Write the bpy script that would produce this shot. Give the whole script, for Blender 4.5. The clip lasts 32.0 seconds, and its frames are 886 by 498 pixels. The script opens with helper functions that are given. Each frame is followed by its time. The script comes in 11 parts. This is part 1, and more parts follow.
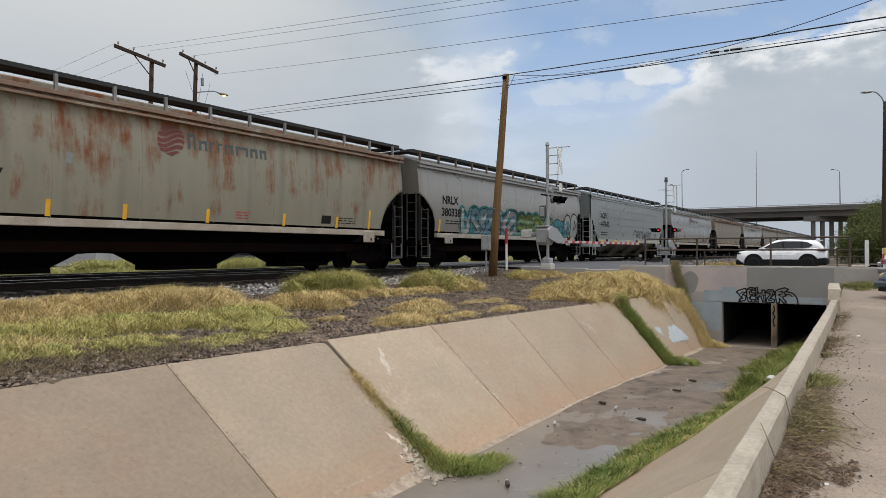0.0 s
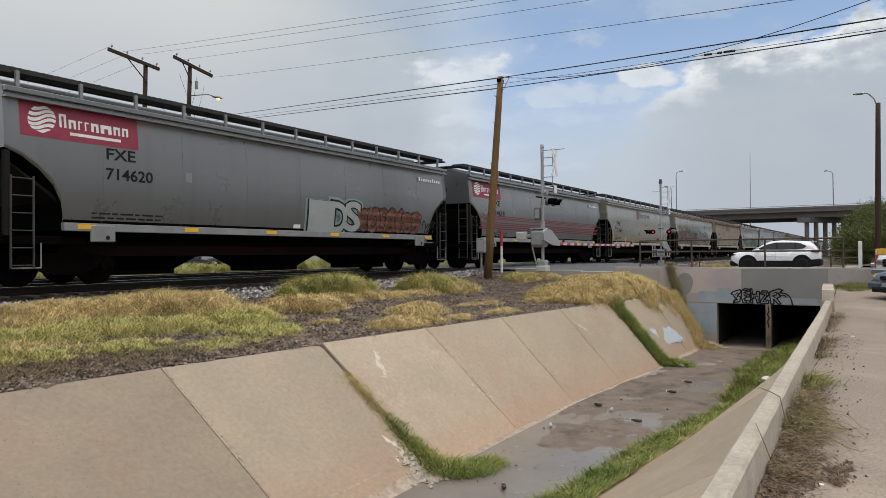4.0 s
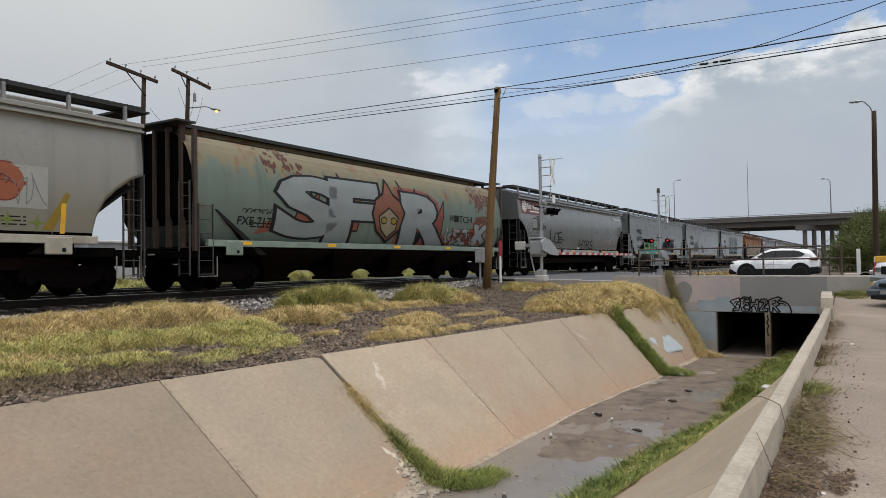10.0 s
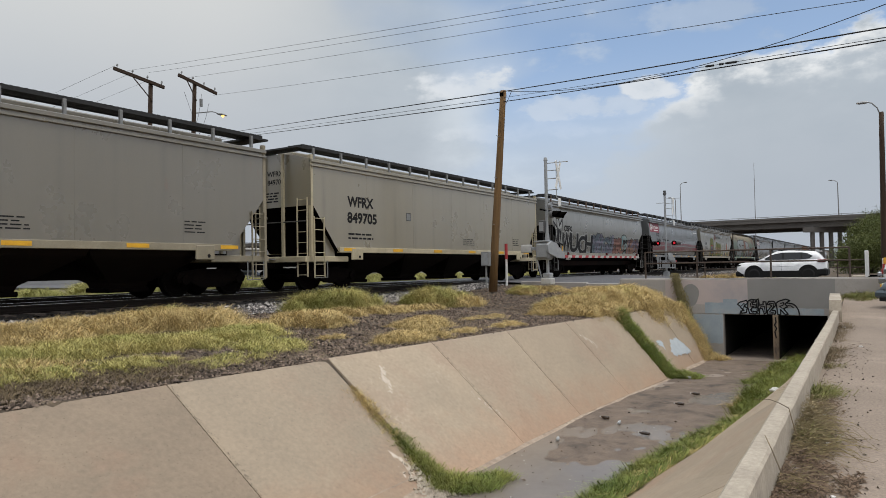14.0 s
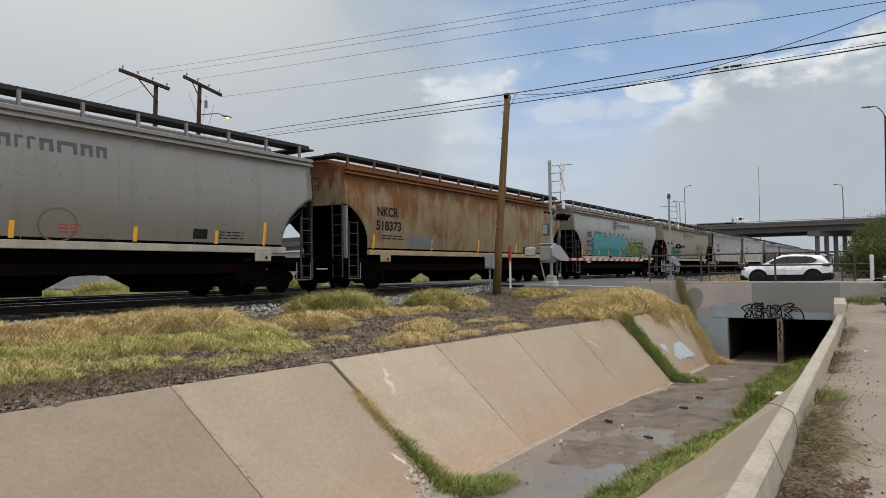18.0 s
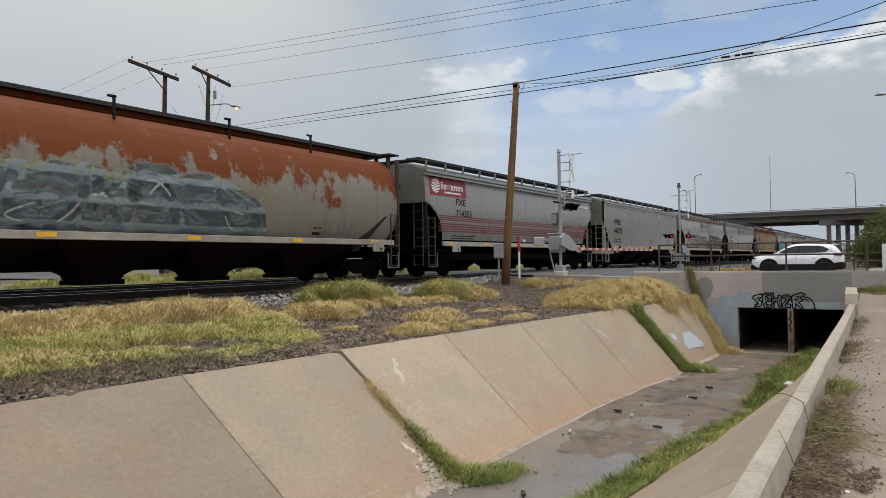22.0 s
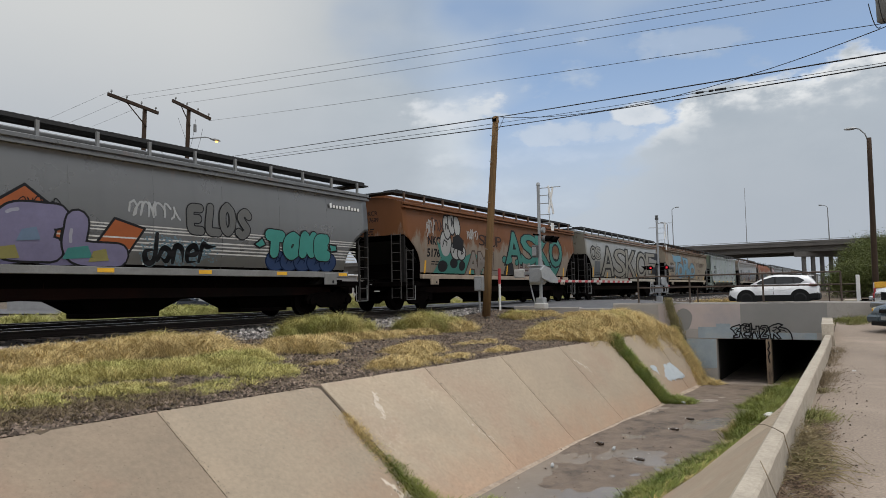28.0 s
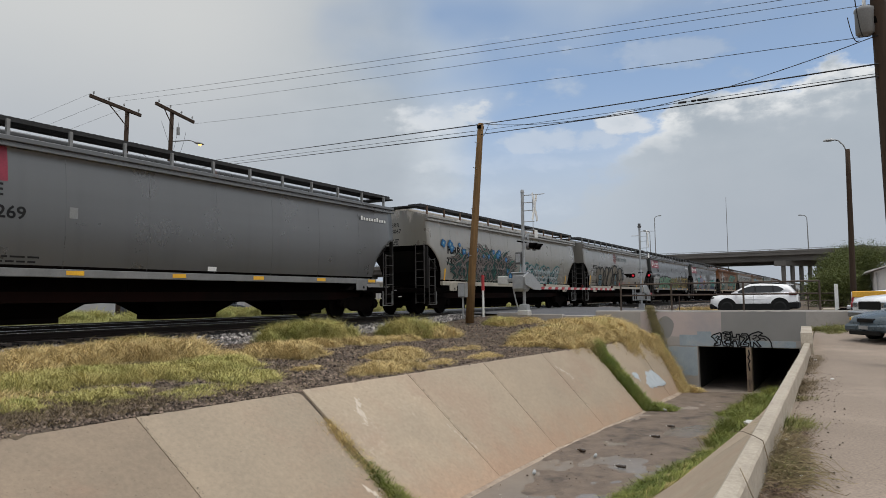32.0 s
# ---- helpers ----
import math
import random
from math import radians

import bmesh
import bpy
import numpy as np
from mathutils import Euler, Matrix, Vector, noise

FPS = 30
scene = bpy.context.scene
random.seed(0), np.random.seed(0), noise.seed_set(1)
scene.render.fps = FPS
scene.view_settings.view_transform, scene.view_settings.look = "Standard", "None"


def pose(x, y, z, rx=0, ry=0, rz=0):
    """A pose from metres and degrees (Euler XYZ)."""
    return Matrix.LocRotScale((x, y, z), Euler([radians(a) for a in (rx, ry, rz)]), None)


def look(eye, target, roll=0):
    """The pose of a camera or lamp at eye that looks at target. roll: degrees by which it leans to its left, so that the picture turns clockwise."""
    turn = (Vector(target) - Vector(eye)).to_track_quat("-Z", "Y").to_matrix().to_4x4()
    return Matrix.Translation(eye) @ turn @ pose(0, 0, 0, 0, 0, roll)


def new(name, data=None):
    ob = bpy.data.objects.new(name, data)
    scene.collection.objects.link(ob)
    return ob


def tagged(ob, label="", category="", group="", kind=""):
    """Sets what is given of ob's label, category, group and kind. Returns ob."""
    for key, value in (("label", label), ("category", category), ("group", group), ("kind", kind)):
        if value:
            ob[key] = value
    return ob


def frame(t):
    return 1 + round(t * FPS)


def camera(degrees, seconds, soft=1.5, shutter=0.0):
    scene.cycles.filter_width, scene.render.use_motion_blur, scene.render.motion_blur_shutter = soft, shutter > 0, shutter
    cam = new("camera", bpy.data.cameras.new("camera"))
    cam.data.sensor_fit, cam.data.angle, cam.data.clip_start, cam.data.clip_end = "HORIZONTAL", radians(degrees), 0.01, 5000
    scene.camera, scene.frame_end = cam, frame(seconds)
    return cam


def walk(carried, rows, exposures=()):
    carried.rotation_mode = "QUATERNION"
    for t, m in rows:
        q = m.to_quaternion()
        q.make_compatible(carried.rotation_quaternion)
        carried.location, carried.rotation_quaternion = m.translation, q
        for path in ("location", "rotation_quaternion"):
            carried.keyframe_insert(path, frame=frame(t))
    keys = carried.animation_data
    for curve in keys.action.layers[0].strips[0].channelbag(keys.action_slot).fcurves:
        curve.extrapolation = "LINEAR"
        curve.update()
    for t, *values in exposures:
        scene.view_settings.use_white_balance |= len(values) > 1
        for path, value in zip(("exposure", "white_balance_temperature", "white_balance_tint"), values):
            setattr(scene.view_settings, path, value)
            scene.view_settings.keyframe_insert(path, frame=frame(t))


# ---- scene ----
# ---- camera: it stands on the path beside the parapet and only turns in the hand ----
cam = camera(65.0, 32.0, soft=0.6)
EYE = Vector((0, 0, 1.6))


def aim(t, yaw, tilt, roll):
    y, p = radians(yaw), radians(tilt)
    way = Vector((math.cos(y) * math.cos(p), math.sin(y) * math.cos(p), math.sin(p)))
    return t, look(EYE, EYE + way * 50, roll)


walk(cam, [aim(*row) for row in (
    (0, 31.961, 0.191, -0.153), (0.5, 32.154, 0.519, -0.285), (1, 32.292, 0.721, -0.350), (1.5, 32.236, 0.737, -0.466),
    (2, 31.986, 0.642, -0.525), (2.5, 31.825, 0.560, -0.554), (3, 31.803, 0.444, -0.489), (3.5, 31.728, 0.320, -0.389),
    (5.5, 31.067, 0.813, -0.516), (6, 31.189, 0.867, -0.494), (6.5, 31.397, 0.799, -0.472), (7, 31.594, 0.777, -0.456),
    (7.5, 31.834, 0.923, -0.563), (8, 31.998, 1.127, -0.665), (8.5, 32.044, 1.280, -0.718), (9, 31.913, 1.303, -0.757),
    (9.5, 31.639, 1.269, -0.739), (10, 31.446, 1.245, -0.769), (10.5, 31.452, 1.233, -0.794), (11, 31.540, 1.227, -0.811),
    (11.5, 31.580, 1.224, -0.754), (12, 31.554, 1.237, -0.745), (12.5, 31.459, 1.353, -0.799), (13, 31.465, 1.503, -0.903),
    (13.5, 31.662, 1.544, -1.007), (14, 31.937, 1.542, -1.010), (14.5, 32.008, 1.568, -0.923), (16.5, 32.152, 1.733, -0.973),
    (17, 32.264, 1.625, -0.864), (17.5, 32.265, 1.631, -0.771), (18, 32.238, 1.737, -0.751), (18.5, 32.297, 1.812, -0.839),
    (19, 32.496, 1.794, -0.906), (19.5, 32.674, 1.770, -0.930), (20, 32.743, 1.688, -0.894), (20.5, 32.748, 1.483, -0.782),
    (21, 32.773, 1.236, -0.729), (21.5, 32.858, 1.005, -0.756), (22, 32.982, 0.914, -0.824), (22.5, 33.062, 0.866, -0.957),
    (23, 33.016, 0.733, -0.997), (23.5, 32.880, 0.598, -1.132), (24, 32.760, 0.676, -1.157), (24.5, 32.698, 0.918, -1.201),
    (25, 32.612, 1.267, -1.179), (25.5, 32.363, 1.619, -1.043), (27.5, 31.482, 3.268, -1.042), (28, 31.338, 3.573, -1.102),
    (28.5, 31.169, 3.676, -0.993), (29, 30.925, 3.687, -0.786), (29.5, 30.671, 3.768, -0.693), (30, 30.531, 3.933, -0.742),
    (30.5, 30.442, 4.061, -0.767), (31, 30.360, 4.046, -0.661), (31.5, 30.269, 4.013, -0.600), (32, 30.001, 4.058, -0.677),
)], exposures=((0, 0.05), (3.5, 0.04), (6, 0.0), (25.5, 0.0), (28, -0.06), (30, -0.1), (32, -0.1)))

# ---- world, sun, exposure ----
world = bpy.data.worlds.new("sky")
scene.world = world
world.use_nodes = True
SUN_EL, SUN_AZ = radians(70), radians(-105)          # azimuth from +X towards +Y


def build_sky():
    nt = world.node_tree
    nt.nodes.clear()
    N, K = nt.nodes.new, nt.links.new
    out, bg = N("ShaderNodeOutputWorld"), N("ShaderNodeBackground")
    sky = N("ShaderNodeTexSky")
    sky.sky_type, sky.sun_disc = "NISHITA", False
    sky.sun_elevation, sky.sun_rotation = SUN_EL, radians(90) - SUN_AZ
    sky.air_density, sky.dust_density = 1.0, 2.0
    co = N("ShaderNodeTexCoord")

    def vec(op, a, b=None):
        n = N("ShaderNodeVectorMath")
        n.operation = op
        K(a, n.inputs[0])
        if b is not None:
            if isinstance(b, tuple):
                n.inputs[1].default_value = b
            else:
                K(b, n.inputs[1])
        return n

    def mth(op, a, b=0.0, c=None):
        n = N("ShaderNodeMath")
        n.operation = op
        for i, v in enumerate((a, b) if c is None else (a, b, c)):
            if isinstance(v, (int, float)):
                n.inputs[i].default_value = v
            else:
                K(v, n.inputs[i])
        return n.outputs[0]

    def ramp(v, lo, hi, a=0.0, b=1.0):
        n = N("ShaderNodeMapRange")
        n.interpolation_type = "SMOOTHSTEP"
        for i, x in enumerate((v, lo, hi, a, b)):
            if isinstance(x, (int, float)):
                n.inputs[i].default_value = x
            else:
                K(x, n.inputs[i])
        return n.outputs[0]

    def mix(f, a, b):
        n = N("ShaderNodeMix")
        n.data_type = "RGBA"
        for i, x in ((0, f), (6, a), (7, b)):
            if isinstance(x, tuple):
                n.inputs[i].default_value = (*x, 1)
            elif isinstance(x, (int, float)):
                n.inputs[i].default_value = x
            else:
                K(x, n.inputs[i])
        return n.outputs[2]

    d = vec("NORMALIZE", co.outputs["Generated"]).outputs[0]
    sep = N("ShaderNodeSeparateXYZ")
    K(d, sep.inputs[0])
    az = mth("ARCTAN2", sep.outputs[1], sep.outputs[0])
    el = mth("ARCSINE", sep.outputs[2])
    com = N("ShaderNodeCombineXYZ")
    K(az, com.inputs[0]), K(mth("MULTIPLY", el, 1.7), com.inputs[1])

    def cloud_noise(scale, detail, rough, off):
        n = N("ShaderNodeTexNoise")
        n.inputs["Scale"].default_value, n.inputs["Detail"].default_value, n.inputs["Roughness"].default_value = scale, detail, rough
        K(vec("ADD", com.outputs[0], off).outputs[0], n.inputs["Vector"])
        return n.outputs["Fac"]

    big, fine = cloud_noise(3.2, 3, 0.5, (3.1, 1.7, 0)), cloud_noise(9.0, 6, 0.58, (0.4, 5.2, 0))
    puff = mth("ADD", mth("MULTIPLY", big, 0.45), mth("MULTIPLY", fine, 0.55))
    # blue gap: between a veil on the left and a cumulus bank whose edge climbs to the right
    slope = mth("MULTIPLY_ADD", az, -0.58, 0.355)
    flat = mth("MULTIPLY_ADD", az, -0.14, 0.282)
    edge = mth("SUBTRACT", el, mth("MINIMUM", slope, flat))
    lumps = cloud_noise(17.0, 7, 0.55, (2.4, 0.6, 0))
    edge = mth("ADD", edge, mth("ADD", mth("MULTIPLY", mth("SUBTRACT", puff, 0.5), 0.14), mth("MULTIPLY", mth("SUBTRACT", lumps, 0.5), 0.09)))
    soft = ramp(el, 0.15, 0.24, 0.05, 0.008)                 # the bank's foot melts into haze
    bank = ramp(mth("DIVIDE", edge, soft), -1.0, 1.2, 1.0, 0.0)
    left = mth("ADD", az, mth("MULTIPLY", mth("SUBTRACT", big, 0.5), 0.55))
    veil = ramp(left, 0.40, 0.66)
    high = mth("MULTIPLY", ramp(mth("ADD", el, mth("MULTIPLY", mth("SUBTRACT", big, 0.5), 0.35)), 0.31, 0.45), 0.62)
    wisps = mth("MULTIPLY", mth("MULTIPLY", ramp(puff, 0.50, 0.66), 0.7), ramp(edge, -0.03, 0.04))

    def clump(ca, ce, ra, re, gain):
        """One small white cloud, frayed by the noise."""
        q = mth("ADD", mth("POWER", mth("ABSOLUTE", mth("DIVIDE", mth("SUBTRACT", az, ca), ra)), 2.0), mth("POWER", mth("ABSOLUTE", mth("DIVIDE", mth("SUBTRACT", el, ce), re)), 2.0))
        q = mth("ADD", q, mth("MULTIPLY", mth("SUBTRACT", mth("ADD", fine, lumps), 1.0), -3.4))
        return mth("MULTIPLY", ramp(q, 0.25, 1.25, 1.0, 0.0), gain)

    puffs = mth("MAXIMUM", clump(0.515, 0.258, 0.085, 0.026, 0.9), mth("MAXIMUM", clump(0.36, 0.220, 0.10, 0.020, 0.6), mth("MAXIMUM", clump(0.26, 0.238, 0.04, 0.016, 0.9), clump(0.20, 0.325, 0.10, 0.022, 0.35))))
    puffs = mth("MAXIMUM", puffs, clump(0.43, 0.19, 0.12, 0.016, 0.45))
    low_haze = ramp(el, 0.10, 0.30, 0.9, 0.0)
    cover = mth("MAXIMUM", mth("MAXIMUM", mth("MAXIMUM", bank, veil), mth("MAXIMUM", mth("MAXIMUM", wisps, puffs), high)), low_haze)
    rim = mth("MULTIPLY", ramp(edge, -0.055, -0.004), ramp(edge, 0.0, 0.03, 1.0, 0.0))
    rim = mth("MULTIPLY", mth("MULTIPLY", rim, ramp(el, 0.16, 0.25)), ramp(lumps, 0.36, 0.56))
    grey = mix(ramp(puff, 0.34, 0.64), (0.415, 0.475, 0.535), (0.485, 0.54, 0.595))
    grey = mix(ramp(az, 0.55, 0.9, 0.0, 0.8), grey, (0.545, 0.57, 0.60))    # left sky: a smooth veil
    mid = mth("MULTIPLY", ramp(az, 0.14, 0.34), ramp(az, 0.6, 0.5))
    grey = mix(mid, grey, (0.56, 0.625, 0.69))
    low = mix(ramp(el, 0.02, 0.30), mix(mid, (0.445, 0.49, 0.55), (0.50, 0.56, 0.635)), grey)
    bright = mth("MULTIPLY", ramp(az, 0.55, 0.9), ramp(el, 0.20, 0.40))
    low = mix(mth("MULTIPLY", bright, 0.8), low, (0.69, 0.70, 0.69))
    cl = mix(rim, low, (0.84, 0.86, 0.87))
    cl = mix(mth("MULTIPLY", puffs, ramp(lumps, 0.3, 0.6, 0.5, 1.0)), cl, (0.76, 0.79, 0.82))
    cl = mix(mth("MULTIPLY", wisps, ramp(az, 0.62, 0.5)), cl, (0.66, 0.72, 0.78))
    # the deck overhead and behind is a thin bright overcast
    over = mth("MAXIMUM", ramp(el, 0.62, 1.15), mth("MAXIMUM", ramp(sep.outputs[0], 0.1, -0.4), ramp(az, -0.28, -0.6)))
    cl = mix(over, cl, mix(ramp(el, 0.0, 1.3), (0.70, 0.735, 0.79), (1.35, 1.37, 1.40)))
    cover = mth("MAXIMUM", cover, mth("MULTIPLY", over, 0.9))
    blue = N("ShaderNodeMix")
    blue.data_type = "RGBA"
    blue.blend_type = "MULTIPLY"
    blue.inputs[0].default_value = 1.0
    K(sky.outputs[0], blue.inputs[6])
    blue.inputs[7].default_value = (0.105, 0.105, 0.105, 1)
    haze = mix(ramp(el, 0.05, 0.40, 0.9, 0.45), blue.outputs[2], (0.40, 0.575, 0.87))
    K(mix(cover, haze, cl), bg.inputs["Color"])
    bg.inputs["Strength"].default_value = 1.0
    K(bg.outputs[0], out.inputs["Surface"])


build_sky()
sun = new("sun", bpy.data.lights.new("sun", "SUN"))
sun.data.energy, sun.data.angle, sun.data.color = 1.45, radians(25), (1.0, 0.965, 0.92)
sun.matrix_world = look((math.cos(SUN_AZ) * math.cos(SUN_EL) * 90, math.sin(SUN_AZ) * math.cos(SUN_EL) * 90, math.sin(SUN_EL) * 90), (0, 0, 0))
scene.view_settings.exposure = 0.0


# ---- materials ----
def surf(name, c1, c2, scale=6.0, rough=0.8, bump=0.15, metal=0.0, fine=40.0, stretch=(1, 1, 1), c3=None, spread=0.5, island=0.0, spec=0.3, grain=0.18, veins=None, specks=0.0, stain=None):
    """Two-scale surface: c1 and c2 mingle at the large scale, c3 as patches, grain and relief at the fine scale."""
    m = bpy.data.materials.new(name)
    m.use_nodes = True
    nt = m.node_tree
    N, K = nt.nodes.new, nt.links.new
    b = nt.nodes["Principled BSDF"]
    co, mp = N("ShaderNodeTexCoord"), N("ShaderNodeMapping")
    mp.inputs["Scale"].default_value = stretch
    K(co.outputs["Object"], mp.inputs[0])

    def noi(s, det=5, ro=0.6):
        n = N("ShaderNodeTexNoise")
        n.inputs["Scale"].default_value, n.inputs["Detail"].default_value, n.inputs["Roughness"].default_value = s, det, ro
        K(mp.outputs[0], n.inputs["Vector"])
        return n.outputs["Fac"]

    def mr(v, lo, hi, a=0.0, bb=1.0):
        n = N("ShaderNodeMapRange")
        for i, x in enumerate((lo, hi, a, bb)):
            n.inputs[i + 1].default_value = x
        K(v, n.inputs[0])
        return n.outputs[0]

    def mix(f, a, bb, mode="MIX"):
        n = N("ShaderNodeMix")
        n.data_type, n.blend_type = "RGBA", mode
        for i, x in ((0, f), (6, a), (7, bb)):
            if isinstance(x, tuple):
                n.inputs[i].default_value = (*x, 1)
            elif isinstance(x, (int, float)):
                n.inputs[i].default_value = x
            else:
                K(x, n.inputs[i])
        return n.outputs[2]

    lo = noi(scale)
    hi = noi(fine, 6, 0.65)
    col = mix(mr(lo, 0.5 - spread * 0.4, 0.5 + spread * 0.4), c1, c2)
    if c3:
        col = mix(mr(noi(scale * 0.45, 6, 0.7), 0.52, 0.66), col, c3)
    if veins:
        # lime hairlines where the slab has crazed
        n = N("ShaderNodeMath")
        n.operation = "ABSOLUTE"
        sub = N("ShaderNodeMath")
        sub.operation = "SUBTRACT"
        K(noi(2.6, 7, 0.7), sub.inputs[0])
        sub.inputs[1].default_value = 0.5
        K(sub.outputs[0], n.inputs[0])
        mul = N("ShaderNodeMath")
        mul.operation = "MULTIPLY"
        K(mr(n.outputs[0], 0.008, 0.001, 0.0, 0.55), mul.inputs[0]), K(mr(noi(0.75, 4, 0.6), 0.57, 0.68), mul.inputs[1])
        col = mix(mul.outputs[0], col, veins)
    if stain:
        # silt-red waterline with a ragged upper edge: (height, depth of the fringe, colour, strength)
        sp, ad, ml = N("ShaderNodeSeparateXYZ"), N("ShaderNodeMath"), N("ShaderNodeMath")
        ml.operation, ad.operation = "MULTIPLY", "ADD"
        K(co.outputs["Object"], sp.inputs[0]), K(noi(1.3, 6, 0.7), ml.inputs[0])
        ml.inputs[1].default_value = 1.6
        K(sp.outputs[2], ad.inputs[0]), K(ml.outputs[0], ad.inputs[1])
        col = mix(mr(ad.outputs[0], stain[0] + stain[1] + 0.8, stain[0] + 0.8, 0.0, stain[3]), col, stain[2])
    if specks:
        col = mix(mr(noi(26, 3, 0.5), 0.66, 0.72, 0.0, specks), col, tuple(c * 0.35 for c in c2))
    g = N("ShaderNodeCombineColor")
    v = mr(hi, 0.25, 0.75, 1 - grain, 1 + grain)
    for i in range(3):
        K(v, g.inputs[i])
    col = mix(1.0, col, g.outputs[0], "MULTIPLY")
    if island:
        geo = N("ShaderNodeNewGeometry")
        inf = N("ShaderNodeObjectInfo")
        add = N("ShaderNodeMath")
        add.operation = "ADD"
        K(geo.outputs["Random Per Island"], add.inputs[0]), K(inf.outputs["Random"], add.inputs[1])
        fr = N("ShaderNodeMath")
        fr.operation = "FRACT"
        K(add.outputs[0], fr.inputs[0])
        g2 = N("ShaderNodeCombineColor")
        v2 = mr(fr.outputs[0], 0, 1, 1 - island, 1 + island)
        for i in range(3):
            K(v2, g2.inputs[i])
        col = mix(1.0, col, g2.outputs[0], "MULTIPLY")
    K(col, b.inputs["Base Color"])
    K(mr(hi, 0.2, 0.8, max(rough - 0.12, 0.03), min(rough + 0.1, 1)), b.inputs["Roughness"])
    b.inputs["Metallic"].default_value = metal
    b.inputs["Specular IOR Level"].default_value = spec
    if bump:
        bp = N("ShaderNodeBump")
        bp.inputs["Strength"].default_value, bp.inputs["Distance"].default_value = bump, 0.02
        K(hi, bp.inputs["Height"])
        K(bp.outputs[0], b.inputs["Normal"])
    return m


def glow(name, color, strength):
    m = bpy.data.materials.new(name)
    m.use_nodes = True
    b = m.node_tree.nodes["Principled BSDF"]
    b.inputs["Base Color"].default_value = (*color, 1)
    b.inputs["Emission Color"].default_value = (*color, 1)
    b.inputs["Emission Strength"].default_value = strength
    return m


def car_paint(name, base, rust=0.0, rust_color=(0.17, 0.062, 0.024), dirt=0.35, top=None, patch=None, rust_low=9.0, blotch=False):
    """Weathered wagon paint: vertical dirt runs, rust from the roof edge downwards, odd patches. top: colour above rust_low metres."""
    m = bpy.data.materials.new(name)
    m.use_nodes = True
    nt = m.node_tree
    N, K = nt.nodes.new, nt.links.new
    b = nt.nodes["Principled BSDF"]
    co = N("ShaderNodeTexCoord")
    inf = N("ShaderNodeObjectInfo")
    off = N("ShaderNodeVectorMath")
    off.operation = "MULTIPLY_ADD"
    K(inf.outputs["Random"], off.inputs[0])
    off.inputs[1].default_value = (40, 23, 11)
    K(co.outputs["Object"], off.inputs[2])

    def noi(s, stretch, det=5, ro=0.62):
        mp = N("ShaderNodeMapping")
        mp.inputs["Scale"].default_value = stretch
        K(off.outputs[0], mp.inputs[0])
        n = N("ShaderNodeTexNoise")
        n.inputs["Scale"].default_value, n.inputs["Detail"].default_value, n.inputs["Roughness"].default_value = s, det, ro
        K(mp.outputs[0], n.inputs["Vector"])
        return n.outputs["Fac"]

    def mr(v, lo, hi, a=0.0, bb=1.0):
        n = N("ShaderNodeMapRange")
        for i, x in enumerate((lo, hi, a, bb)):
            n.inputs[i + 1].default_value = x
        K(v, n.inputs[0])
        return n.outputs[0]

    def mth(op, a, bb):
        n = N("ShaderNodeMath")
        n.operation = op
        for i, x in enumerate((a, bb)):
            if isinstance(x, (int, float)):
                n.inputs[i].default_value = x
            else:
                K(x, n.inputs[i])
        return n.outputs[0]

    def mix(f, a, bb):
        n = N("ShaderNodeMix")
        n.data_type = "RGBA"
        for i, x in ((0, f), (6, a), (7, bb)):
            if isinstance(x, tuple):
                n.inputs[i].default_value = (*x, 1)
            elif isinstance(x, (int, float)):
                n.inputs[i].default_value = x
            else:
                K(x, n.inputs[i])
        return n.outputs[2]

    sep = N("ShaderNodeSeparateXYZ")
    K(co.outputs["Object"], sep.inputs[0])
    z = sep.outputs[2]
    streak = noi(1.0, (2.2, 2.2, 0.22))
    # joint grime and the soft shading of bowed plates, both put in as colour
    ph = mth("FRACT", mth("MULTIPLY", mth("ADD", sep.outputs[0], 30.0), 1 / 1.3), 0.0)
    joint = mr(mth("ABSOLUTE", mth("SUBTRACT", ph, 0.5), 0.0), 0.39, 0.5)
    joint = mth("MULTIPLY", joint, mr(noi(0.9, (1, 1, 0.5)), 0.35, 0.7))
    cloudy = noi(0.8, (1, 1, 1))
    grain = noi(30, (1, 1, 0.5))
    base = tuple(c * (0.365 if rust < 0.2 else 0.51) for c in base)
    dark = tuple(c * 0.6 for c in base)
    col = mix(mth("MULTIPLY", mr(streak, 0.45, 0.75), dirt), base, dark)
    col = mix(mth("MULTIPLY", mr(cloudy, 0.4, 0.7), 0.35), col, tuple(min(1, c * 1.12) for c in base))
    col = mix(mth("MULTIPLY", joint, 0.62), col, dark)
    if patch:
        col = mix(mth("MULTIPLY", mr(noi(0.9, (1.3, 1.3, 0.5), 3), 0.46, 0.53), 0.8), col, patch)
    if top:
        lim = mth("ADD", z, mth("MULTIPLY", mth("SUBTRACT", noi(1.1, (2.2, 2.2, 0.8), 6), 0.5), 2.6))
        if blotch:
            lim = mth("ADD", lim, mth("MULTIPLY", mth("SUBTRACT", noi(0.62, (1, 1, 1.2), 7, 0.68), 0.5), 5.5))
        col = mix(mr(lim, rust_low, rust_low + 0.35), col, top)
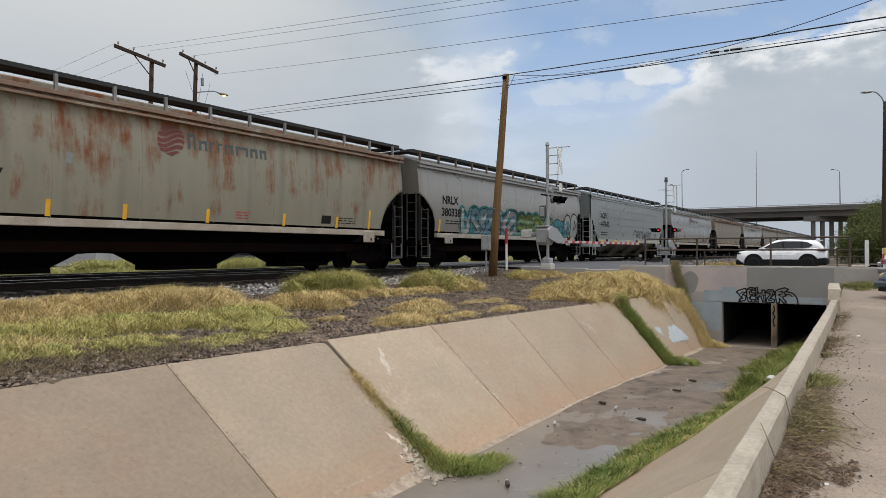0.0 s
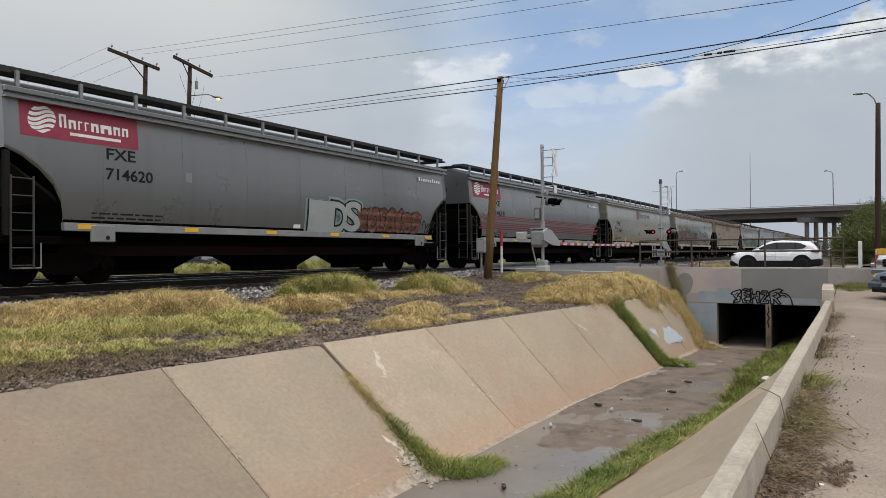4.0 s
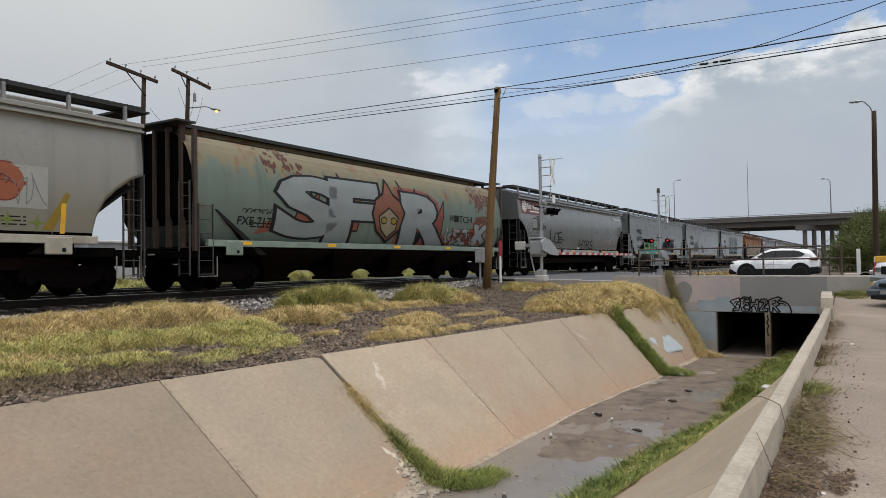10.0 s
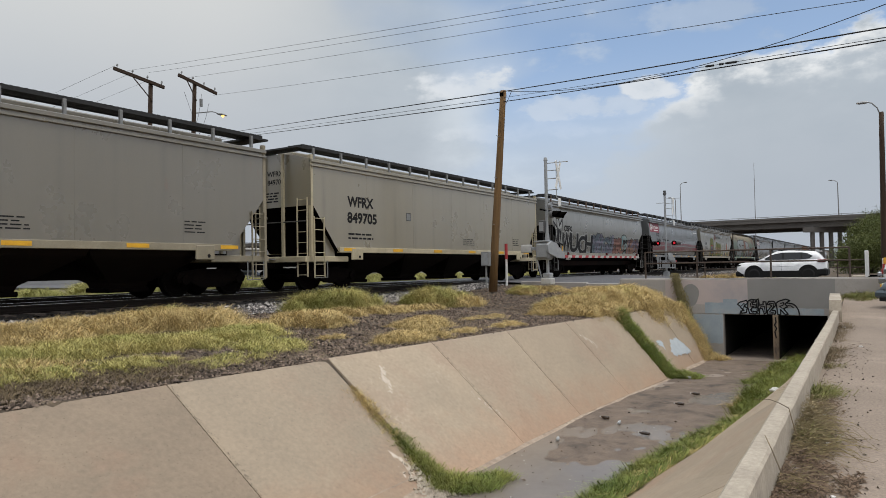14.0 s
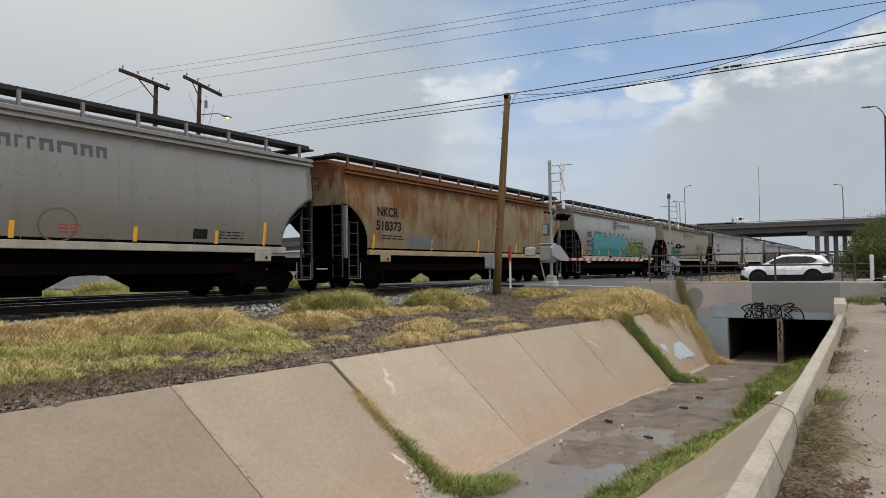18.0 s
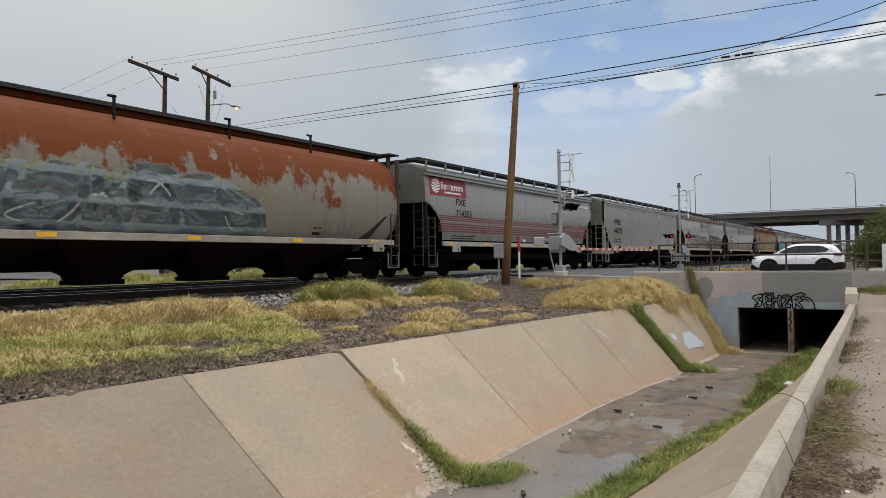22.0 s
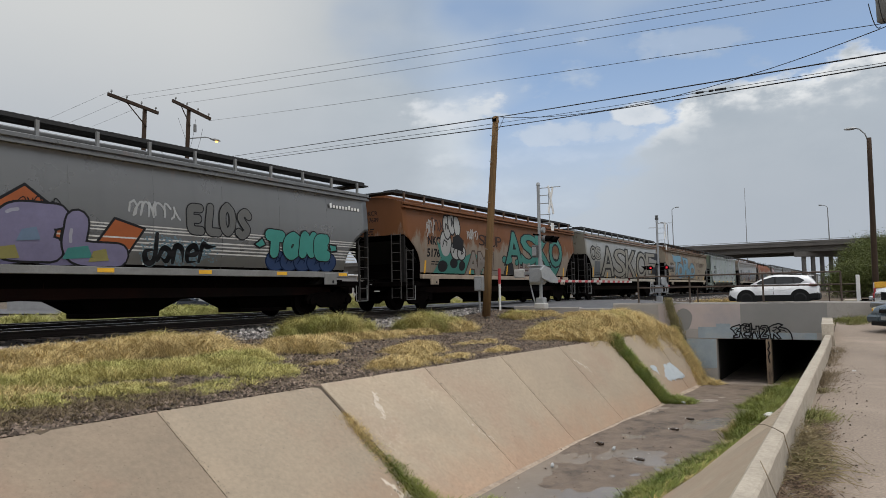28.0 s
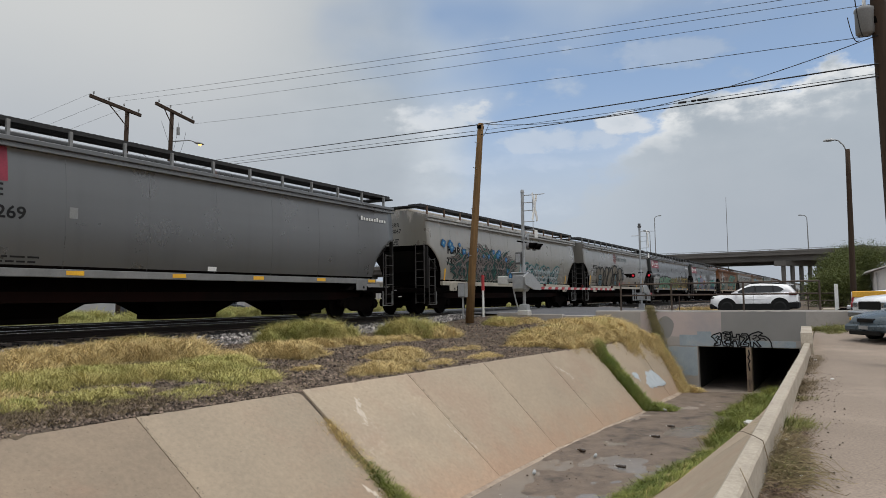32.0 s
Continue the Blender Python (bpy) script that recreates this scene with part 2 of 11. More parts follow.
    if rust:
        run = mth("ADD", mth("MULTIPLY", mr(noi(1.0, (2.6, 2.6, 0.42), 7, 0.72), 0.3, 0.8), 0.6), mth("MULTIPLY", mr(noi(0.8, (1, 1, 0.8), 7, 0.66), 0.3, 0.75), 0.6))
        down = mr(z, 1.3, 4.2, 0.0, 0.28)
        f = mr(mth("ADD", run, down), 0.98 - 0.55 * rust, 1.25 - 0.5 * rust)
        col = mix(mth("MULTIPLY", f, min(1.0, 0.55 + rust)), col, rust_color)
    g = N("ShaderNodeMix")
    g.data_type, g.blend_type = "RGBA", "MULTIPLY"
    g.inputs[0].default_value = 1
    K(col, g.inputs[6])
    cc = N("ShaderNodeCombineColor")
    v = mr(grain, 0.25, 0.75, 0.965, 1.035)
    for i in range(3):
        K(v, cc.inputs[i])
    K(cc.outputs[0], g.inputs[7])
    K(g.outputs[2], b.inputs["Base Color"])
    lo_r = 0.24 if rust < 0.2 else 0.5
    K(mr(cloudy, 0.3, 0.7, lo_r, lo_r + 0.16), b.inputs["Roughness"])
    b.inputs["Specular IOR Level"].default_value = 1.0 if rust < 0.2 else 0.16
    b.inputs["Coat Weight"].default_value, b.inputs["Coat Roughness"].default_value = (0.75, 0.22) if rust < 0.2 else (0.04, 0.3)
    bp = N("ShaderNodeBump")
    bp.inputs["Strength"].default_value, bp.inputs["Distance"].default_value = 0.12, 0.03
    K(cloudy, bp.inputs["Height"])
    K(bp.outputs[0], b.inputs["Normal"])
    return m


M = {}
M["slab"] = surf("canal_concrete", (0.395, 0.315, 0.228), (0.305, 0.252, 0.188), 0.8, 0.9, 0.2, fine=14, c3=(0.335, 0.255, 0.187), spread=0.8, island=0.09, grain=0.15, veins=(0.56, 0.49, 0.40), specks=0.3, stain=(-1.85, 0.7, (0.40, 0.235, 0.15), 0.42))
M["slab_old"] = surf("old_canal_concrete", (0.285, 0.222, 0.160), (0.205, 0.164, 0.122), 0.7, 0.9, 0.2, fine=14, c3=(0.262, 0.185, 0.133), spread=0.8, island=0.08, grain=0.15, veins=(0.42, 0.355, 0.285), specks=0.35)
M["slab_low"] = surf("canal_floor_concrete", (0.30, 0.25, 0.205), (0.22, 0.18, 0.148), 0.7, 0.7, 0.3, fine=18, c3=(0.125, 0.103, 0.085), spread=0.4, grain=0.2, specks=0.8)
M["silt"] = surf("damp_silt", (0.185, 0.142, 0.108), (0.135, 0.104, 0.080), 2.6, 0.75, 0.4, fine=20, c3=(0.075, 0.060, 0.049), spread=0.35, grain=0.22, specks=0.5)
M["water"] = surf("shallow_grey_water", (0.215, 0.185, 0.155), (0.175, 0.15, 0.125), 0.9, 0.22, 0.05, fine=5, spec=0.3, grain=0.05)
M["wall"] = surf("pale_parapet_concrete", (0.44, 0.385, 0.31), (0.34, 0.295, 0.235), 1.6, 0.9, 0.3, fine=22, c3=(0.28, 0.242, 0.195), grain=0.2)
M["path"] = surf("worn_path_concrete", (0.292, 0.232, 0.182), (0.215, 0.172, 0.136), 0.6, 0.9, 0.4, fine=34, c3=(0.335, 0.268, 0.212), spread=0.7, grain=0.32, specks=0.7)
M["road"] = surf("asphalt", (0.12, 0.12, 0.125), (0.085, 0.085, 0.09), 1.2, 0.85, 0.4, fine=60)
M["ground"] = surf("dry_earth_and_gravel", (0.115, 0.088, 0.064), (0.06, 0.047, 0.036), 1.6, 0.95, 0.6, fine=16, c3=(0.20, 0.152, 0.092), grain=0.4)
M["ballast"] = surf("ballast_stone", (0.045, 0.042, 0.042), (0.33, 0.305, 0.285), 7, 0.9, 0.4, fine=30, island=0.95, spread=0.25)
M["gravel"] = surf("dark_gravel_stone", (0.07, 0.051, 0.040), (0.225, 0.172, 0.132), 3, 0.95, 0.4, fine=30, island=0.85)
M["rusty_post"] = surf("rusty_dark_post", (0.075, 0.05, 0.038), (0.04, 0.03, 0.025), 4, 0.8, 0.1)
M["rusty_chord"] = surf("rust_stained_chord", (0.24, 0.17, 0.125), (0.17, 0.10, 0.07), 1.2, 0.7, 0.1, stretch=(1, 1, 1), c3=(0.32, 0.29, 0.245))
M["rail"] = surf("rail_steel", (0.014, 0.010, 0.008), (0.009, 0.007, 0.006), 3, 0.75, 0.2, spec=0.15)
M["rail_top"] = surf("polished_rail_head", (0.62, 0.62, 0.62), (0.5, 0.5, 0.5), 5, 0.25, 0.05, metal=1.0)
M["tie"] = surf("creosoted_tie", (0.075, 0.06, 0.05), (0.045, 0.037, 0.032), 5, 0.9, 0.5, stretch=(1, 0.3, 1))
M["grass_dry"] = surf("dry_grass", (0.62, 0.48, 0.225), (0.42, 0.315, 0.135), 1.1, 0.8, 0, island=0.55)
M["grass_mid"] = surf("yellow_green_grass", (0.315, 0.32, 0.098), (0.51, 0.425, 0.165), 0.9, 0.8, 0, island=0.55)
M["grass_green"] = surf("fresh_green_grass", (0.115, 0.165, 0.032), (0.26, 0.26, 0.07), 1.5, 0.75, 0, island=0.5)
M["grass_far"] = surf("rough_far_grass", (0.40, 0.36, 0.13), (0.30, 0.31, 0.10), 0.4, 0.85, 0, island=0.35)
M["car_green"] = surf("dark_green_truck_paint", (0.02, 0.045, 0.035), (0.025, 0.05, 0.04), 2, 0.35, 0.0, spec=0.4, fine=2)
M["straw"] = surf("dead_brown_weed", (0.19, 0.142, 0.083), (0.115, 0.088, 0.054), 2, 0.9, 0, island=0.4)
M["headwall"] = surf("grey_headwall_concrete", (0.37, 0.345, 0.32), (0.30, 0.282, 0.262), 0.9, 0.9, 0.2, fine=20, c3=(0.25, 0.235, 0.22), grain=0.1)
M["patch_grey"] = surf("grey_cover_paint", (0.255, 0.248, 0.238), (0.22, 0.215, 0.206), 0.7, 0.85, 0.1, grain=0.06)
M["patch_pink"] = surf("pale_pink_cover_paint", (0.47, 0.395, 0.37), (0.40, 0.345, 0.33), 0.9, 0.85, 0.1, c3=(0.36, 0.33, 0.33), grain=0.06)
M["patch_blue"] = surf("pale_blue_paint", (0.33, 0.38, 0.415), (0.25, 0.30, 0.335), 1.6, 0.85, 0.1, c3=(0.36, 0.36, 0.35))
# Barrel concrete: the darkness inside the culvert is put into the colour.
M["dark_in"] = surf("shaded_barrel_concrete", (0.026, 0.024, 0.022), (0.015, 0.014, 0.013), 2, 0.9, 0.2)
# Underframe and bay colours include the deep shade below the wagons.
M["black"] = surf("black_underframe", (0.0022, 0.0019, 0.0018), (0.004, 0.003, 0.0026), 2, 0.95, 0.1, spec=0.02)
M["bay"] = surf("shaded_grimy_bay", (0.010, 0.0066, 0.005), (0.005, 0.0036, 0.003), 0.9, 0.85, 0.1, spec=0.08, c3=(0.008, 0.0045, 0.0033))
M["bay_grey"] = surf("grey_hopper_bay", (0.17, 0.166, 0.152), (0.095, 0.082, 0.068), 0.9, 0.7, 0.1, spec=0.2, c3=(0.04, 0.028, 0.02))
M["skirt"] = surf("shaded_rust_brown_sheet", (0.013, 0.0042, 0.0030), (0.006, 0.0034, 0.0028), 0.7, 0.85, 0.1, spec=0.08, c3=(0.004, 0.003, 0.0027))
M["ladder"] = surf("dark_ladder_steel", (0.060, 0.056, 0.053), (0.038, 0.035, 0.033), 3, 0.6, 0.1)
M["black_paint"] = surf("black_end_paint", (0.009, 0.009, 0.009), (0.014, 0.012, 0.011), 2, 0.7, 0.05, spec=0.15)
# Bogies and wheels: black shade under the wagon put into the base colour.
M["bogie"] = surf("shaded_bogie_iron", (0.0025, 0.002, 0.002), (0.006, 0.0042, 0.0035), 4, 0.9, 0.2, spec=0.03)
M["wheel"] = surf("shaded_wheel_steel", (0.004, 0.003, 0.0028), (0.0028, 0.0022, 0.002), 6, 0.85, 0.1, spec=0.04)
M["galv"] = surf("galvanised_grey", (0.25, 0.255, 0.255), (0.18, 0.18, 0.175), 3, 0.6, 0.1, metal=0.2)
M["board"] = surf("roof_walk_grating", (0.035, 0.035, 0.036), (0.02, 0.02, 0.02), 8, 0.7, 0.3, stretch=(6, 1, 1))
M["white"] = surf("white_paint", (0.72, 0.72, 0.70), (0.62, 0.61, 0.58), 3, 0.55, 0.05)
M["yellow"] = surf("yellow_reflector", (0.75, 0.42, 0.03), (0.62, 0.33, 0.03), 5, 0.5, 0.0)
M["crimson"] = surf("crimson_panel", (0.26, 0.035, 0.06), (0.21, 0.03, 0.05), 3, 0.5, 0.03)
M["faded_maroon"] = surf("faded_maroon_panel", (0.17, 0.07, 0.07), (0.12, 0.06, 0.06), 2, 0.6, 0.03)
M["red"] = surf("red_paint", (0.42, 0.045, 0.05), (0.33, 0.035, 0.04), 3, 0.55, 0.05)
M["logo_red"] = surf("faded_red_emblem", (0.16, 0.045, 0.04), (0.12, 0.04, 0.036), 2, 0.6, 0.03)
M["maroon"] = surf("maroon_stripe", (0.19, 0.035, 0.045), (0.145, 0.03, 0.038), 3, 0.55, 0.05)
M["ink"] = surf("black_lettering", (0.010, 0.010, 0.011), (0.018, 0.018, 0.018), 5, 0.7, 0.0, spec=0.12)
M["arm_white"] = surf("weathered_arm_white", (0.50, 0.49, 0.47), (0.40, 0.39, 0.37), 3, 0.6, 0.05)
M["silver"] = surf("aluminium_paint", (0.36, 0.37, 0.38), (0.29, 0.30, 0.305), 3, 0.5, 0.05, metal=0.25)
M["wood"] = surf("weathered_pole_wood", (0.19, 0.108, 0.043), (0.11, 0.066, 0.030), 3, 0.85, 0.5, stretch=(4, 4, 0.25), fine=18)
M["wood_dark"] = surf("dark_pole_wood", (0.050, 0.029, 0.017), (0.030, 0.019, 0.012), 3, 0.85, 0.4, stretch=(4, 4, 0.25), fine=18)
M["wire"] = surf("black_cable", (0.015, 0.015, 0.016), (0.02, 0.02, 0.02), 3, 0.7, 0.0)
M["rust_rail"] = surf("rusted_handrail", (0.10, 0.075, 0.06), (0.065, 0.05, 0.042), 6, 0.7, 0.2, metal=0.3)
M["flasher_back"] = surf("weathered_grey_casing", (0.12, 0.12, 0.122), (0.08, 0.08, 0.08), 4, 0.6, 0.05)
M["signal_red"] = glow("lit_red_lens", (1.0, 0.03, 0.06), 0.42)
M["tail_red"] = surf("tail_lamp_red", (0.16, 0.012, 0.014), (0.12, 0.01, 0.012), 4, 0.2, 0.0)
M["lens_off"] = surf("dark_red_lens", (0.08, 0.01, 0.012), (0.06, 0.01, 0.01), 4, 0.2, 0.0)
M["lamp_on"] = glow("lit_sodium_lamp", (1.0, 0.55, 0.16), 2.2)
M["overpass"] = surf("overpass_concrete", (0.135, 0.125, 0.115), (0.105, 0.098, 0.09), 0.3, 0.9, 0.05, fine=3)
M["car_white"] = surf("white_car_paint", (0.80, 0.80, 0.80), (0.77, 0.77, 0.78), 2, 0.18, 0.0, spec=0.5, fine=2)
M["car_blue"] = surf("dark_teal_car_paint", (0.045, 0.065, 0.08), (0.06, 0.08, 0.095), 2, 0.3, 0.0, spec=0.5, fine=2)
M["car_dark"] = surf("dark_car_paint", (0.012, 0.014, 0.02), (0.018, 0.02, 0.028), 2, 0.4, 0.0, spec=0.2, fine=2)
M["car_yellow"] = surf("yellow_truck_paint", (0.72, 0.38, 0.03), (0.64, 0.33, 0.03), 2, 0.3, 0.0, spec=0.5)
M["glass"] = surf("tinted_car_glass", (0.012, 0.014, 0.016), (0.016, 0.018, 0.02), 2, 0.12, 0.0, spec=0.4, fine=2)
M["tyre"] = surf("tyre_rubber", (0.010, 0.010, 0.010), (0.015, 0.015, 0.015), 6, 0.85, 0.1)
M["rim"] = surf("alloy_rim", (0.16, 0.16, 0.165), (0.10, 0.10, 0.10), 4, 0.4, 0.0, metal=0.5)
M["chrome"] = surf("bright_trim", (0.6, 0.6, 0.6), (0.5, 0.5, 0.5), 4, 0.2, 0.0, metal=1.0)
M["headlight"] = surf("hazy_headlamp", (0.66, 0.62, 0.48), (0.55, 0.52, 0.42), 5, 0.25, 0.0)
M["plastic"] = surf("black_bumper_plastic", (0.006, 0.006, 0.006), (0.009, 0.009, 0.009), 4, 0.6, 0.0, spec=0.2)
M["leaf"] = surf("mesquite_leaf", (0.068, 0.086, 0.022), (0.115, 0.128, 0.036), 1.0, 0.7, 0, island=0.45)
M["bark"] = surf("rough_bark", (0.09, 0.07, 0.055), (0.06, 0.048, 0.04), 5, 0.9, 0.5)
M["roofing"] = surf("pale_roof_sheet", (0.55, 0.53, 0.50), (0.47, 0.455, 0.43), 2, 0.7, 0.1)
M["plaster"] = surf("white_plaster", (0.60, 0.57, 0.55), (0.52, 0.495, 0.475), 1.5, 0.85, 0.1)
M["plaster_grey"] = surf("grey_wall_plaster", (0.36, 0.35, 0.34), (0.30, 0.29, 0.28), 1.0, 0.85, 0.1)
M["farwall"] = surf("distant_pale_siding", (0.36, 0.36, 0.355), (0.28, 0.28, 0.28), 1.0, 0.8, 0.05)


# ---- mesh helpers ----
def mesh_of(bm, name, mat=None):
    me = bpy.data.meshes.new(name)
    bm.to_mesh(me)
    bm.free()
    if mat is not None:
        me.materials.append(mat)
    return me


def part(name, bm, mat, parent, label="", mats=()):
    me = bm if isinstance(bm, bpy.types.Mesh) else mesh_of(bm, name)
    if not me.materials:
        for x in (mat, *mats):
            me.materials.append(x)
    ob = new(name, me)
    ob.parent = parent
    if label:
        ob["label"] = label
    return ob


def thing(name, bm, mat, label, category, m=None, group="", kind="", mats=()):
    if bm is None:
        ob = new(name)
    else:
        me = mesh_of(bm, name)
        for x in (mat, *mats):
            me.materials.append(x)
        ob = new(name, me)
    if m is not None:
        ob.matrix_world = m
    return tagged(ob, label, category, group, kind)


def box(bm, x0, x1, y0, y1, z0, z1, bevel=0.0, mi=0):
    vs = [bm.verts.new((x, y, z)) for z in (z0, z1) for y in (y0, y1) for x in (x0, x1)]
    fs = [bm.faces.new([vs[i] for i in q]) for q in ((0, 2, 3, 1), (4, 5, 7, 6), (0, 1, 5, 4), (2, 6, 7, 3), (0, 4, 6, 2), (1, 3, 7, 5))]
    for f in fs:
        f.material_index = mi
    if bevel:
        es = list({e for f in fs for e in f.edges})
        bmesh.ops.bevel(bm, geom=es, offset=bevel, segments=1, affect="EDGES")
    return bm


def bx(*a, bevel=0.0):
    return box(bmesh.new(), *a, bevel=bevel)


def rod(bm, p, q, r, r2=None, n=8, caps=True):
    """A round bar from p to q."""
    p, q = Vector(p), Vector(q)
    r2 = r if r2 is None else r2
    turn = (q - p).to_track_quat("Z", "Y")
    a, b = [], []
    for i in range(n):
        c = Vector((math.cos(i * math.tau / n), math.sin(i * math.tau / n), 0))
        a.append(bm.verts.new(p + turn @ (c * r)))
        b.append(bm.verts.new(q + turn @ (c * r2)))
    for i in range(n):
        bm.faces.new((a[i], a[(i + 1) % n], b[(i + 1) % n], b[i]))
    if caps:
        bm.faces.new(a[::-1])
        bm.faces.new(b)
    return bm


def prism(bm, outline, y0, y1):
    """An outline of (x, z) pairs, drawn out from y0 to y1."""
    a = [bm.verts.new((x, y0, z)) for x, z in outline]
    b = [bm.verts.new((x, y1, z)) for x, z in outline]
    n = len(a)
    bm.faces.new(a)
    bm.faces.new(b[::-1])
    for i in range(n):
        bm.faces.new((a[i], b[i], b[(i + 1) % n], a[(i + 1) % n]))
    bmesh.ops.recalc_face_normals(bm, faces=bm.faces)
    return bm


def loft(bm, rings, closed=True, caps=True):
    rs = [[bm.verts.new(p) for p in ring] for ring in rings]
    n = len(rs[0])
    for a, b in zip(rs, rs[1:]):
        for i in range(n if closed else n - 1):
            j = (i + 1) % n
            bm.faces.new((a[i], a[j], b[j], b[i]))
    if caps and closed:
        bm.faces.new(rs[0][::-1])
        bm.faces.new(rs[-1])
    bmesh.ops.recalc_face_normals(bm, faces=bm.faces)
    return bm


def smooth(ob_or_me):
    me = ob_or_me.data if isinstance(ob_or_me, bpy.types.Object) else ob_or_me
    me.polygons.foreach_set("use_smooth", [True] * len(me.polygons))
    return ob_or_me


def lerp(x, pts):
    """Piecewise-linear value from a short table of (x, value) pairs."""
    if x <= pts[0][0]:
        return pts[0][1]
    for (a, va), (b, vb) in zip(pts, pts[1:]):
        if x <= b:
            return va + (vb - va) * (x - a) / (b - a)
    return pts[-1][1]


def merged(name, verts, faces, mat):
    me = bpy.data.meshes.new(name)
    me.from_pydata(verts, [], faces)
    me.materials.append(mat)
    return me


# ---- the plan ----
TRACK_Y, RAIL_Z = 16.6, 0.94
HEAD_X = 27.5                                        # face of the culvert headwall
FLOOR_Z, ROAD_Z = -1.9, 0.62
LIP = [(-60, 12.6), (0, 8.9), (6, 8.75), (12.4, 8.1), (18.4, 7.5), (22, 7.0), (27.5, 6.3), (60, 6.3)]
LEFT_FOOT = [(-60, 9.6), (0, 6.0), (12.8, 5.98), (16, 5.92), (20.8, 5.58), (21.5, 5.48), (27.5, 5.3), (60, 5.3)]
RIGHT_FOOT = [(-60, 7.0), (0, 4.4), (9.5, 3.53), (11.9, 3.22), (14.6, 2.8), (16.3, 2.56), (20, 2.3), (24, 2.0), (27.5, 1.5), (60, 1.5)]


def wall_y(x):
    return 0.74 + 0.0125 * x                         # canal side of the parapet


def path_z(x):
    return lerp(x, [(-60, 0), (17, 0.0), (20, 0.08), (27.5, 0.46), (28.5, ROAD_Z - 0.03), (60, ROAD_Z - 0.03)])


def bank_z(x, y):
    e = lerp(x, LIP)
    far = lerp(y, [(e, 0.0), (10.5, 0.16), (13.0, 0.42), (14.4, 0.5), (15.2, 0.62), (18.4, 0.62), (19.6, 0.45), (26, 0.35), (60, 0.5), (400, 0.6)])
    near_road = lerp(x, [(20, 0), (27.5, 1), (48, 1), (56, 0)])
    r = lerp(y, [(e, 0.0), (e + 0.7, 0.25), (e + 1.9, ROAD_Z - 0.05), (10.5, ROAD_Z), (13.5, RAIL_Z - 0.12), (19.5, RAIL_Z - 0.12), (26, 0.6), (60, 0.5), (400, 0.6)])
    return far + (r - far) * near_road


def ground_z(x, y):
    """Height of the ground sheet, just under slabs and pavements."""
    wy, rf, lf, e = wall_y(x), lerp(x, RIGHT_FOOT), lerp(x, LEFT_FOOT), lerp(x, LIP)
    if y < wy:
        return path_z(x) - 0.06 + (0.05 * max(0, min(1, (-4.5 - y) / 6)))
    if x > 48:
        return 0.5 if y < e else bank_z(x, y)
    if y < rf:
        return path_z(x) - 0.35 + (FLOOR_Z - path_z(x)) * (y - wy) / (rf - wy)
    if y < lf:
        return FLOOR_Z - 0.12
    if y < e:
        return FLOOR_Z - 0.12 + (-FLOOR_Z) * (y - lf) / (e - lf)
    return bank_z(x, y) + 0.05 * noise.noise(Vector((x * 0.9, y * 0.9, 0))) - 0.02


def build_ground():
    xs = sorted({-2500, -900, -400, -150, -60, -30, -12, -4, 300, 500, 900, 1600, 4000, *[i * 0.6 for i in range(0, 46)], 27.4, *range(28, 60, 2), *range(60, 240, 20)})
    offs = [-3000, -800, -200, -60, -20, -8, -4.5, -2, 0]
    verts, faces = [], []
    for x in xs:
        wy, rf, lf, e = wall_y(max(-60, min(x, 60))), lerp(x, RIGHT_FOOT), lerp(x, LEFT_FOOT), lerp(x, LIP)
        ys = [wy + o - 0.01 for o in offs] + [wy + 0.02, (wy + rf) / 2, rf, rf + 0.02, (rf + lf) / 2, lf - 0.02, lf, (lf + e) / 2, e, e + 0.03]
        ys += [e + (14.4 - e) * k / 9 for k in range(1, 10)] + [15.2, 16.6, 18.4, 19.6, 22, 26, 34, 60, 140, 400, 1500, 3000]
        verts += [(x, y, ground_z(x, y)) for y in ys]
    n = len(verts) // len(xs)
    for i in range(len(xs) - 1):
        for j in range(n - 1):
            a = i * n + j
            faces.append((a, a + n, a + n + 1, a + 1))
    ob = new("ground", merged("ground", verts, faces, M["ground"]))
    tagged(ob, "dry gravelly earth with sparse weeds beside the canal and tracks", "ground", kind="structure")


build_ground()


# ---- canal lining: each slab a piece with open joints ----
def slab_piece(name, parent, mat, corners, thick=0.1, sub=1):
    """A slab from four top corners (going round), drawn down by thick."""
    bm = bmesh.new()
    a = [bm.verts.new(c) for c in corners]
    n = (Vector(corners[1]) - Vector(corners[0])).cross(Vector(corners[3]) - Vector(corners[0])).normalized()
    if n.z < 0:
        n = -n
    b = [bm.verts.new(Vector(c) - n * thick) for c in corners]
    bm.faces.new(a)
    bm.faces.new(b[::-1])
    for i in range(4):
        bm.faces.new((a[i], b[i], b[(i + 1) % 4], a[(i + 1) % 4]))
    bmesh.ops.recalc_face_normals(bm, faces=bm.faces)
    es = [e for e in bm.edges if e.verts[0] in a and e.verts[1] in a]
    bmesh.ops.bevel(bm, geom=es, offset=0.006, segments=1, affect="EDGES")
    return part(name, bm, mat, parent)


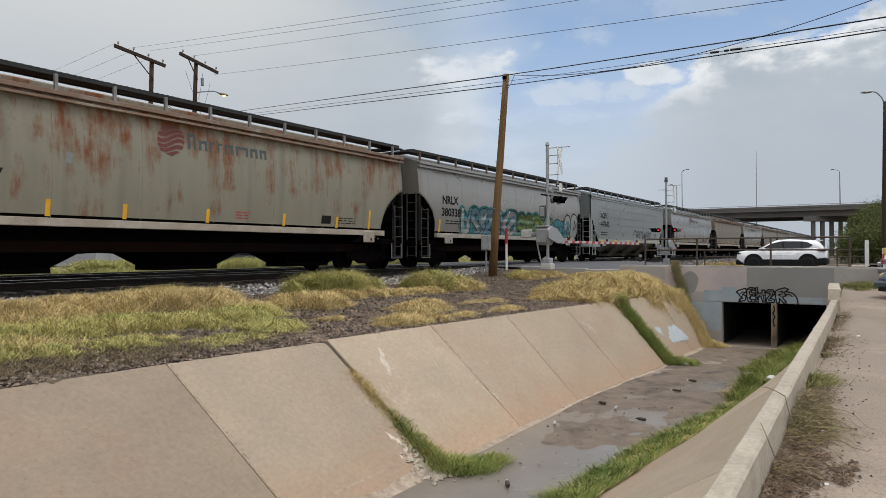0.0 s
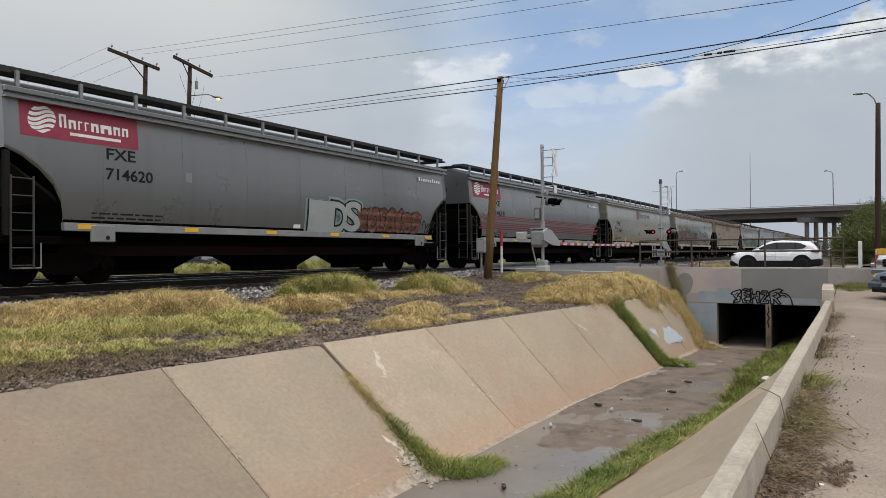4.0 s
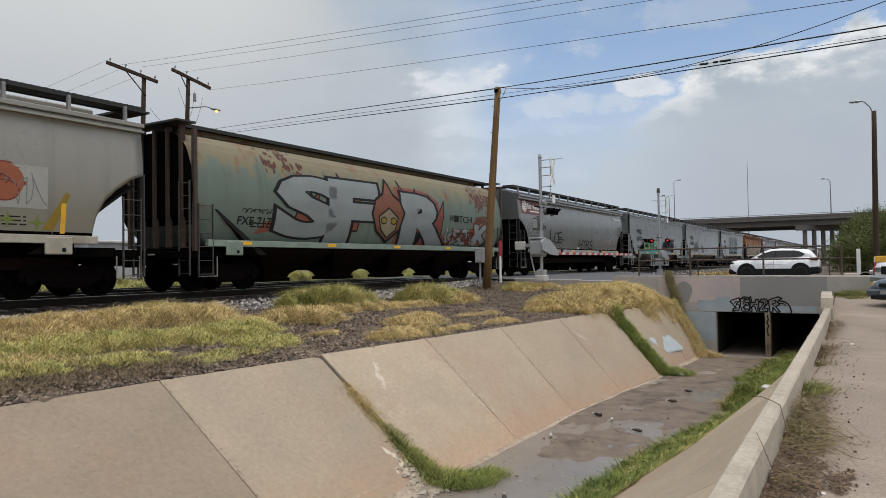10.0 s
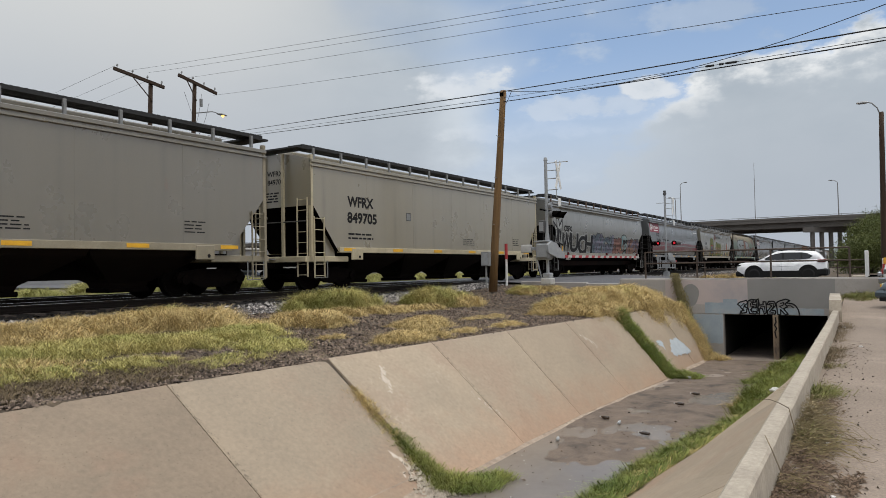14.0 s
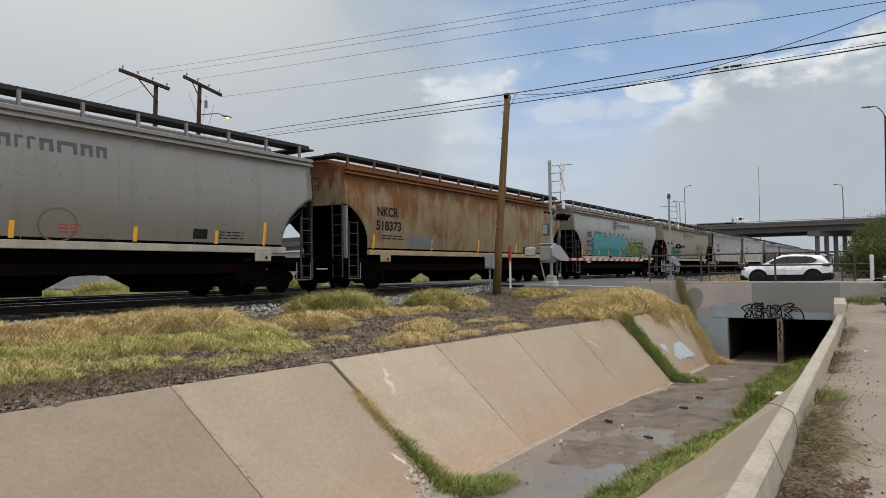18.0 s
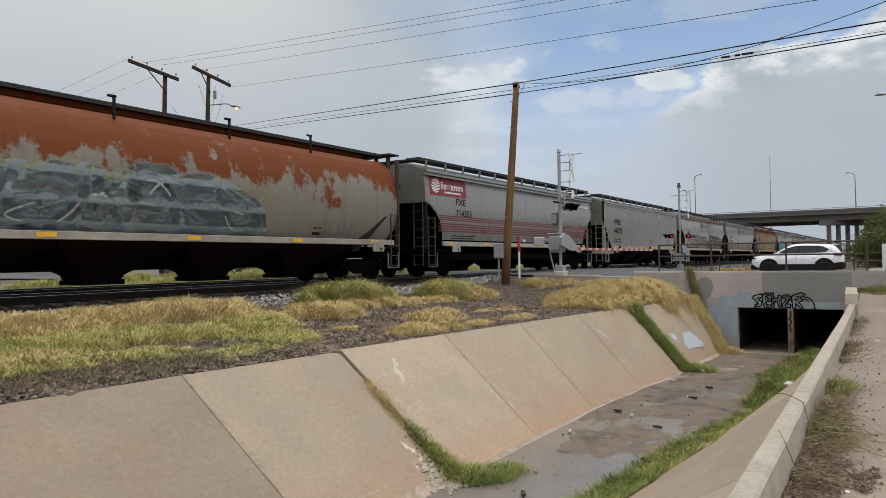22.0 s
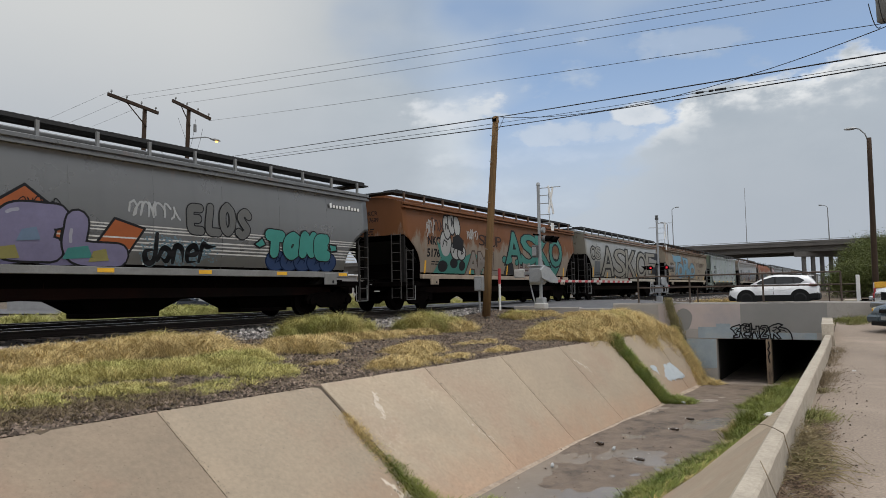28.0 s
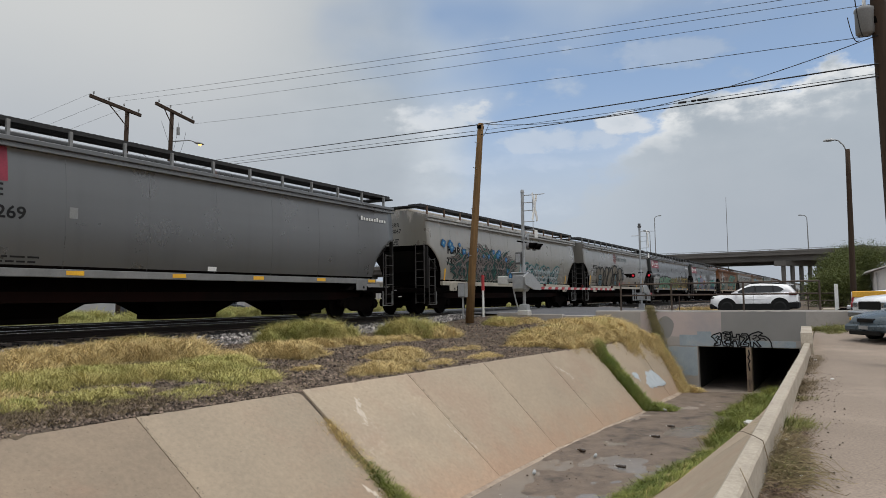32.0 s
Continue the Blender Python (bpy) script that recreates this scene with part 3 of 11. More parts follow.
def build_canal():
    left = thing("canal_bank_left", None, None, "sloping tan concrete canal lining in jointed slabs, stained", "canal lining", kind="structure")
    joints = [-30, -24, -18, -12, -9, -6, -3, 0.2, 3.3, 6.4, 9.5, 12.45, 15.4, 18.45, 21.5]
    for a, b in zip(joints, joints[1:]):
        a2, b2 = a + 0.006, b - 0.006
        if b == 9.5:
            b2 -= 0.05
        lift = 0.03 if a >= 9.4 else 0.0
        c = [(a2, lerp(a2, LEFT_FOOT) - 0.02, FLOOR_Z + lift), (b2, lerp(b2, LEFT_FOOT) - 0.02, FLOOR_Z + lift), (b2, lerp(b2, LIP), lift - 0.01), (a2, lerp(a2, LIP), lift - 0.01)]
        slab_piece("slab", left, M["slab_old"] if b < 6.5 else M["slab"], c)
    for a, b in ((22.35, 24.9), (24.93, 27.45)):
        c = [(a, lerp(a, LEFT_FOOT), FLOOR_Z), (b, lerp(b, LEFT_FOOT), FLOOR_Z), (b, lerp(b, LIP), 0.02), (a, lerp(a, LIP), 0.02)]
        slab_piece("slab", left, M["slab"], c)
    right = thing("canal_bank_right", None, None, "sloping concrete canal lining below the low parapet", "canal lining", kind="structure")
    joints = [-30, -18, -9, -3, 1.5, 6.0, 10.5, 15.0, 19.5, 24.0, 27.45]
    for a, b in zip(joints, joints[1:]):
        a2, b2 = a + 0.01, b - 0.01
        c = [(a2, wall_y(a2) + 0.01, path_z(a2) - 0.03), (b2, wall_y(b2) + 0.01, path_z(b2) - 0.03), (b2, lerp(b2, RIGHT_FOOT) - 0.25, FLOOR_Z + 0.12), (a2, lerp(a2, RIGHT_FOOT) - 0.25, FLOOR_Z + 0.12)]
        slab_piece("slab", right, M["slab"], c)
    bed = thing("canal_bed", None, None, "damp silty concrete bed of the canal", "canal bed", kind="structure")
    joints = [-30, -18, -9, -3, 2, 7.0, 9.6, 14.2, 19.2, 24.0, 27.5, 47]
    for a, b in zip(joints, joints[1:]):
        a2, b2 = a + 0.01, b - 0.01
        c = [(a2, lerp(a2, RIGHT_FOOT) - 0.5, FLOOR_Z), (b2, lerp(b2, RIGHT_FOOT) - 0.5, FLOOR_Z), (b2, lerp(b2, LEFT_FOOT) + 0.05, FLOOR_Z), (a2, lerp(a2, LEFT_FOOT) + 0.05, FLOOR_Z)]
        slab_piece("slab", bed, M["slab_low"], c)
    # coved foot where the left slabs meet the bed
    verts, faces = [], []
    xs = [-30 + i * 0.5 for i in range(0, 116)]
    for x in xs:
        f = lerp(x, LEFT_FOOT)
        w = 0.16 + 0.05 * noise.noise(Vector((x * 1.3, 0, 0)))
        for k in range(5):
            s = k / 4
            verts.append((x, f - w * 1.4 * (1 - s) + 0.28 * s, FLOOR_Z - 0.012 + 0.246 * s * s))
    for i in range(len(xs) - 1):
        for k in range(4):
            a = i * 5 + k
            faces.append((a, a + 5, a + 6, a + 1))
    ob = new("canal_foot_fillet", merged("canal_foot_fillet", verts, faces, surf("lime_crusted_foot", (0.43, 0.35, 0.27), (0.27, 0.205, 0.155), 5.0, 0.9, 0.5, fine=14, c3=(0.27, 0.205, 0.155), grain=0.25)))
    tagged(smooth(ob), "rounded concrete foot of the canal bank", "canal lining", kind="structure")
    # silt drifts lying on the bed
    verts, faces = [], []
    nx, ny = 210, 46
    for i in range(nx + 1):
        x = 11.0 + i * 15.8 / nx
        r, l = lerp(x, RIGHT_FOOT) - 0.35, lerp(x, LEFT_FOOT) - 0.1
        for j in range(ny + 1):
            y = r + (l - r) * j / ny
            h = noise.fractal(Vector((x * 0.45, y * 0.8, 3.0)), 1.0, 2.0, 4) * 0.042 + 0.014 * noise.noise(Vector((x * 2.6, y * 3.4, 1.0))) + 0.020 - 0.05 * max(0, 1 - (x - 11.0) / 2.5) - 0.02 * (1 if j in (ny,) else 0)
            verts.append((x, y, FLOOR_Z + h))
    for i in range(nx):
        for j in range(ny):
            a = i * (ny + 1) + j
            faces.append((a, a + ny + 1, a + ny + 2, a + 1))
    ob = new("silt", merged("silt", verts, faces, M["silt"]))
    tagged(smooth(ob), "thin damp silt drifted over the canal bed", "silt", kind="stuff")
    # a skin of water fills the bed's hollows
    verts = [(x, lerp(x, f) + d, FLOOR_Z + 0.007) for x in (2, 5, 8, 9.5, 11, 12.5, 14.6, 16.3, 18, 20) for f, d in ((RIGHT_FOOT, -0.2), (LEFT_FOOT, -0.12))]
    ob = new("water", merged("water", verts, [(2 * i, 2 * i + 2, 2 * i + 3, 2 * i + 1) for i in range(9)], M["water"]))
    tagged(ob, "shallow grey puddle standing on the canal bed", "water", kind="structure")


build_canal()


def build_parapet():
    par = thing("parapet", None, None, "low pale concrete parapet between path and canal", "parapet", kind="structure")
    joints = [-24, -16, -8, -1.5, 7.35, 12.0, 16.0, 19.9]
    for a, b in zip(joints, joints[1:]):
        bm = bmesh.new()
        n = max(2, int((b - a) / 0.35))
        rings = []
        for i in range(n + 1):
            x = a + 0.004 + (b - a - 0.008) * i / n
            y, z = wall_y(x), path_z(x)
            w = lambda s: 0.008 * noise.noise(Vector((x * 3.1, s, 1)))
            t = 0.315 - z * 0.4 + w(5)
            rings.append([(x, y + w(1), z - 0.35), (x, y + w(2), z + t - 0.02), (x, y - 0.02, z + t), (x, y - 0.132, z + t + w(6)), (x, y - 0.150 + w(3), z + t - 0.02), (x, y - 0.158 + w(4), z - 0.35)])
        part("wall_section", loft(bm, rings), M["wall"], par)
    bm = bmesh.new()
    rings = []
    for x, t in ((19.92, 0.36), (20.0, 0.62), (24.0, 0.62)):
        y = wall_y(19.9) + 0.06 + (x - 19.9) * 0.045
        rings.append([(x, y, -0.3), (x, y, t), (x, y - 0.27, t), (x, y - 0.29, -0.3)])
    part("wall_section", loft(bm, rings), M["wall"], par, "raised end section of the parapet")
    # path
    verts, faces = [], []
    xs = [-30 + i * 1.0 for i in range(0, 58)] + [27.9]
    ys = [0, -0.6, -1.2, -2.4, -5, -12]
    for x in xs:
        for y in ys:
            verts.append((x, wall_y(x) - 0.13 + y, path_z(x) + 0.012 * noise.noise(Vector((x * 0.5, y, 7)))))
    n = len(ys)
    for i in range(len(xs) - 1):
        for j in range(n - 1):
            a = i * n + j
            faces.append((a, a + 1, a + n + 1, a + n))
    ob = new("pavement", merged("pavement", verts, faces, M["path"]))
    tagged(smooth(ob), "worn dusty concrete path beside the parapet", "path", kind="structure")


build_parapet()


def build_headwall():
    hw = thing("culvert_headwall", None, None, "concrete culvert headwall with patches of pale cover paint", "headwall", kind="structure")
    top, cell_t = 1.0, -0.31
    part("wall", bx(HEAD_X, HEAD_X + 0.3, -0.2, 8.8, cell_t, top, bevel=0.015), M["headwall"], hw)
    part("wall", bx(HEAD_X, HEAD_X + 0.3, 4.9, 8.8, -2.2, cell_t, bevel=0.01), M["headwall"], hw)
    part("pier", bx(HEAD_X - 0.03, HEAD_X + 0.3, 3.06, 3.24, -2.2, cell_t, bevel=0.01), surf("rust_streaked_pier", (0.30, 0.235, 0.165), (0.20, 0.145, 0.10), 2.5, 0.9, 0.2, stretch=(1, 1, 0.4), c3=(0.05, 0.04, 0.035)), hw, "stained culvert pier with dark streaks")
    part("wall", bx(HEAD_X, HEAD_X + 0.3, -0.2, 1.5, -2.2, cell_t, bevel=0.01), M["headwall"], hw)
    for y0, y1 in ((4.9, 5.1), (3.05, 3.25), (1.3, 1.5)):
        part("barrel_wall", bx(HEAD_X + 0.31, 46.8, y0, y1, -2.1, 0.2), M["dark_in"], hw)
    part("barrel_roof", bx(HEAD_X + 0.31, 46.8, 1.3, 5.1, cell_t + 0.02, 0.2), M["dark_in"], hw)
    # Added wall that closes the far end, so no daylight comes through.
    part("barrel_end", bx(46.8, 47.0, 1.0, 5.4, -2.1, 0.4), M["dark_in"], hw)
    part("curb", bx(HEAD_X + 0.02, HEAD_X + 0.42, -0.2, 8.8, top, top + 0.03, bevel=0.01), M["headwall"], hw)
    # cover paint on the face, each patch a thin coat of its own
    f = HEAD_X - 0.004
    coats = (("patch_pink", 7.0, 4.05, 0.05, 0.97), ("patch_grey", 4.04, 1.25, -0.05, 0.985), ("patch_blue", 5.55, 4.06, -0.29, 0.12),
             ("patch_blue", 4.9, 4.4, 0.1, 0.25), ("patch_blue", 4.05, 1.6, -0.29, -0.06), ("patch_blue", 6.3, 4.93, -1.4, -0.33))
    for i, (m, y0, y1, z0, z1) in enumerate(coats):
        bm = bmesh.new()
        k = 16
        up = [(y0 + (y1 - y0) * j / k, z1 + 0.03 * noise.noise(Vector((j * 0.7, i, 2)))) for j in range(k + 1)]
        dn = [(y0 + (y1 - y0) * j / k, z0 + 0.04 * noise.noise(Vector((j * 0.6, i, 9)))) for j in range(k + 1)]
        vs = [bm.verts.new((f - 0.001 * i, y, z)) for y, z in up + dn[::-1]]
        bm.faces.new(vs)
        bmesh.ops.recalc_face_normals(bm, faces=bm.faces)
        part("cover_paint", bm, M[m], hw)
    # handrail along the headwall
    rail = thing("handrail", None, None, "rusted pipe handrail along the culvert headwall", "handrail")
    x = HEAD_X + 0.22
    for y in (7.81, 5.84, 3.27, 0.8):
        part("post", rod(bmesh.new(), (x, y, top + 0.02), (x, y, 2.07), 0.035, n=10), M["rust_rail"], rail)
    for z in (2.06, 1.62):
        part("rail", rod(bmesh.new(), (x, 7.81, z), (x, 0.8, z), 0.03, n=10), M["rust_rail"], rail)
    # far handrail on the other side of the road
    rail2 = thing("handrail", None, None, "thin rusted handrail beyond the road", "handrail")
    for y in (9.5, 7.0, 4.5, 2.0, 0.4):
        part("post", rod(bmesh.new(), (47.4, y, 0.5), (47.4, y, 1.65), 0.035, n=8), M["rust_rail"], rail2)
    for z in (1.64, 1.2):
        part("rail", rod(bmesh.new(), (47.4, 9.5, z), (47.4, 0.4, z), 0.03, n=8), M["rust_rail"], rail2)


build_headwall()


def build_road():
    verts, faces = [], []
    ys = [-400, -60, -20, -8, -3, 0, 3, 6, 8.5, 10.5, 12.5, 14, 15.2, 18, 19.2, 21, 24, 30, 60, 400]
    def rz(y):
        return lerp(y, [(-60, ROAD_Z - 0.02), (8, ROAD_Z), (10.5, 0.72), (13.5, RAIL_Z - 0.03), (19.6, RAIL_Z - 0.03), (24, 0.72), (30, 0.62), (400, 0.62)])
    for y in ys:
        for x in (HEAD_X + 0.31, 36.5, 45.5):
            verts.append((x, y, rz(y) + (0.05 if x == 36.5 else 0)))
    for i in range(len(ys) - 1):
        for j in range(2):
            a = i * 3 + j
            faces.append((a, a + 1, a + 4, a + 3))
    ob = new("road", merged("road", verts, faces, M["road"]))
    tagged(ob, "grey asphalt road over the culvert and across the tracks", "road", kind="structure")
    kerb = thing("road_kerb", None, None, "pale concrete kerb along the road", "kerb", kind="structure")
    for y0, y1 in ((8.85, 10.2), (10.22, 11.9), (11.92, 13.2)):
        part("kerb_stone", bx(HEAD_X + 0.02, HEAD_X + 0.3, y0, y1, 0.3, lerp(y0, [(8.8, 0.84), (13, 0.98)]), bevel=0.02), M["headwall"], kerb)
    stone = thing("concrete_block", bx(-0.5, 0.5, -0.35, 0.35, 0, 0.38, bevel=0.03), M["wall"], "pale concrete block beside the road", "block", pose(34, 0.55, ROAD_Z - 0.02))


build_road()


# ---- tracks ----
def build_track(name, yc, zc, x0, x1, label):
    tr = thing(name, None, None, label, "railway track", kind="structure")
    for s in (-0.7525, 0.7525):
        bm = bmesh.new()
        y = yc + s
        prof = [(-0.07, -0.17), (0.07, -0.17), (0.07, -0.155), (0.012, -0.13), (0.012, -0.04), (0.036, -0.03), (0.036, -0.006), (-0.036, -0.006), (-0.036, -0.03), (-0.012, -0.04), (-0.012, -0.13), (-0.07, -0.155)]
        loft(bm, [[(x, y + a, zc + b) for a, b in prof] for x in (x0, -40, 0, 40, 80, x1)])
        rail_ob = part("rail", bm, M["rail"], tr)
        part("rail_head", bx(x0, x1, y - 0.034, y + 0.034, zc - 0.005, zc), M["rail_top"], rail_ob, "polished running surface")
    bm = bmesh.new()
    box(bm, -0.115, 0.115, -1.3, 1.3, -0.18, 0.0)
    bmesh.ops.bevel(bm, geom=list(bm.edges), offset=0.006, segments=1, affect="EDGES")
    me = mesh_of(bm, "tie", M["tie"])
    for i in range(92):
        x = -4 + i * 0.55
        if HEAD_X - 1 < x < 47:
            continue
        t = new("tie", me)
        t.parent = tr
        t.location = (x, yc + random.uniform(-0.04, 0.04), zc - 0.172)
        t.rotation_euler = (0, 0, random.uniform(-0.02, 0.02))
    verts, faces = [], []
    for i in range(700):
        x = 47.5 + i * 0.55 if i < 300 else -4 - (i - 299) * 0.55
        for dx, dy in ((-0.115, -1.3), (0.115, -1.3), (0.115, 1.3), (-0.115, 1.3)):
            verts.append((x + dx, yc + dy, zc - 0.172))
        faces.append(tuple(range(4 * i, 4 * i + 4)))
    ob = new("ties", merged("ties", verts, faces, M["tie"]))
    ob.parent = tr
    tagged(ob, kind="stuff")
    part("crossing_panel", bx(HEAD_X + 0.5, 45.2, yc - 0.68, yc + 0.68, zc - 0.15, zc - 0.012), M["road"], tr)


build_track("railway_track", TRACK_Y, RAIL_Z, -700, 1400, "busy main railway track with shiny worn rail heads")
# Near-black bed: the shade under the passing train is put into its colour.
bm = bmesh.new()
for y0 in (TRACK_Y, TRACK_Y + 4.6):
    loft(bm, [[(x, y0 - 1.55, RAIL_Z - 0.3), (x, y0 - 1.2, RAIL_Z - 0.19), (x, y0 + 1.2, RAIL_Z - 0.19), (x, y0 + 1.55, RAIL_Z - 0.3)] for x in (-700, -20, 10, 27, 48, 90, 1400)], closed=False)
thing("track_bed", bm, surf("shaded_track_bed", (0.008, 0.0068, 0.006), (0.005, 0.0043, 0.0038), 2.5, 0.9, 0.5, fine=22), "ballast bed between the rails, train shade put in as dark colour", "track bed", kind="structure")
build_track("railway_track_far", TRACK_Y + 4.6, RAIL_Z - 0.02, -700, 1400, "second railway track beyond the first")


def stones(name, mat, n, place, size, label, seed):
    """Loose stones as squashed octahedra."""
    rng = np.random.default_rng(seed)
    verts, faces = [], []
    base = np.array([(1, 0, 0), (0, 1, 0), (-1, 0, 0), (0, -1, 0), (0, 0, 1), (0, 0, -0.6)], float)
    tri = [(0, 1, 4), (1, 2, 4), (2, 3, 4), (3, 0, 4), (1, 0, 5), (2, 1, 5), (3, 2, 5), (0, 3, 5)]
    for i in range(n):
        x, y, z = place(rng)
        s = rng.uniform(*size) * rng.uniform(0.6, 1.3, 3)
        a = rng.uniform(0, math.tau)
        v = (base + rng.normal(0, 0.18, base.shape)) * s
        c, k = math.cos(a), math.sin(a)
        v = np.stack([v[:, 0] * c - v[:, 1] * k + x, v[:, 0] * k + v[:, 1] * c + y, v[:, 2] * 0.8 + z], 1)
        o = len(verts)
        verts += v.tolist()
        faces += [(a1 + o, b1 + o, c1 + o) for a1, b1, c1 in tri]
    ob = new(name, merged(name, verts, faces, mat))
    return tagged(ob, label, name, kind="stuff")


def ballast_place(rng):
    x = rng.uniform(1, 27) if rng.random() < 0.85 else rng.uniform(47, 90)
    y = 13.75 + 1.15 * rng.random()
    return x, y, bank_z(x, y) + 0.02 + 0.1 * max(0, (y - 14.2))


def shaded_place(rng):
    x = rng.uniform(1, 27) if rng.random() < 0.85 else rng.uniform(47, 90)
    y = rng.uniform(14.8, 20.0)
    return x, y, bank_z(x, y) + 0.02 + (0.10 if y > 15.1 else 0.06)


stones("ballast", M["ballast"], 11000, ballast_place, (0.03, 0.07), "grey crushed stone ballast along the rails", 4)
# Dark stones beneath the wagons carry the train's shade in their colour.
stones("oily_ballast", surf("shaded_ballast_stone", (0.009, 0.0075, 0.0068), (0.018, 0.015, 0.013), 3, 0.9, 0.4, fine=30, island=0.6), 7000, shaded_place, (0.025, 0.05), "ballast between and beside the rails, train shade put in as dark colour", 14)


def gravel_place(rng):
    x = rng.uniform(1.5, 27)
    e = lerp(x, LIP)
    y = e + (14.3 - e) * rng.random() ** 1.3
    return x, y, bank_z(x, y) + (0.005 if y > e + 0.25 else -0.004)


stones("gravel", M["gravel"], 40000, gravel_place, (0.010, 0.040), "dark gravel spilled over the canal bank", 5)


# ---- the train ----
CACHE = {}


def cached(key, make):
    if key not in CACHE:
        CACHE[key] = make()
    return CACHE[key]


def side_y(kind, z):
    """How far the wagon's flank stands out at height z."""
    if kind == "round":
        return lerp(z, [(1.25, 1.22), (1.6, 1.40), (2.1, 1.53), (2.7, 1.58), (3.3, 1.52), (3.8, 1.34), (4.1, 1.12), (4.3, 0.8)])
    if kind == "curved":
        return lerp(z, [(1.25, 1.455), (1.5, 1.495), (1.8, 1.535), (2.1, 1.56), (2.45, 1.577), (2.75, 1.58), (3.1, 1.572), (3.4, 1.552), (3.7, 1.52), (3.95, 1.48)])
    return 1.58


def body_mesh(kind, length):
    """Hopper body: flanks, roof and the sloped ends as one shell."""
    h = length / 2
    if kind == "flat":
        cut = [(0.0, 2.70), (0.10, 2.70), (1.30, 1.25)]
    elif kind == "curved":
        cut = [(0.0, 2.90), (0.34, 2.76), (0.70, 2.50), (1.0, 2.2), (1.18, 1.85), (1.24, 1.55), (1.25, 1.25)]
    else:
        cut = [(0.0, 2.05), (0.12, 1.80), (0.55, 1.25)]
    stations = [(-h + d, z) for d, z in cut] + [(h - d, z) for d, z in reversed(cut)]
    rings = []
    for x, zb in stations:
        if kind == "round":
            e = 0.97 if abs(abs(x) - h) < 0.01 else 1.0
            zs = [zb + (4.05 - zb) * k / 14 for k in range(15)]
            half = [(-side_y(kind, z) * e, z) for z in zs] + [(-0.85 * e, 4.27), (-0.4, 4.36)]
        elif kind == "curved":
            zs = [zb + (3.94 - zb) * k / 12 for k in range(13)]
            half = [(-side_y(kind, z), z) for z in zs] + [(-1.54, 4.0), (-1.54, 4.17), (-0.8, 4.36), (-0.3, 4.42)]
        else:
            half = [(-1.58, zb), (-1.58, 3.92), (-1.56, 4.17), (-0.8, 4.36), (-0.3, 4.42)]
        ring = half + [(-y, z) for y, z in reversed(half)]
        rings.append([(x, y, z) for y, z in ring])
    bm = loft(bmesh.new(), rings)
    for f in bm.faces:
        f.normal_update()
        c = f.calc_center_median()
        # down-facing faces take black, shade put in as colour; round ends go dark
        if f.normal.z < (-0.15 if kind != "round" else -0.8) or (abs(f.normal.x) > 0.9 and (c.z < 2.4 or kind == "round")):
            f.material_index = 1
        f.smooth = kind != "flat" and abs(f.normal.y) > 0.5 and c.z < 3.94
    return bm


def grating(x0, x1):
    """Roof walk: two deep edge bars, a thin deck and cross bars that stand a little proud."""
    bm = bmesh.new()
    box(bm, x0, x1, -0.3, -0.28, 4.53, 4.63)
    box(bm, x0, x1, 0.28, 0.3, 4.53, 4.63)
    box(bm, x0, x1, -0.27, 0.27, 4.56, 4.59)
    n = int((x1 - x0) / 0.16)
    for i in range(n):
        x = x0 + (x1 - x0) * (i + 0.5) / n
        box(bm, x - 0.03, x + 0.03, -0.303, 0.27, 4.58, 4.635)
    return bm


def ladder_mesh(w, z0, z1, n, deep=0.05):
    bm = bmesh.new()
    for x in (-w / 2, w / 2):
        box(bm, x - 0.014, x + 0.014, -0.022, 0.022, z0, z1)
    for i in range(n):
        z = z0 + 0.06 + (z1 - z0 - 0.12) * i / (n - 1)
        rod(bm, (-w / 2, -0.02, z), (w / 2, -0.02, z), 0.013, n=6, caps=False)
    return bm


def bogie_parts():
    frame = bmesh.new()
    out = [(-1.15, 0.52), (-1.05, 0.66), (-0.45, 0.74), (0.45, 0.74), (1.05, 0.66), (1.15, 0.52), (1.1, 0.38), (0.72, 0.40), (0.36, 0.24), (-0.36, 0.24), (-0.72, 0.40), (-1.1, 0.38)]
    prism(frame, out, -1.14, -1.0)
    for x in (-0.9, 0.9):
        rod(frame, (x, -1.2, 0.46), (x, -1.0, 0.46), 0.13, n=10)
    wheel = bmesh.new()
    rings = []
    for y, r in ((-0.815, 0.10), (-0.815, 0.20), (-0.79, 0.24), (-0.79, 0.38), (-0.815, 0.40), (-0.815, 0.455), (-0.69, 0.46), (-0.685, 0.485), (-0.66, 0.48), (-0.66, 0.10)):
        rings.append([(r * math.cos(i * math.tau / 20), y, r * math.sin(i * math.tau / 20)) for i in range(20)])
    loft(wheel, rings)
    bolster = bx(-0.22, 0.22, -1.05, 1.05, 0.42, 0.74, bevel=0.03)
    for s in (-0.9, 0.9):
        rod(bolster, (s, -0.7, 0.46), (s, 0.7, 0.46), 0.085, n=8)
    for s in (-0.12, 0, 0.12):
        for yy in (-1.07, 1.07):
            rod(bolster, (s, yy, 0.26), (s, yy, 0.6), 0.055, n=8)
    return mesh_of(frame, "side_frame", M["bogie"]), mesh_of(wheel, "wheel", M["wheel"]), mesh_of(bolster, "bolster", M["bogie"])


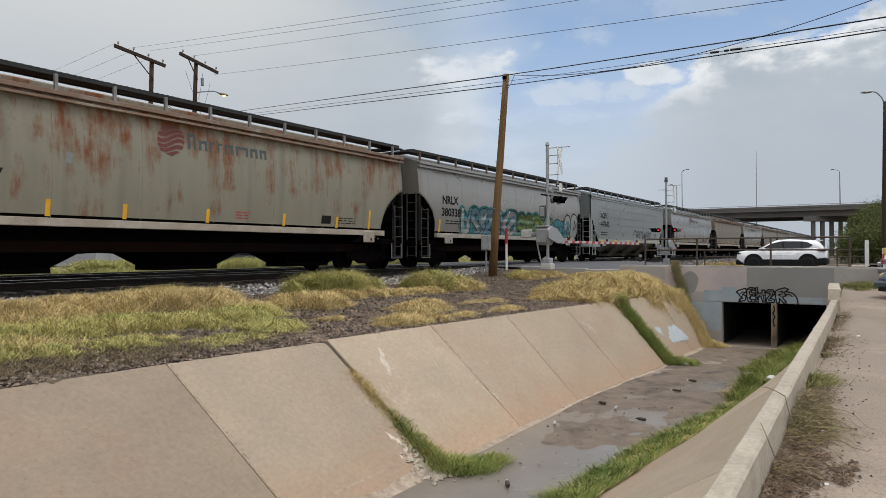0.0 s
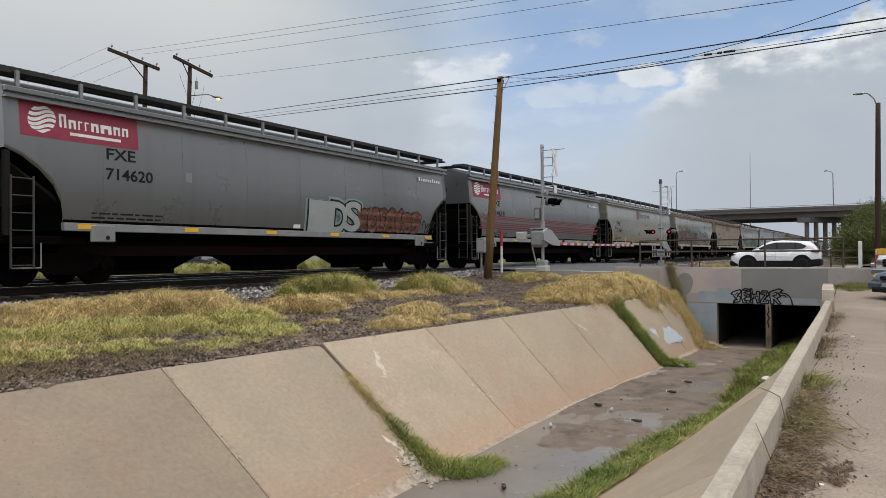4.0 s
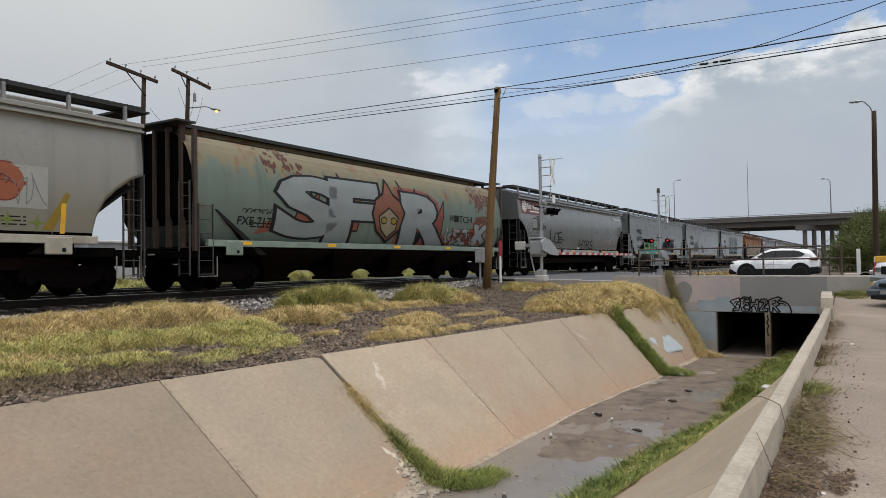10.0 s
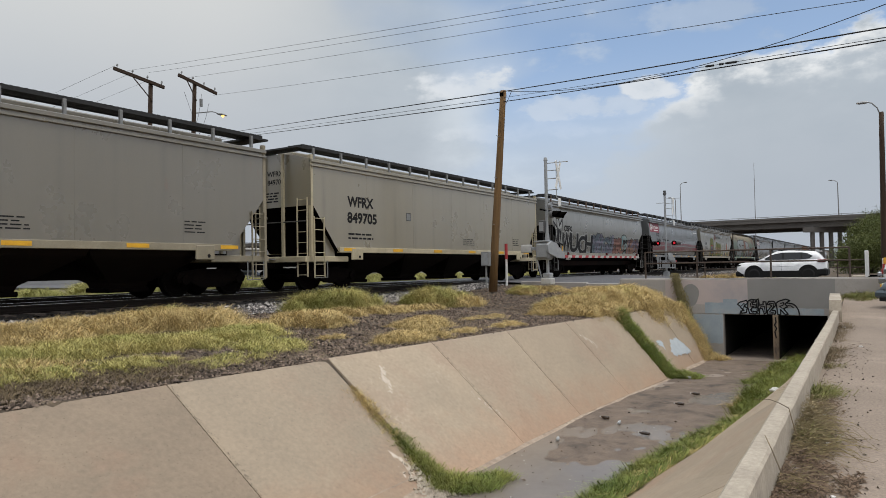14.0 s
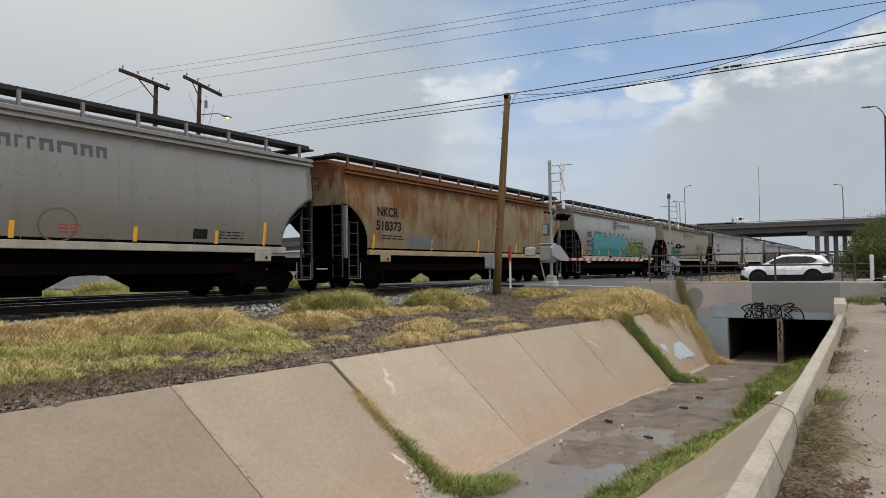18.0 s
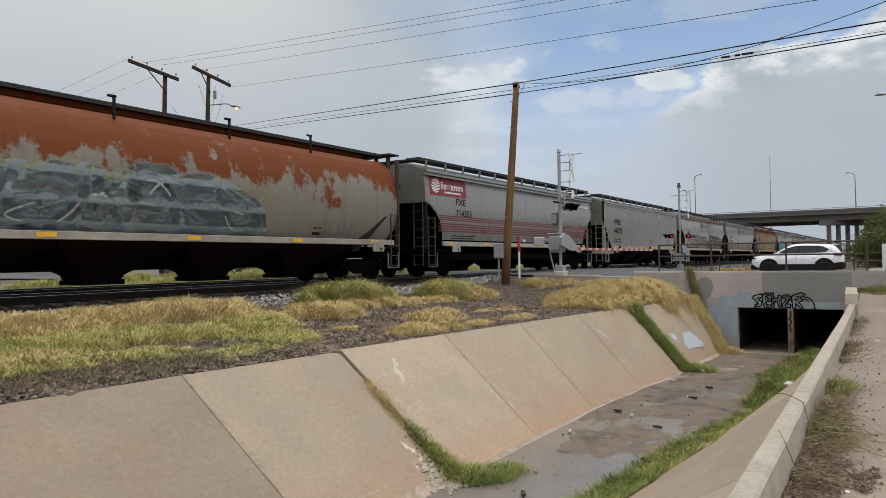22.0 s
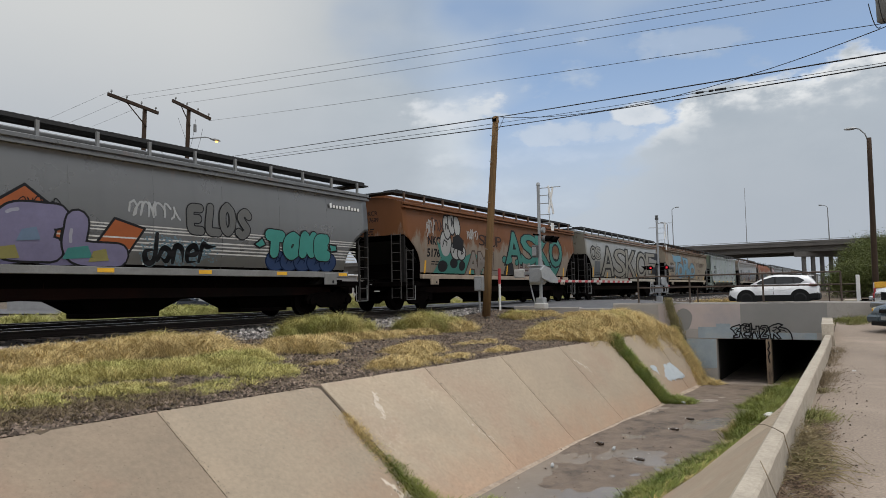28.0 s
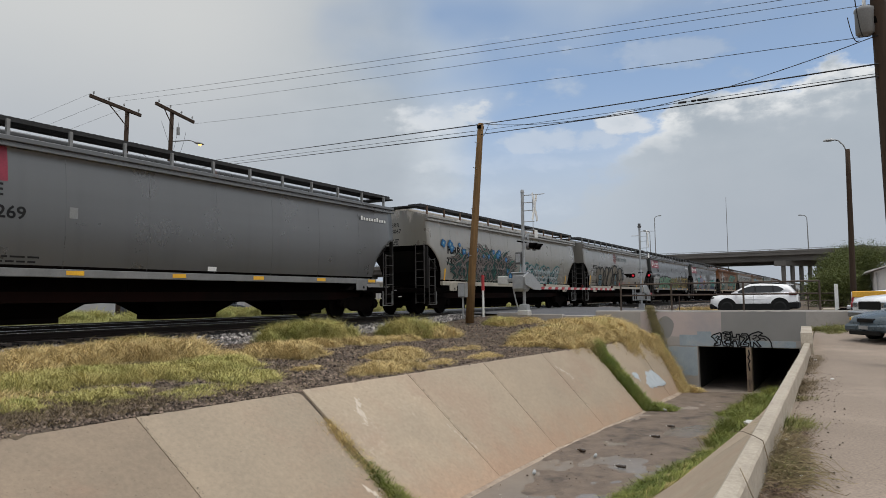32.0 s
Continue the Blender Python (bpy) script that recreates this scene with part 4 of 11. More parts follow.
def text_mesh(body, size, bold=0.0, spacing=1.0):
    cu = bpy.data.curves.new("letters", "FONT")
    cu.body, cu.size, cu.offset, cu.space_character = body, size, bold, spacing
    cu.align_x, cu.align_y, cu.resolution_u = "LEFT", "BOTTOM_BASELINE", 3
    ob = bpy.data.objects.new("letters", cu)
    me = bpy.data.meshes.new_from_object(ob)
    bpy.data.objects.remove(ob)
    bpy.data.curves.remove(cu)
    me.materials.clear()
    return me


ROUND_CUTS = [1.25 + 0.2 * i for i in range(1, 15)]


def sliced(me, kind, z0=0.0):
    """On a round flank a flat drawing is cut into level strips, so that it can follow the curve."""
    if kind != "flat":
        bm = bmesh.new()
        bm.from_mesh(me)
        for z in ROUND_CUTS:
            bmesh.ops.bisect_plane(bm, geom=bm.verts[:] + bm.edges[:] + bm.faces[:], plane_co=(0, z - z0, 0), plane_no=(0, 1, 0))
        bm.to_mesh(me)
        bm.free()
    return me


def on_flank(me, kind, x, z, lift, sx=1.0, sz=1.0, turn=0.0, shear=0.0):
    """Lays a flat drawing (in its own x, y) on the near flank of a wagon."""
    c, s = math.cos(turn), math.sin(turn)
    for v in me.vertices:
        a, b = v.co.x * sx + v.co.y * sz * shear, v.co.y * sz
        v.co = (x + a * c - b * s, z + a * s + b * c, 0)
    sliced(me, kind)
    for v in me.vertices:
        v.co = (v.co.x, -side_y(kind, v.co.y) - lift, v.co.y)
    return me


def letters(car, kind, text, x, z, h, mat, bold=0.006, name="lettering"):
    me = text_mesh(text, h * 1.37, h * (0.052 if bold > 0.018 else 0.028))
    xs = [v.co.x for v in me.vertices]
    wide = sum({"W": 0.944, "M": 0.833, "I": 0.278, " ": 0.278, "1": 0.5, "F": 0.61}.get(ch, 0.556 if ch.isdigit() else 0.69) for ch in text) * h / 0.72
    me = on_flank(me, kind, x, z, 0.004, wide / (max(xs) - min(xs)))
    return part(name, me, mat, car)


def rect_on(car, kind, x0, x1, z0, z1, mat, name, lift=0.004, bm=None):
    bm = bm or bmesh.new()
    k = 1 if kind == "flat" else max(1, int((z1 - z0) / 0.15))
    cols = [[bm.verts.new((x, -side_y(kind, z) - lift, z)) for z in [z0 + (z1 - z0) * i / k for i in range(k + 1)]] for x in (x0, x1)]
    for i in range(k):
        bm.faces.new((cols[0][i], cols[1][i], cols[1][i + 1], cols[0][i + 1]))
    return part(name, bm, mat, car)


def bars(car, kind, x, z, w, rows, mat, h=0.05, gap=0.09, seed=1):
    """Small stencilled lines that cannot be read: plain bars."""
    rng = random.Random(seed)
    bm = bmesh.new()
    for r in range(rows):
        a = x
        end = x + w * rng.uniform(0.75, 1.0)
        while a < end:
            b = min(end, a + rng.uniform(0.12, 0.34))
            zz = z - r * gap
            vs = [bm.verts.new((p, -side_y(kind, q) - 0.004, q)) for p, q in ((a, zz), (b, zz), (b, zz + h), (a, zz + h))]
            bm.faces.new(vs)
            a = b + 0.05
    return part("stencil", bm, mat, car)


INK = {}


def ink(rgb, rough=0.55):
    key = tuple(round(c, 3) for c in rgb)
    if key not in INK:
        INK[key] = surf("spray_paint", tuple(c * (0.66 if max(rgb) - min(rgb) > 0.06 else 0.78) for c in rgb), tuple(c * (0.55 if max(rgb) - min(rgb) > 0.06 else 0.68) for c in rgb), 1.6, rough, 0.0, fine=12, spec=0.35 if max(rgb) > 0.08 else 0.12, grain=0.07)
    return INK[key]


def capsule(vs, fs, p, q, r0, r1, depth):
    d = (q - p)
    L = max(d.length, 1e-4)
    d = d / L
    n = Vector((-d.y, d.x))
    pts = []
    for i in range(7):
        a = math.pi / 2 + math.pi * i / 6
        pts.append(p + (n * math.sin(a) + d * math.cos(a)) * r0)
    for i in range(7):
        a = -math.pi / 2 + math.pi * i / 6
        pts.append(q + (n * math.sin(a) + d * math.cos(a)) * r1)
    o = len(vs)
    vs.extend((a.x, a.y, depth) for a in pts)
    fs.append(tuple(range(o, o + len(pts))))


def strokes_mesh(lines, width, depth0, step=0.00012):
    """Thick rounded strokes; every stroke lies a hair above the last. lines: lists of 2D points, with a width factor each."""
    vs, fs = [], []
    d = depth0
    for pts, w in lines:
        for a, b in zip(pts, pts[1:]):
            capsule(vs, fs, Vector(a), Vector(b), width * w, width * w, d)
            d += step
    me = bpy.data.meshes.new("strokes")
    me.from_pydata(vs, [], fs)
    return me


def lay(me, kind, x, z):
    sliced(me, kind, z)
    for v in me.vertices:
        px, pz, lift = x + v.co.x, z + v.co.y, v.co.z
        v.co = (px, -side_y(kind, pz) - lift, pz)
    return me


def spline(pts, steps=5):
    """A smooth curve through a few points."""
    P = [Vector(p) for p in pts]
    P = [P[0] * 2 - P[1]] + P + [P[-1] * 2 - P[-2]]
    out = []
    for p0, p1, p2, p3 in zip(P, P[1:], P[2:], P[3:]):
        for k in range(steps):
            t = k / steps
            out.append(0.5 * (2 * p1 + (p2 - p0) * t + (2 * p0 - 5 * p1 + 4 * p2 - p3) * t * t + (3 * p1 - p0 - 3 * p2 + p3) * t ** 3))
    return out + [P[-2]]


def taper_mesh(lines, width, depth0, step=0.00004):
    """Brush strokes that swell in the middle and run out to points; each lies a hair above the last."""
    vs, fs = [], []
    d = depth0
    for pts, w, sharp in lines:
        n = len(pts) - 1
        rad = [width * w * (0.35 + 0.65 * math.sin(math.pi * (0.12 + 0.76 * i / n)) ** 0.7) * (1 if not sharp or i < n * 0.7 else (n - i) / (n * 0.3) * 0.9 + 0.1) for i in range(n + 1)]
        for i in range(n):
            capsule(vs, fs, pts[i], pts[i + 1], rad[i], rad[i + 1], d)
        d += step
    me = bpy.data.meshes.new("strokes")
    me.from_pydata(vs, [], fs)
    return me


HOOKS = (((0.95, 0.8), (0.5, 1.0), (0.08, 0.78), (0.5, 0.5), (0.92, 0.24), (0.5, 0.0), (0.05, 0.18)), ((0.1, 0.0), (0.12, 0.6), (0.4, 1.0), (0.85, 0.85), (0.7, 0.5), (0.25, 0.45)), ((0.15, 1.0), (0.05, 0.45), (0.35, 0.0), (0.8, 0.1), (1.0, 0.5)),
         ((0.3, 0.5), (0.7, 0.35), (1.05, -0.08)), ((0.05, 0.05), (0.3, 0.7), (0.55, 1.05), (0.75, 0.6), (0.95, 0.0)), ((0.9, 1.05), (0.45, 0.7), (0.2, 0.5), (0.6, 0.3), (1.05, 0.05)), ((0.0, 0.6), (0.4, 0.72), (0.8, 0.62), (1.1, 0.9)))


def piece(car, kind, x, z, w, h, fills, edge, seed, n=6, back=None, fat=0.185, rim=1.36):
    """An unreadable spray-painted piece: interlocked swelling hooks and arrows with dark outlines, shine and a halo."""
    rng = random.Random(seed)
    cell = w / n
    glyphs = []
    for i in range(n):
        lines = []
        lean, up = rng.uniform(-0.12, 0.3), h * rng.uniform(0.82, 1.0)
        for k in range(rng.choice((3, 4, 4))):
            t = rng.choice(HOOKS)
            mx, mz, ox, oz = rng.choice((1, 1, -1)), rng.choice((1, 1, -1)), rng.uniform(-0.18, 0.18), rng.uniform(-0.06, 0.06)
            pts = []
            for a, b in t:
                a, b = (a if mx > 0 else 1 - a) + ox + rng.uniform(-0.07, 0.07), (b if mz > 0 else 1 - b) + oz
                b = max(0.05, min(0.98, b))
                pts.append(((i + a * 1.12 - 0.06) * cell + lean * (b - 0.5) * h, b * up))
            lines.append((spline(pts), rng.uniform(0.75, 1.2), rng.random() < 0.6))
        glyphs.append(lines)
    wd = fat * min(h, cell * 1.5) * 0.62
    alll = [l for g in glyphs for l in g]
    if back is not None:
        part("graffiti", lay(taper_mesh([(p, 2.3 * f, False) for p, f, _ in alll], wd, 0.0030), kind, x, z), ink(back), car)
    order = list(enumerate(glyphs))
    for half, lift in ((0, 0.0060), (1, 0.0120)):
        sel = [l for i, g in order if i % 2 == half for l in g]
        if not sel:
            continue
        part("graffiti", lay(taper_mesh([(p, rim * f, q) for p, f, q in sel], wd, lift), kind, x, z), ink(edge), car)
        for ci, col in enumerate(fills):
            own = [l for i, g in order if i % 2 == half for j, l in enumerate(g) if (i // 2 + j) % len(fills) == ci]
            if own:
                part("graffiti", lay(taper_mesh([(p, 1.0 * f, q) for p, f, q in own], wd, lift + 0.0026 + 0.0004 * ci), kind, x, z), ink(col), car)
        shine = [(p[len(p) // 4: len(p) // 2], 0.16 * f, False) for p, f, _ in sel[::2]]
        part("graffiti", lay(taper_mesh(shine, wd, lift + 0.0052), kind, x, z), ink(tuple(min(0.5, c * 1.5 + 0.06) for c in fills[0])), car)


SKELETON = {
    "S": [((0.9, 0.85), (0.5, 1.0), (0.1, 0.8), (0.45, 0.52), (0.9, 0.25), (0.5, 0.0), (0.05, 0.12))],
    "O": [((0.5, 1.0), (0.08, 0.75), (0.08, 0.25), (0.5, 0.0), (0.92, 0.25), (0.92, 0.75), (0.5, 1.0))],
    "B": [((0.05, 0.0), (0.05, 1.0)), ((0.05, 1.0), (0.75, 0.92), (0.7, 0.58), (0.1, 0.52)), ((0.1, 0.52), (0.9, 0.42), (0.85, 0.06), (0.05, 0.0))],
    "E": [((0.9, 1.0), (0.15, 0.95), (0.05, 0.5), (0.15, 0.05), (0.95, 0.0)), ((0.05, 0.5), (0.7, 0.52))],
    "I": [((0.45, 1.0), (0.4, 0.0))],
    "D": [((0.05, 0.0), (0.05, 1.0)), ((0.05, 1.0), (0.7, 0.9), (0.95, 0.5), (0.7, 0.1), (0.05, 0.0))],
    "R": [((0.05, 0.0), (0.05, 1.0)), ((0.05, 1.0), (0.85, 0.9), (0.8, 0.55), (0.1, 0.48)), ((0.4, 0.48), (0.95, 0.0))],
    "L": [((0.1, 1.0), (0.08, 0.1), (0.95, 0.0))],
    "F": [((0.95, 1.0), (0.1, 0.95), (0.08, 0.0)), ((0.1, 0.52), (0.75, 0.52))],
    "T": [((0.0, 1.0), (1.0, 0.95)), ((0.5, 0.95), (0.5, 0.0))],
    "N": [((0.05, 0.0), (0.08, 1.0), (0.9, 0.05), (0.92, 1.0))],
}


def bubble(car, kind, text, x, z, w, h, fill, edge, seed, rim=0.035, fat=0.2, shine=None, lift=0.005):
    """Swollen letters that lean on one another: fat round strokes over a dark rim, with a few shines."""
    rng = random.Random(seed)
    adv = w / len(text)
    r = fat * min(adv, h)
    for li, ch in enumerate(text):
        dx, dz, sh, sc = rng.uniform(-0.05, 0.05) * adv, rng.uniform(-0.05, 0.05) * h, rng.uniform(-0.08, 0.12), rng.uniform(0.92, 1.08)
        col = fill[li % len(fill)] if isinstance(fill, list) else fill
        lines = []
        for sk in SKELETON[ch]:
            pts = [(li * adv + dx + r + a * (adv - 1.5 * r) * 1.02 + sh * b * h, r + dz + b * (h * sc - 2 * r)) for a, b in sk]
            lines.append((spline(pts) if len(pts) > 2 else [Vector(p) for p in pts], 1.0))
        up = lift + 0.004 * li
        part("graffiti", lay(strokes_mesh(lines, r + rim, up, 0.00001), kind, x, z), ink(edge), car)
        part("graffiti", lay(strokes_mesh(lines, r, up + 0.0018, 0.00001), kind, x, z), ink(col), car)
        if shine:
            p = lines[0][0]
            q = [v + Vector((-0.35 * r, 0.4 * r)) for v in p[len(p) // 5: len(p) // 5 + 3]]
            if len(q) > 1:
                part("graffiti", lay(strokes_mesh([(q, 1.0)], r * 0.14, up + 0.003, 0.00001), kind, x, z), ink(shine), car)


def tag_lines(car, kind, x, z, w, h, color, seed, n=5, wd=0.02):
    """A thin scrawled tag that cannot be read: a few joined loops and sweeps."""
    rng = random.Random(seed)
    lines = []
    adv = w / n
    i = 0
    while i < n:
        k = min(n - i, rng.choice((1, 2, 3)))
        pts = []
        for g in range(k):
            cx, lean = (i + g) * adv, rng.uniform(-0.1, 0.3)
            r, up, turns, ph = adv * rng.uniform(0.35, 0.6), h * rng.uniform(0.7, 1.0), rng.choice((0.6, 1.0, 1.4)), rng.uniform(0, 6.3)
            for j in range(9):
                u = j / 8
                zz = up * (0.5 - 0.5 * math.cos(u * math.tau * turns + ph * 0.3))
                pts.append((cx + adv * u + r * math.sin(u * math.tau * turns * 1.2 + ph) * 0.6 + lean * zz, zz))
        lines.append((pts, rng.uniform(0.85, 1.1)))
        i += k
    part("graffiti", lay(strokes_mesh(lines, wd, 0.005), kind, x, z), ink(color), car)


def word(car, kind, text, x, z, w, h, fill, edge, seed=1, edge_w=0.05, jitter=0.07, bold=0.03, shear=0.0, back=None):
    """A readable painted word: fat letters over their own dark outline."""
    rng = random.Random(seed)
    adv = w / len(text)
    for li, ch in enumerate(text):
        sets = ([(back, edge_w * 2.2, 0.0035)] if back else []) + ([(edge, edge_w, 0.006 + 0.0008 * li)] if edge else []) + [(fill, 0.0, 0.0125 + 0.0008 * li)]
        dx, dz, tr = rng.uniform(-1, 1) * jitter * adv, rng.uniform(-1, 1) * jitter * h, rng.uniform(-1, 1) * jitter * 0.8
        for col, extra, lift in sets:
            me = text_mesh(ch, 1.0, 0.0)
            xs = [v.co.x for v in me.vertices]
            ys = [v.co.y for v in me.vertices]
            gw, gh = max(xs) - min(xs), max(ys) - min(ys)
            bpy.data.meshes.remove(me)
            sx, sz = adv * 1.0 / gw, h / gh
            me = text_mesh(ch, 1.0, bold + extra / max(sx, sz) * 1.15)
            for v in me.vertices:
                v.co.x -= min(xs)
                v.co.y -= min(ys)
            on_flank(me, kind, x + li * adv + dx, z + dz, lift, sx, sz, tr, shear)
            part("graffiti", me, ink(col), car)


def disc(vs, fs, cx, cz, rx, rz, d, n=24):
    o = len(vs)
    vs += [(cx + rx * math.cos(i * math.tau / n), cz + rz * math.sin(i * math.tau / n), d) for i in range(n)]
    fs.append(tuple(range(o, o + n)))


def outline_blobs(car, kind, blobs, fill, edge, x, z, wd=0.03, lift=0.004):
    """Round bubble shapes with a painted outline, each lapping over the last: (cx, cz, rx, rz)."""
    ev, ef, fv, ff = [], [], [], []
    d, ring, inner = lift, [], []
    for cx, cz, rx, rz in blobs:
        disc(ev, ef, cx, cz, rx + wd, rz + wd, d)
        disc(fv, ff, cx, cz, rx - wd * 0.4, rz - wd * 0.4, d + 0.0012)
        d += 0.0026
        pts = [(cx + rx * math.cos(i * math.tau / 24), cz + rz * math.sin(i * math.tau / 24)) for i in range(25)]
        ring.append((pts, 1.0))
        if rx > 0.27 and rz > 0.27:
            k = math.sin(cx * 7.1) * 0.5
            inner.append(([(cx + rx * (k * 0.6 - 0.35), cz - rz * 0.25), (cx + rx * (k * 0.5 - 0.1), cz + rz * (0.35 + 0.2 * k)), (cx + rx * (0.3 + k * 0.3), cz + rz * 0.1), (cx + rx * 0.1, cz - rz * 0.15)], 0.6))
    if fill is None:
        part("graffiti", lay(strokes_mesh(ring, wd, lift + 0.002), kind, x, z), ink(edge), car)
        return
    if inner and edge != fill:
        part("graffiti", lay(strokes_mesh(inner, wd, d + 0.002, 0.00002), kind, x, z), ink(edge), car)
    for vs, fs, col in ((ev, ef, edge), (fv, ff, fill)):
        me = bpy.data.meshes.new("blobs")
        me.from_pydata(vs, [], fs)
        part("graffiti", lay(me, kind, x, z), ink(col), car)


def emblem(car, kind, x, z, h, disc, text_col, panel=None, strip=None, width=2.8):
    """The operator's mark as plain shapes: a swept, striped disc and a row of plain bars. x, z: lower left of the disc; h: its height."""
    r = h / 2
    bm = bmesh.new()
    cx, cz = x + r, z + r
    n = 10
    for i in range(6):
        a, b = -r + 2 * r * i / 6, -r + 2 * r * (i + 0.70) / 6
        lo, hi = [], []
        for j in range(n + 1):
            u = -1 + 2 * j / n
            bend = 0.13 * h * math.sin(u * 2.4) * (1 - abs(a + r * 0.16) / r * 0.5)
            for row, q in ((lo, a), (hi, b)):
                half = math.sqrt(max(0.0004, r * r - q * q))
                row.append((cx + u * half, cz + q + bend * (half / r)))
        vl = [bm.verts.new((p, -side_y(kind, q) - 0.008, q)) for p, q in lo]
        vh = [bm.verts.new((p, -side_y(kind, q) - 0.008, q)) for p, q in hi]
        for j in range(n):
            bm.faces.new((vl[j], vl[j + 1], vh[j + 1], vh[j]))
    part("emblem", bm, disc, car)
    bm = bmesh.new()
    a = x + h * 1.12
    base, cap = z + h * 0.30, h * 0.5
    shapes = ((0.34, 1.0, 0), (0.36, 0.66, 0), (0.22, 0.66, 0), (0.22, 0.66, 0), (0.38, 0.66, 0), (0.58, 0.66, 0), (0.36, 0.66, 0), (0.34, 0.66, 0))
    k = width / (sum(q[0] for q in shapes) + 0.11 * len(shapes))

    def slab(p0, p1, q0, q1):
        bm.faces.new([bm.verts.new((p, -side_y(kind, q) - 0.008, q)) for p, q in ((p0, q0), (p1, q0), (p1, q1), (p0, q1))])

    for w, t, _ in shapes:
        w, t = w * k, t * cap
        st = min(0.085, w * 0.34)
        slab(a, a + st, base, base + t)
        if w > 0.28 * k:
            slab(a + w - st, a + w, base, base + t)
        slab(a + st, a + (w - st if w > 0.28 * k else w), base + t - st, base + t)
        a += w + 0.11 * k
    part("emblem_bar", bm, text_col, car)
    if strip:
        rect_on(car, kind, x + h * 1.5, x + h * 1.12 + width * 0.85, z + h * 0.05, z + h * 0.16, strip, "emblem_bar", 0.008)


def shape_on(car, kind, pts, fill, edge, x, z, wd=0.04, lift=0.005):
    """One painted closed shape with an outline; pts in metres from (x, z)."""
    if fill is not None:
        bm = bmesh.new()
        f = bm.faces.new([bm.verts.new((p[0], p[1], lift)) for p in pts])
        f.normal_update()
        bmesh.ops.triangulate(bm, faces=[f])
        me = bpy.data.meshes.new("shape")
        bm.to_mesh(me)
        bm.free()
        part("graffiti", lay(me, kind, x, z), ink(fill), car)
    if edge is not None:
        part("graffiti", lay(strokes_mesh([(list(pts) + [pts[0]], 1.0)], wd, lift + 0.0015, 0.00003), kind, x, z), ink(edge), car)


def dome(x0, x1, z0, z1, n=14):
    """Outline of a hood: upright sides and a round top."""
    cx, r, zs = (x0 + x1) / 2, (x1 - x0) / 2, z1 - (x1 - x0) / 2 * 0.9
    return [(x0, z0), (x1, z0)] + [(cx + r * math.cos(math.pi * i / n), zs + (z1 - zs) * math.sin(math.pi * i / n)) for i in range(n + 1)]


def swirl(car, kind, x, z, w, h, cols, edge, seed, n=40, wd=0.09):
    """Flowing ribbons of paint that lick upwards like flames and run out to points."""
    rng = random.Random(seed)
    lifts = [[] for _ in cols]
    for i in range(n):
        u = rng.random()
        px, pz, s = u * w, rng.uniform(0.0, 0.25) * h, rng.choice((-1, 1))
        top = h * (0.55 + 0.45 * math.sin(math.pi * min(1, max(0, u * 0.9 + 0.05)))) * rng.uniform(0.45, 1.0)
        pts = [(px, pz), (px + s * 0.22 * rng.random(), pz + top * 0.25), (px - s * 0.28 * rng.random(), pz + top * 0.5), (px + s * rng.uniform(0.1, 0.5), min(h, pz + top * 0.8)), (px + s * rng.uniform(0.2, 0.9), min(h, pz + top * rng.uniform(0.75, 1.0)))]
        lifts[i % len(cols)].append((spline(pts, 6), rng.uniform(0.45, 1.15), True))
    for i, (g, c) in enumerate(zip(lifts, cols)):
        part("graffiti", lay(taper_mesh([(p, f * 1.35, q) for p, f, q in g], wd, 0.004 + 0.003 * i, 0.00001), kind, x, z), ink(edge), car)
        part("graffiti", lay(taper_mesh(g, wd * 0.86, 0.0055 + 0.003 * i, 0.00001), kind, x, z), ink(c), car)


def haze_cloud(car, kind, x, z, w, h, color, seed, n=60):
    """Thin spray mist: many small dots that thin out towards the rim."""
    rng = random.Random(seed)
    vs, fs = [], []
    for i in range(n * 9):
        px, pz, r = rng.gauss(w / 2, w * 0.27), rng.gauss(h / 2, h * 0.26), rng.uniform(0.008, 0.032)
        if 0 < px < w and 0 < pz < h:
            disc(vs, fs, px, pz, r * 1.3, r, 0.003 + i * 0.000001, 6)
    me = bpy.data.meshes.new("mist")
    me.from_pydata(vs, [], fs)
    part("graffiti", lay(me, kind, x, z), ink(color), car)


BOGIE = bogie_parts()


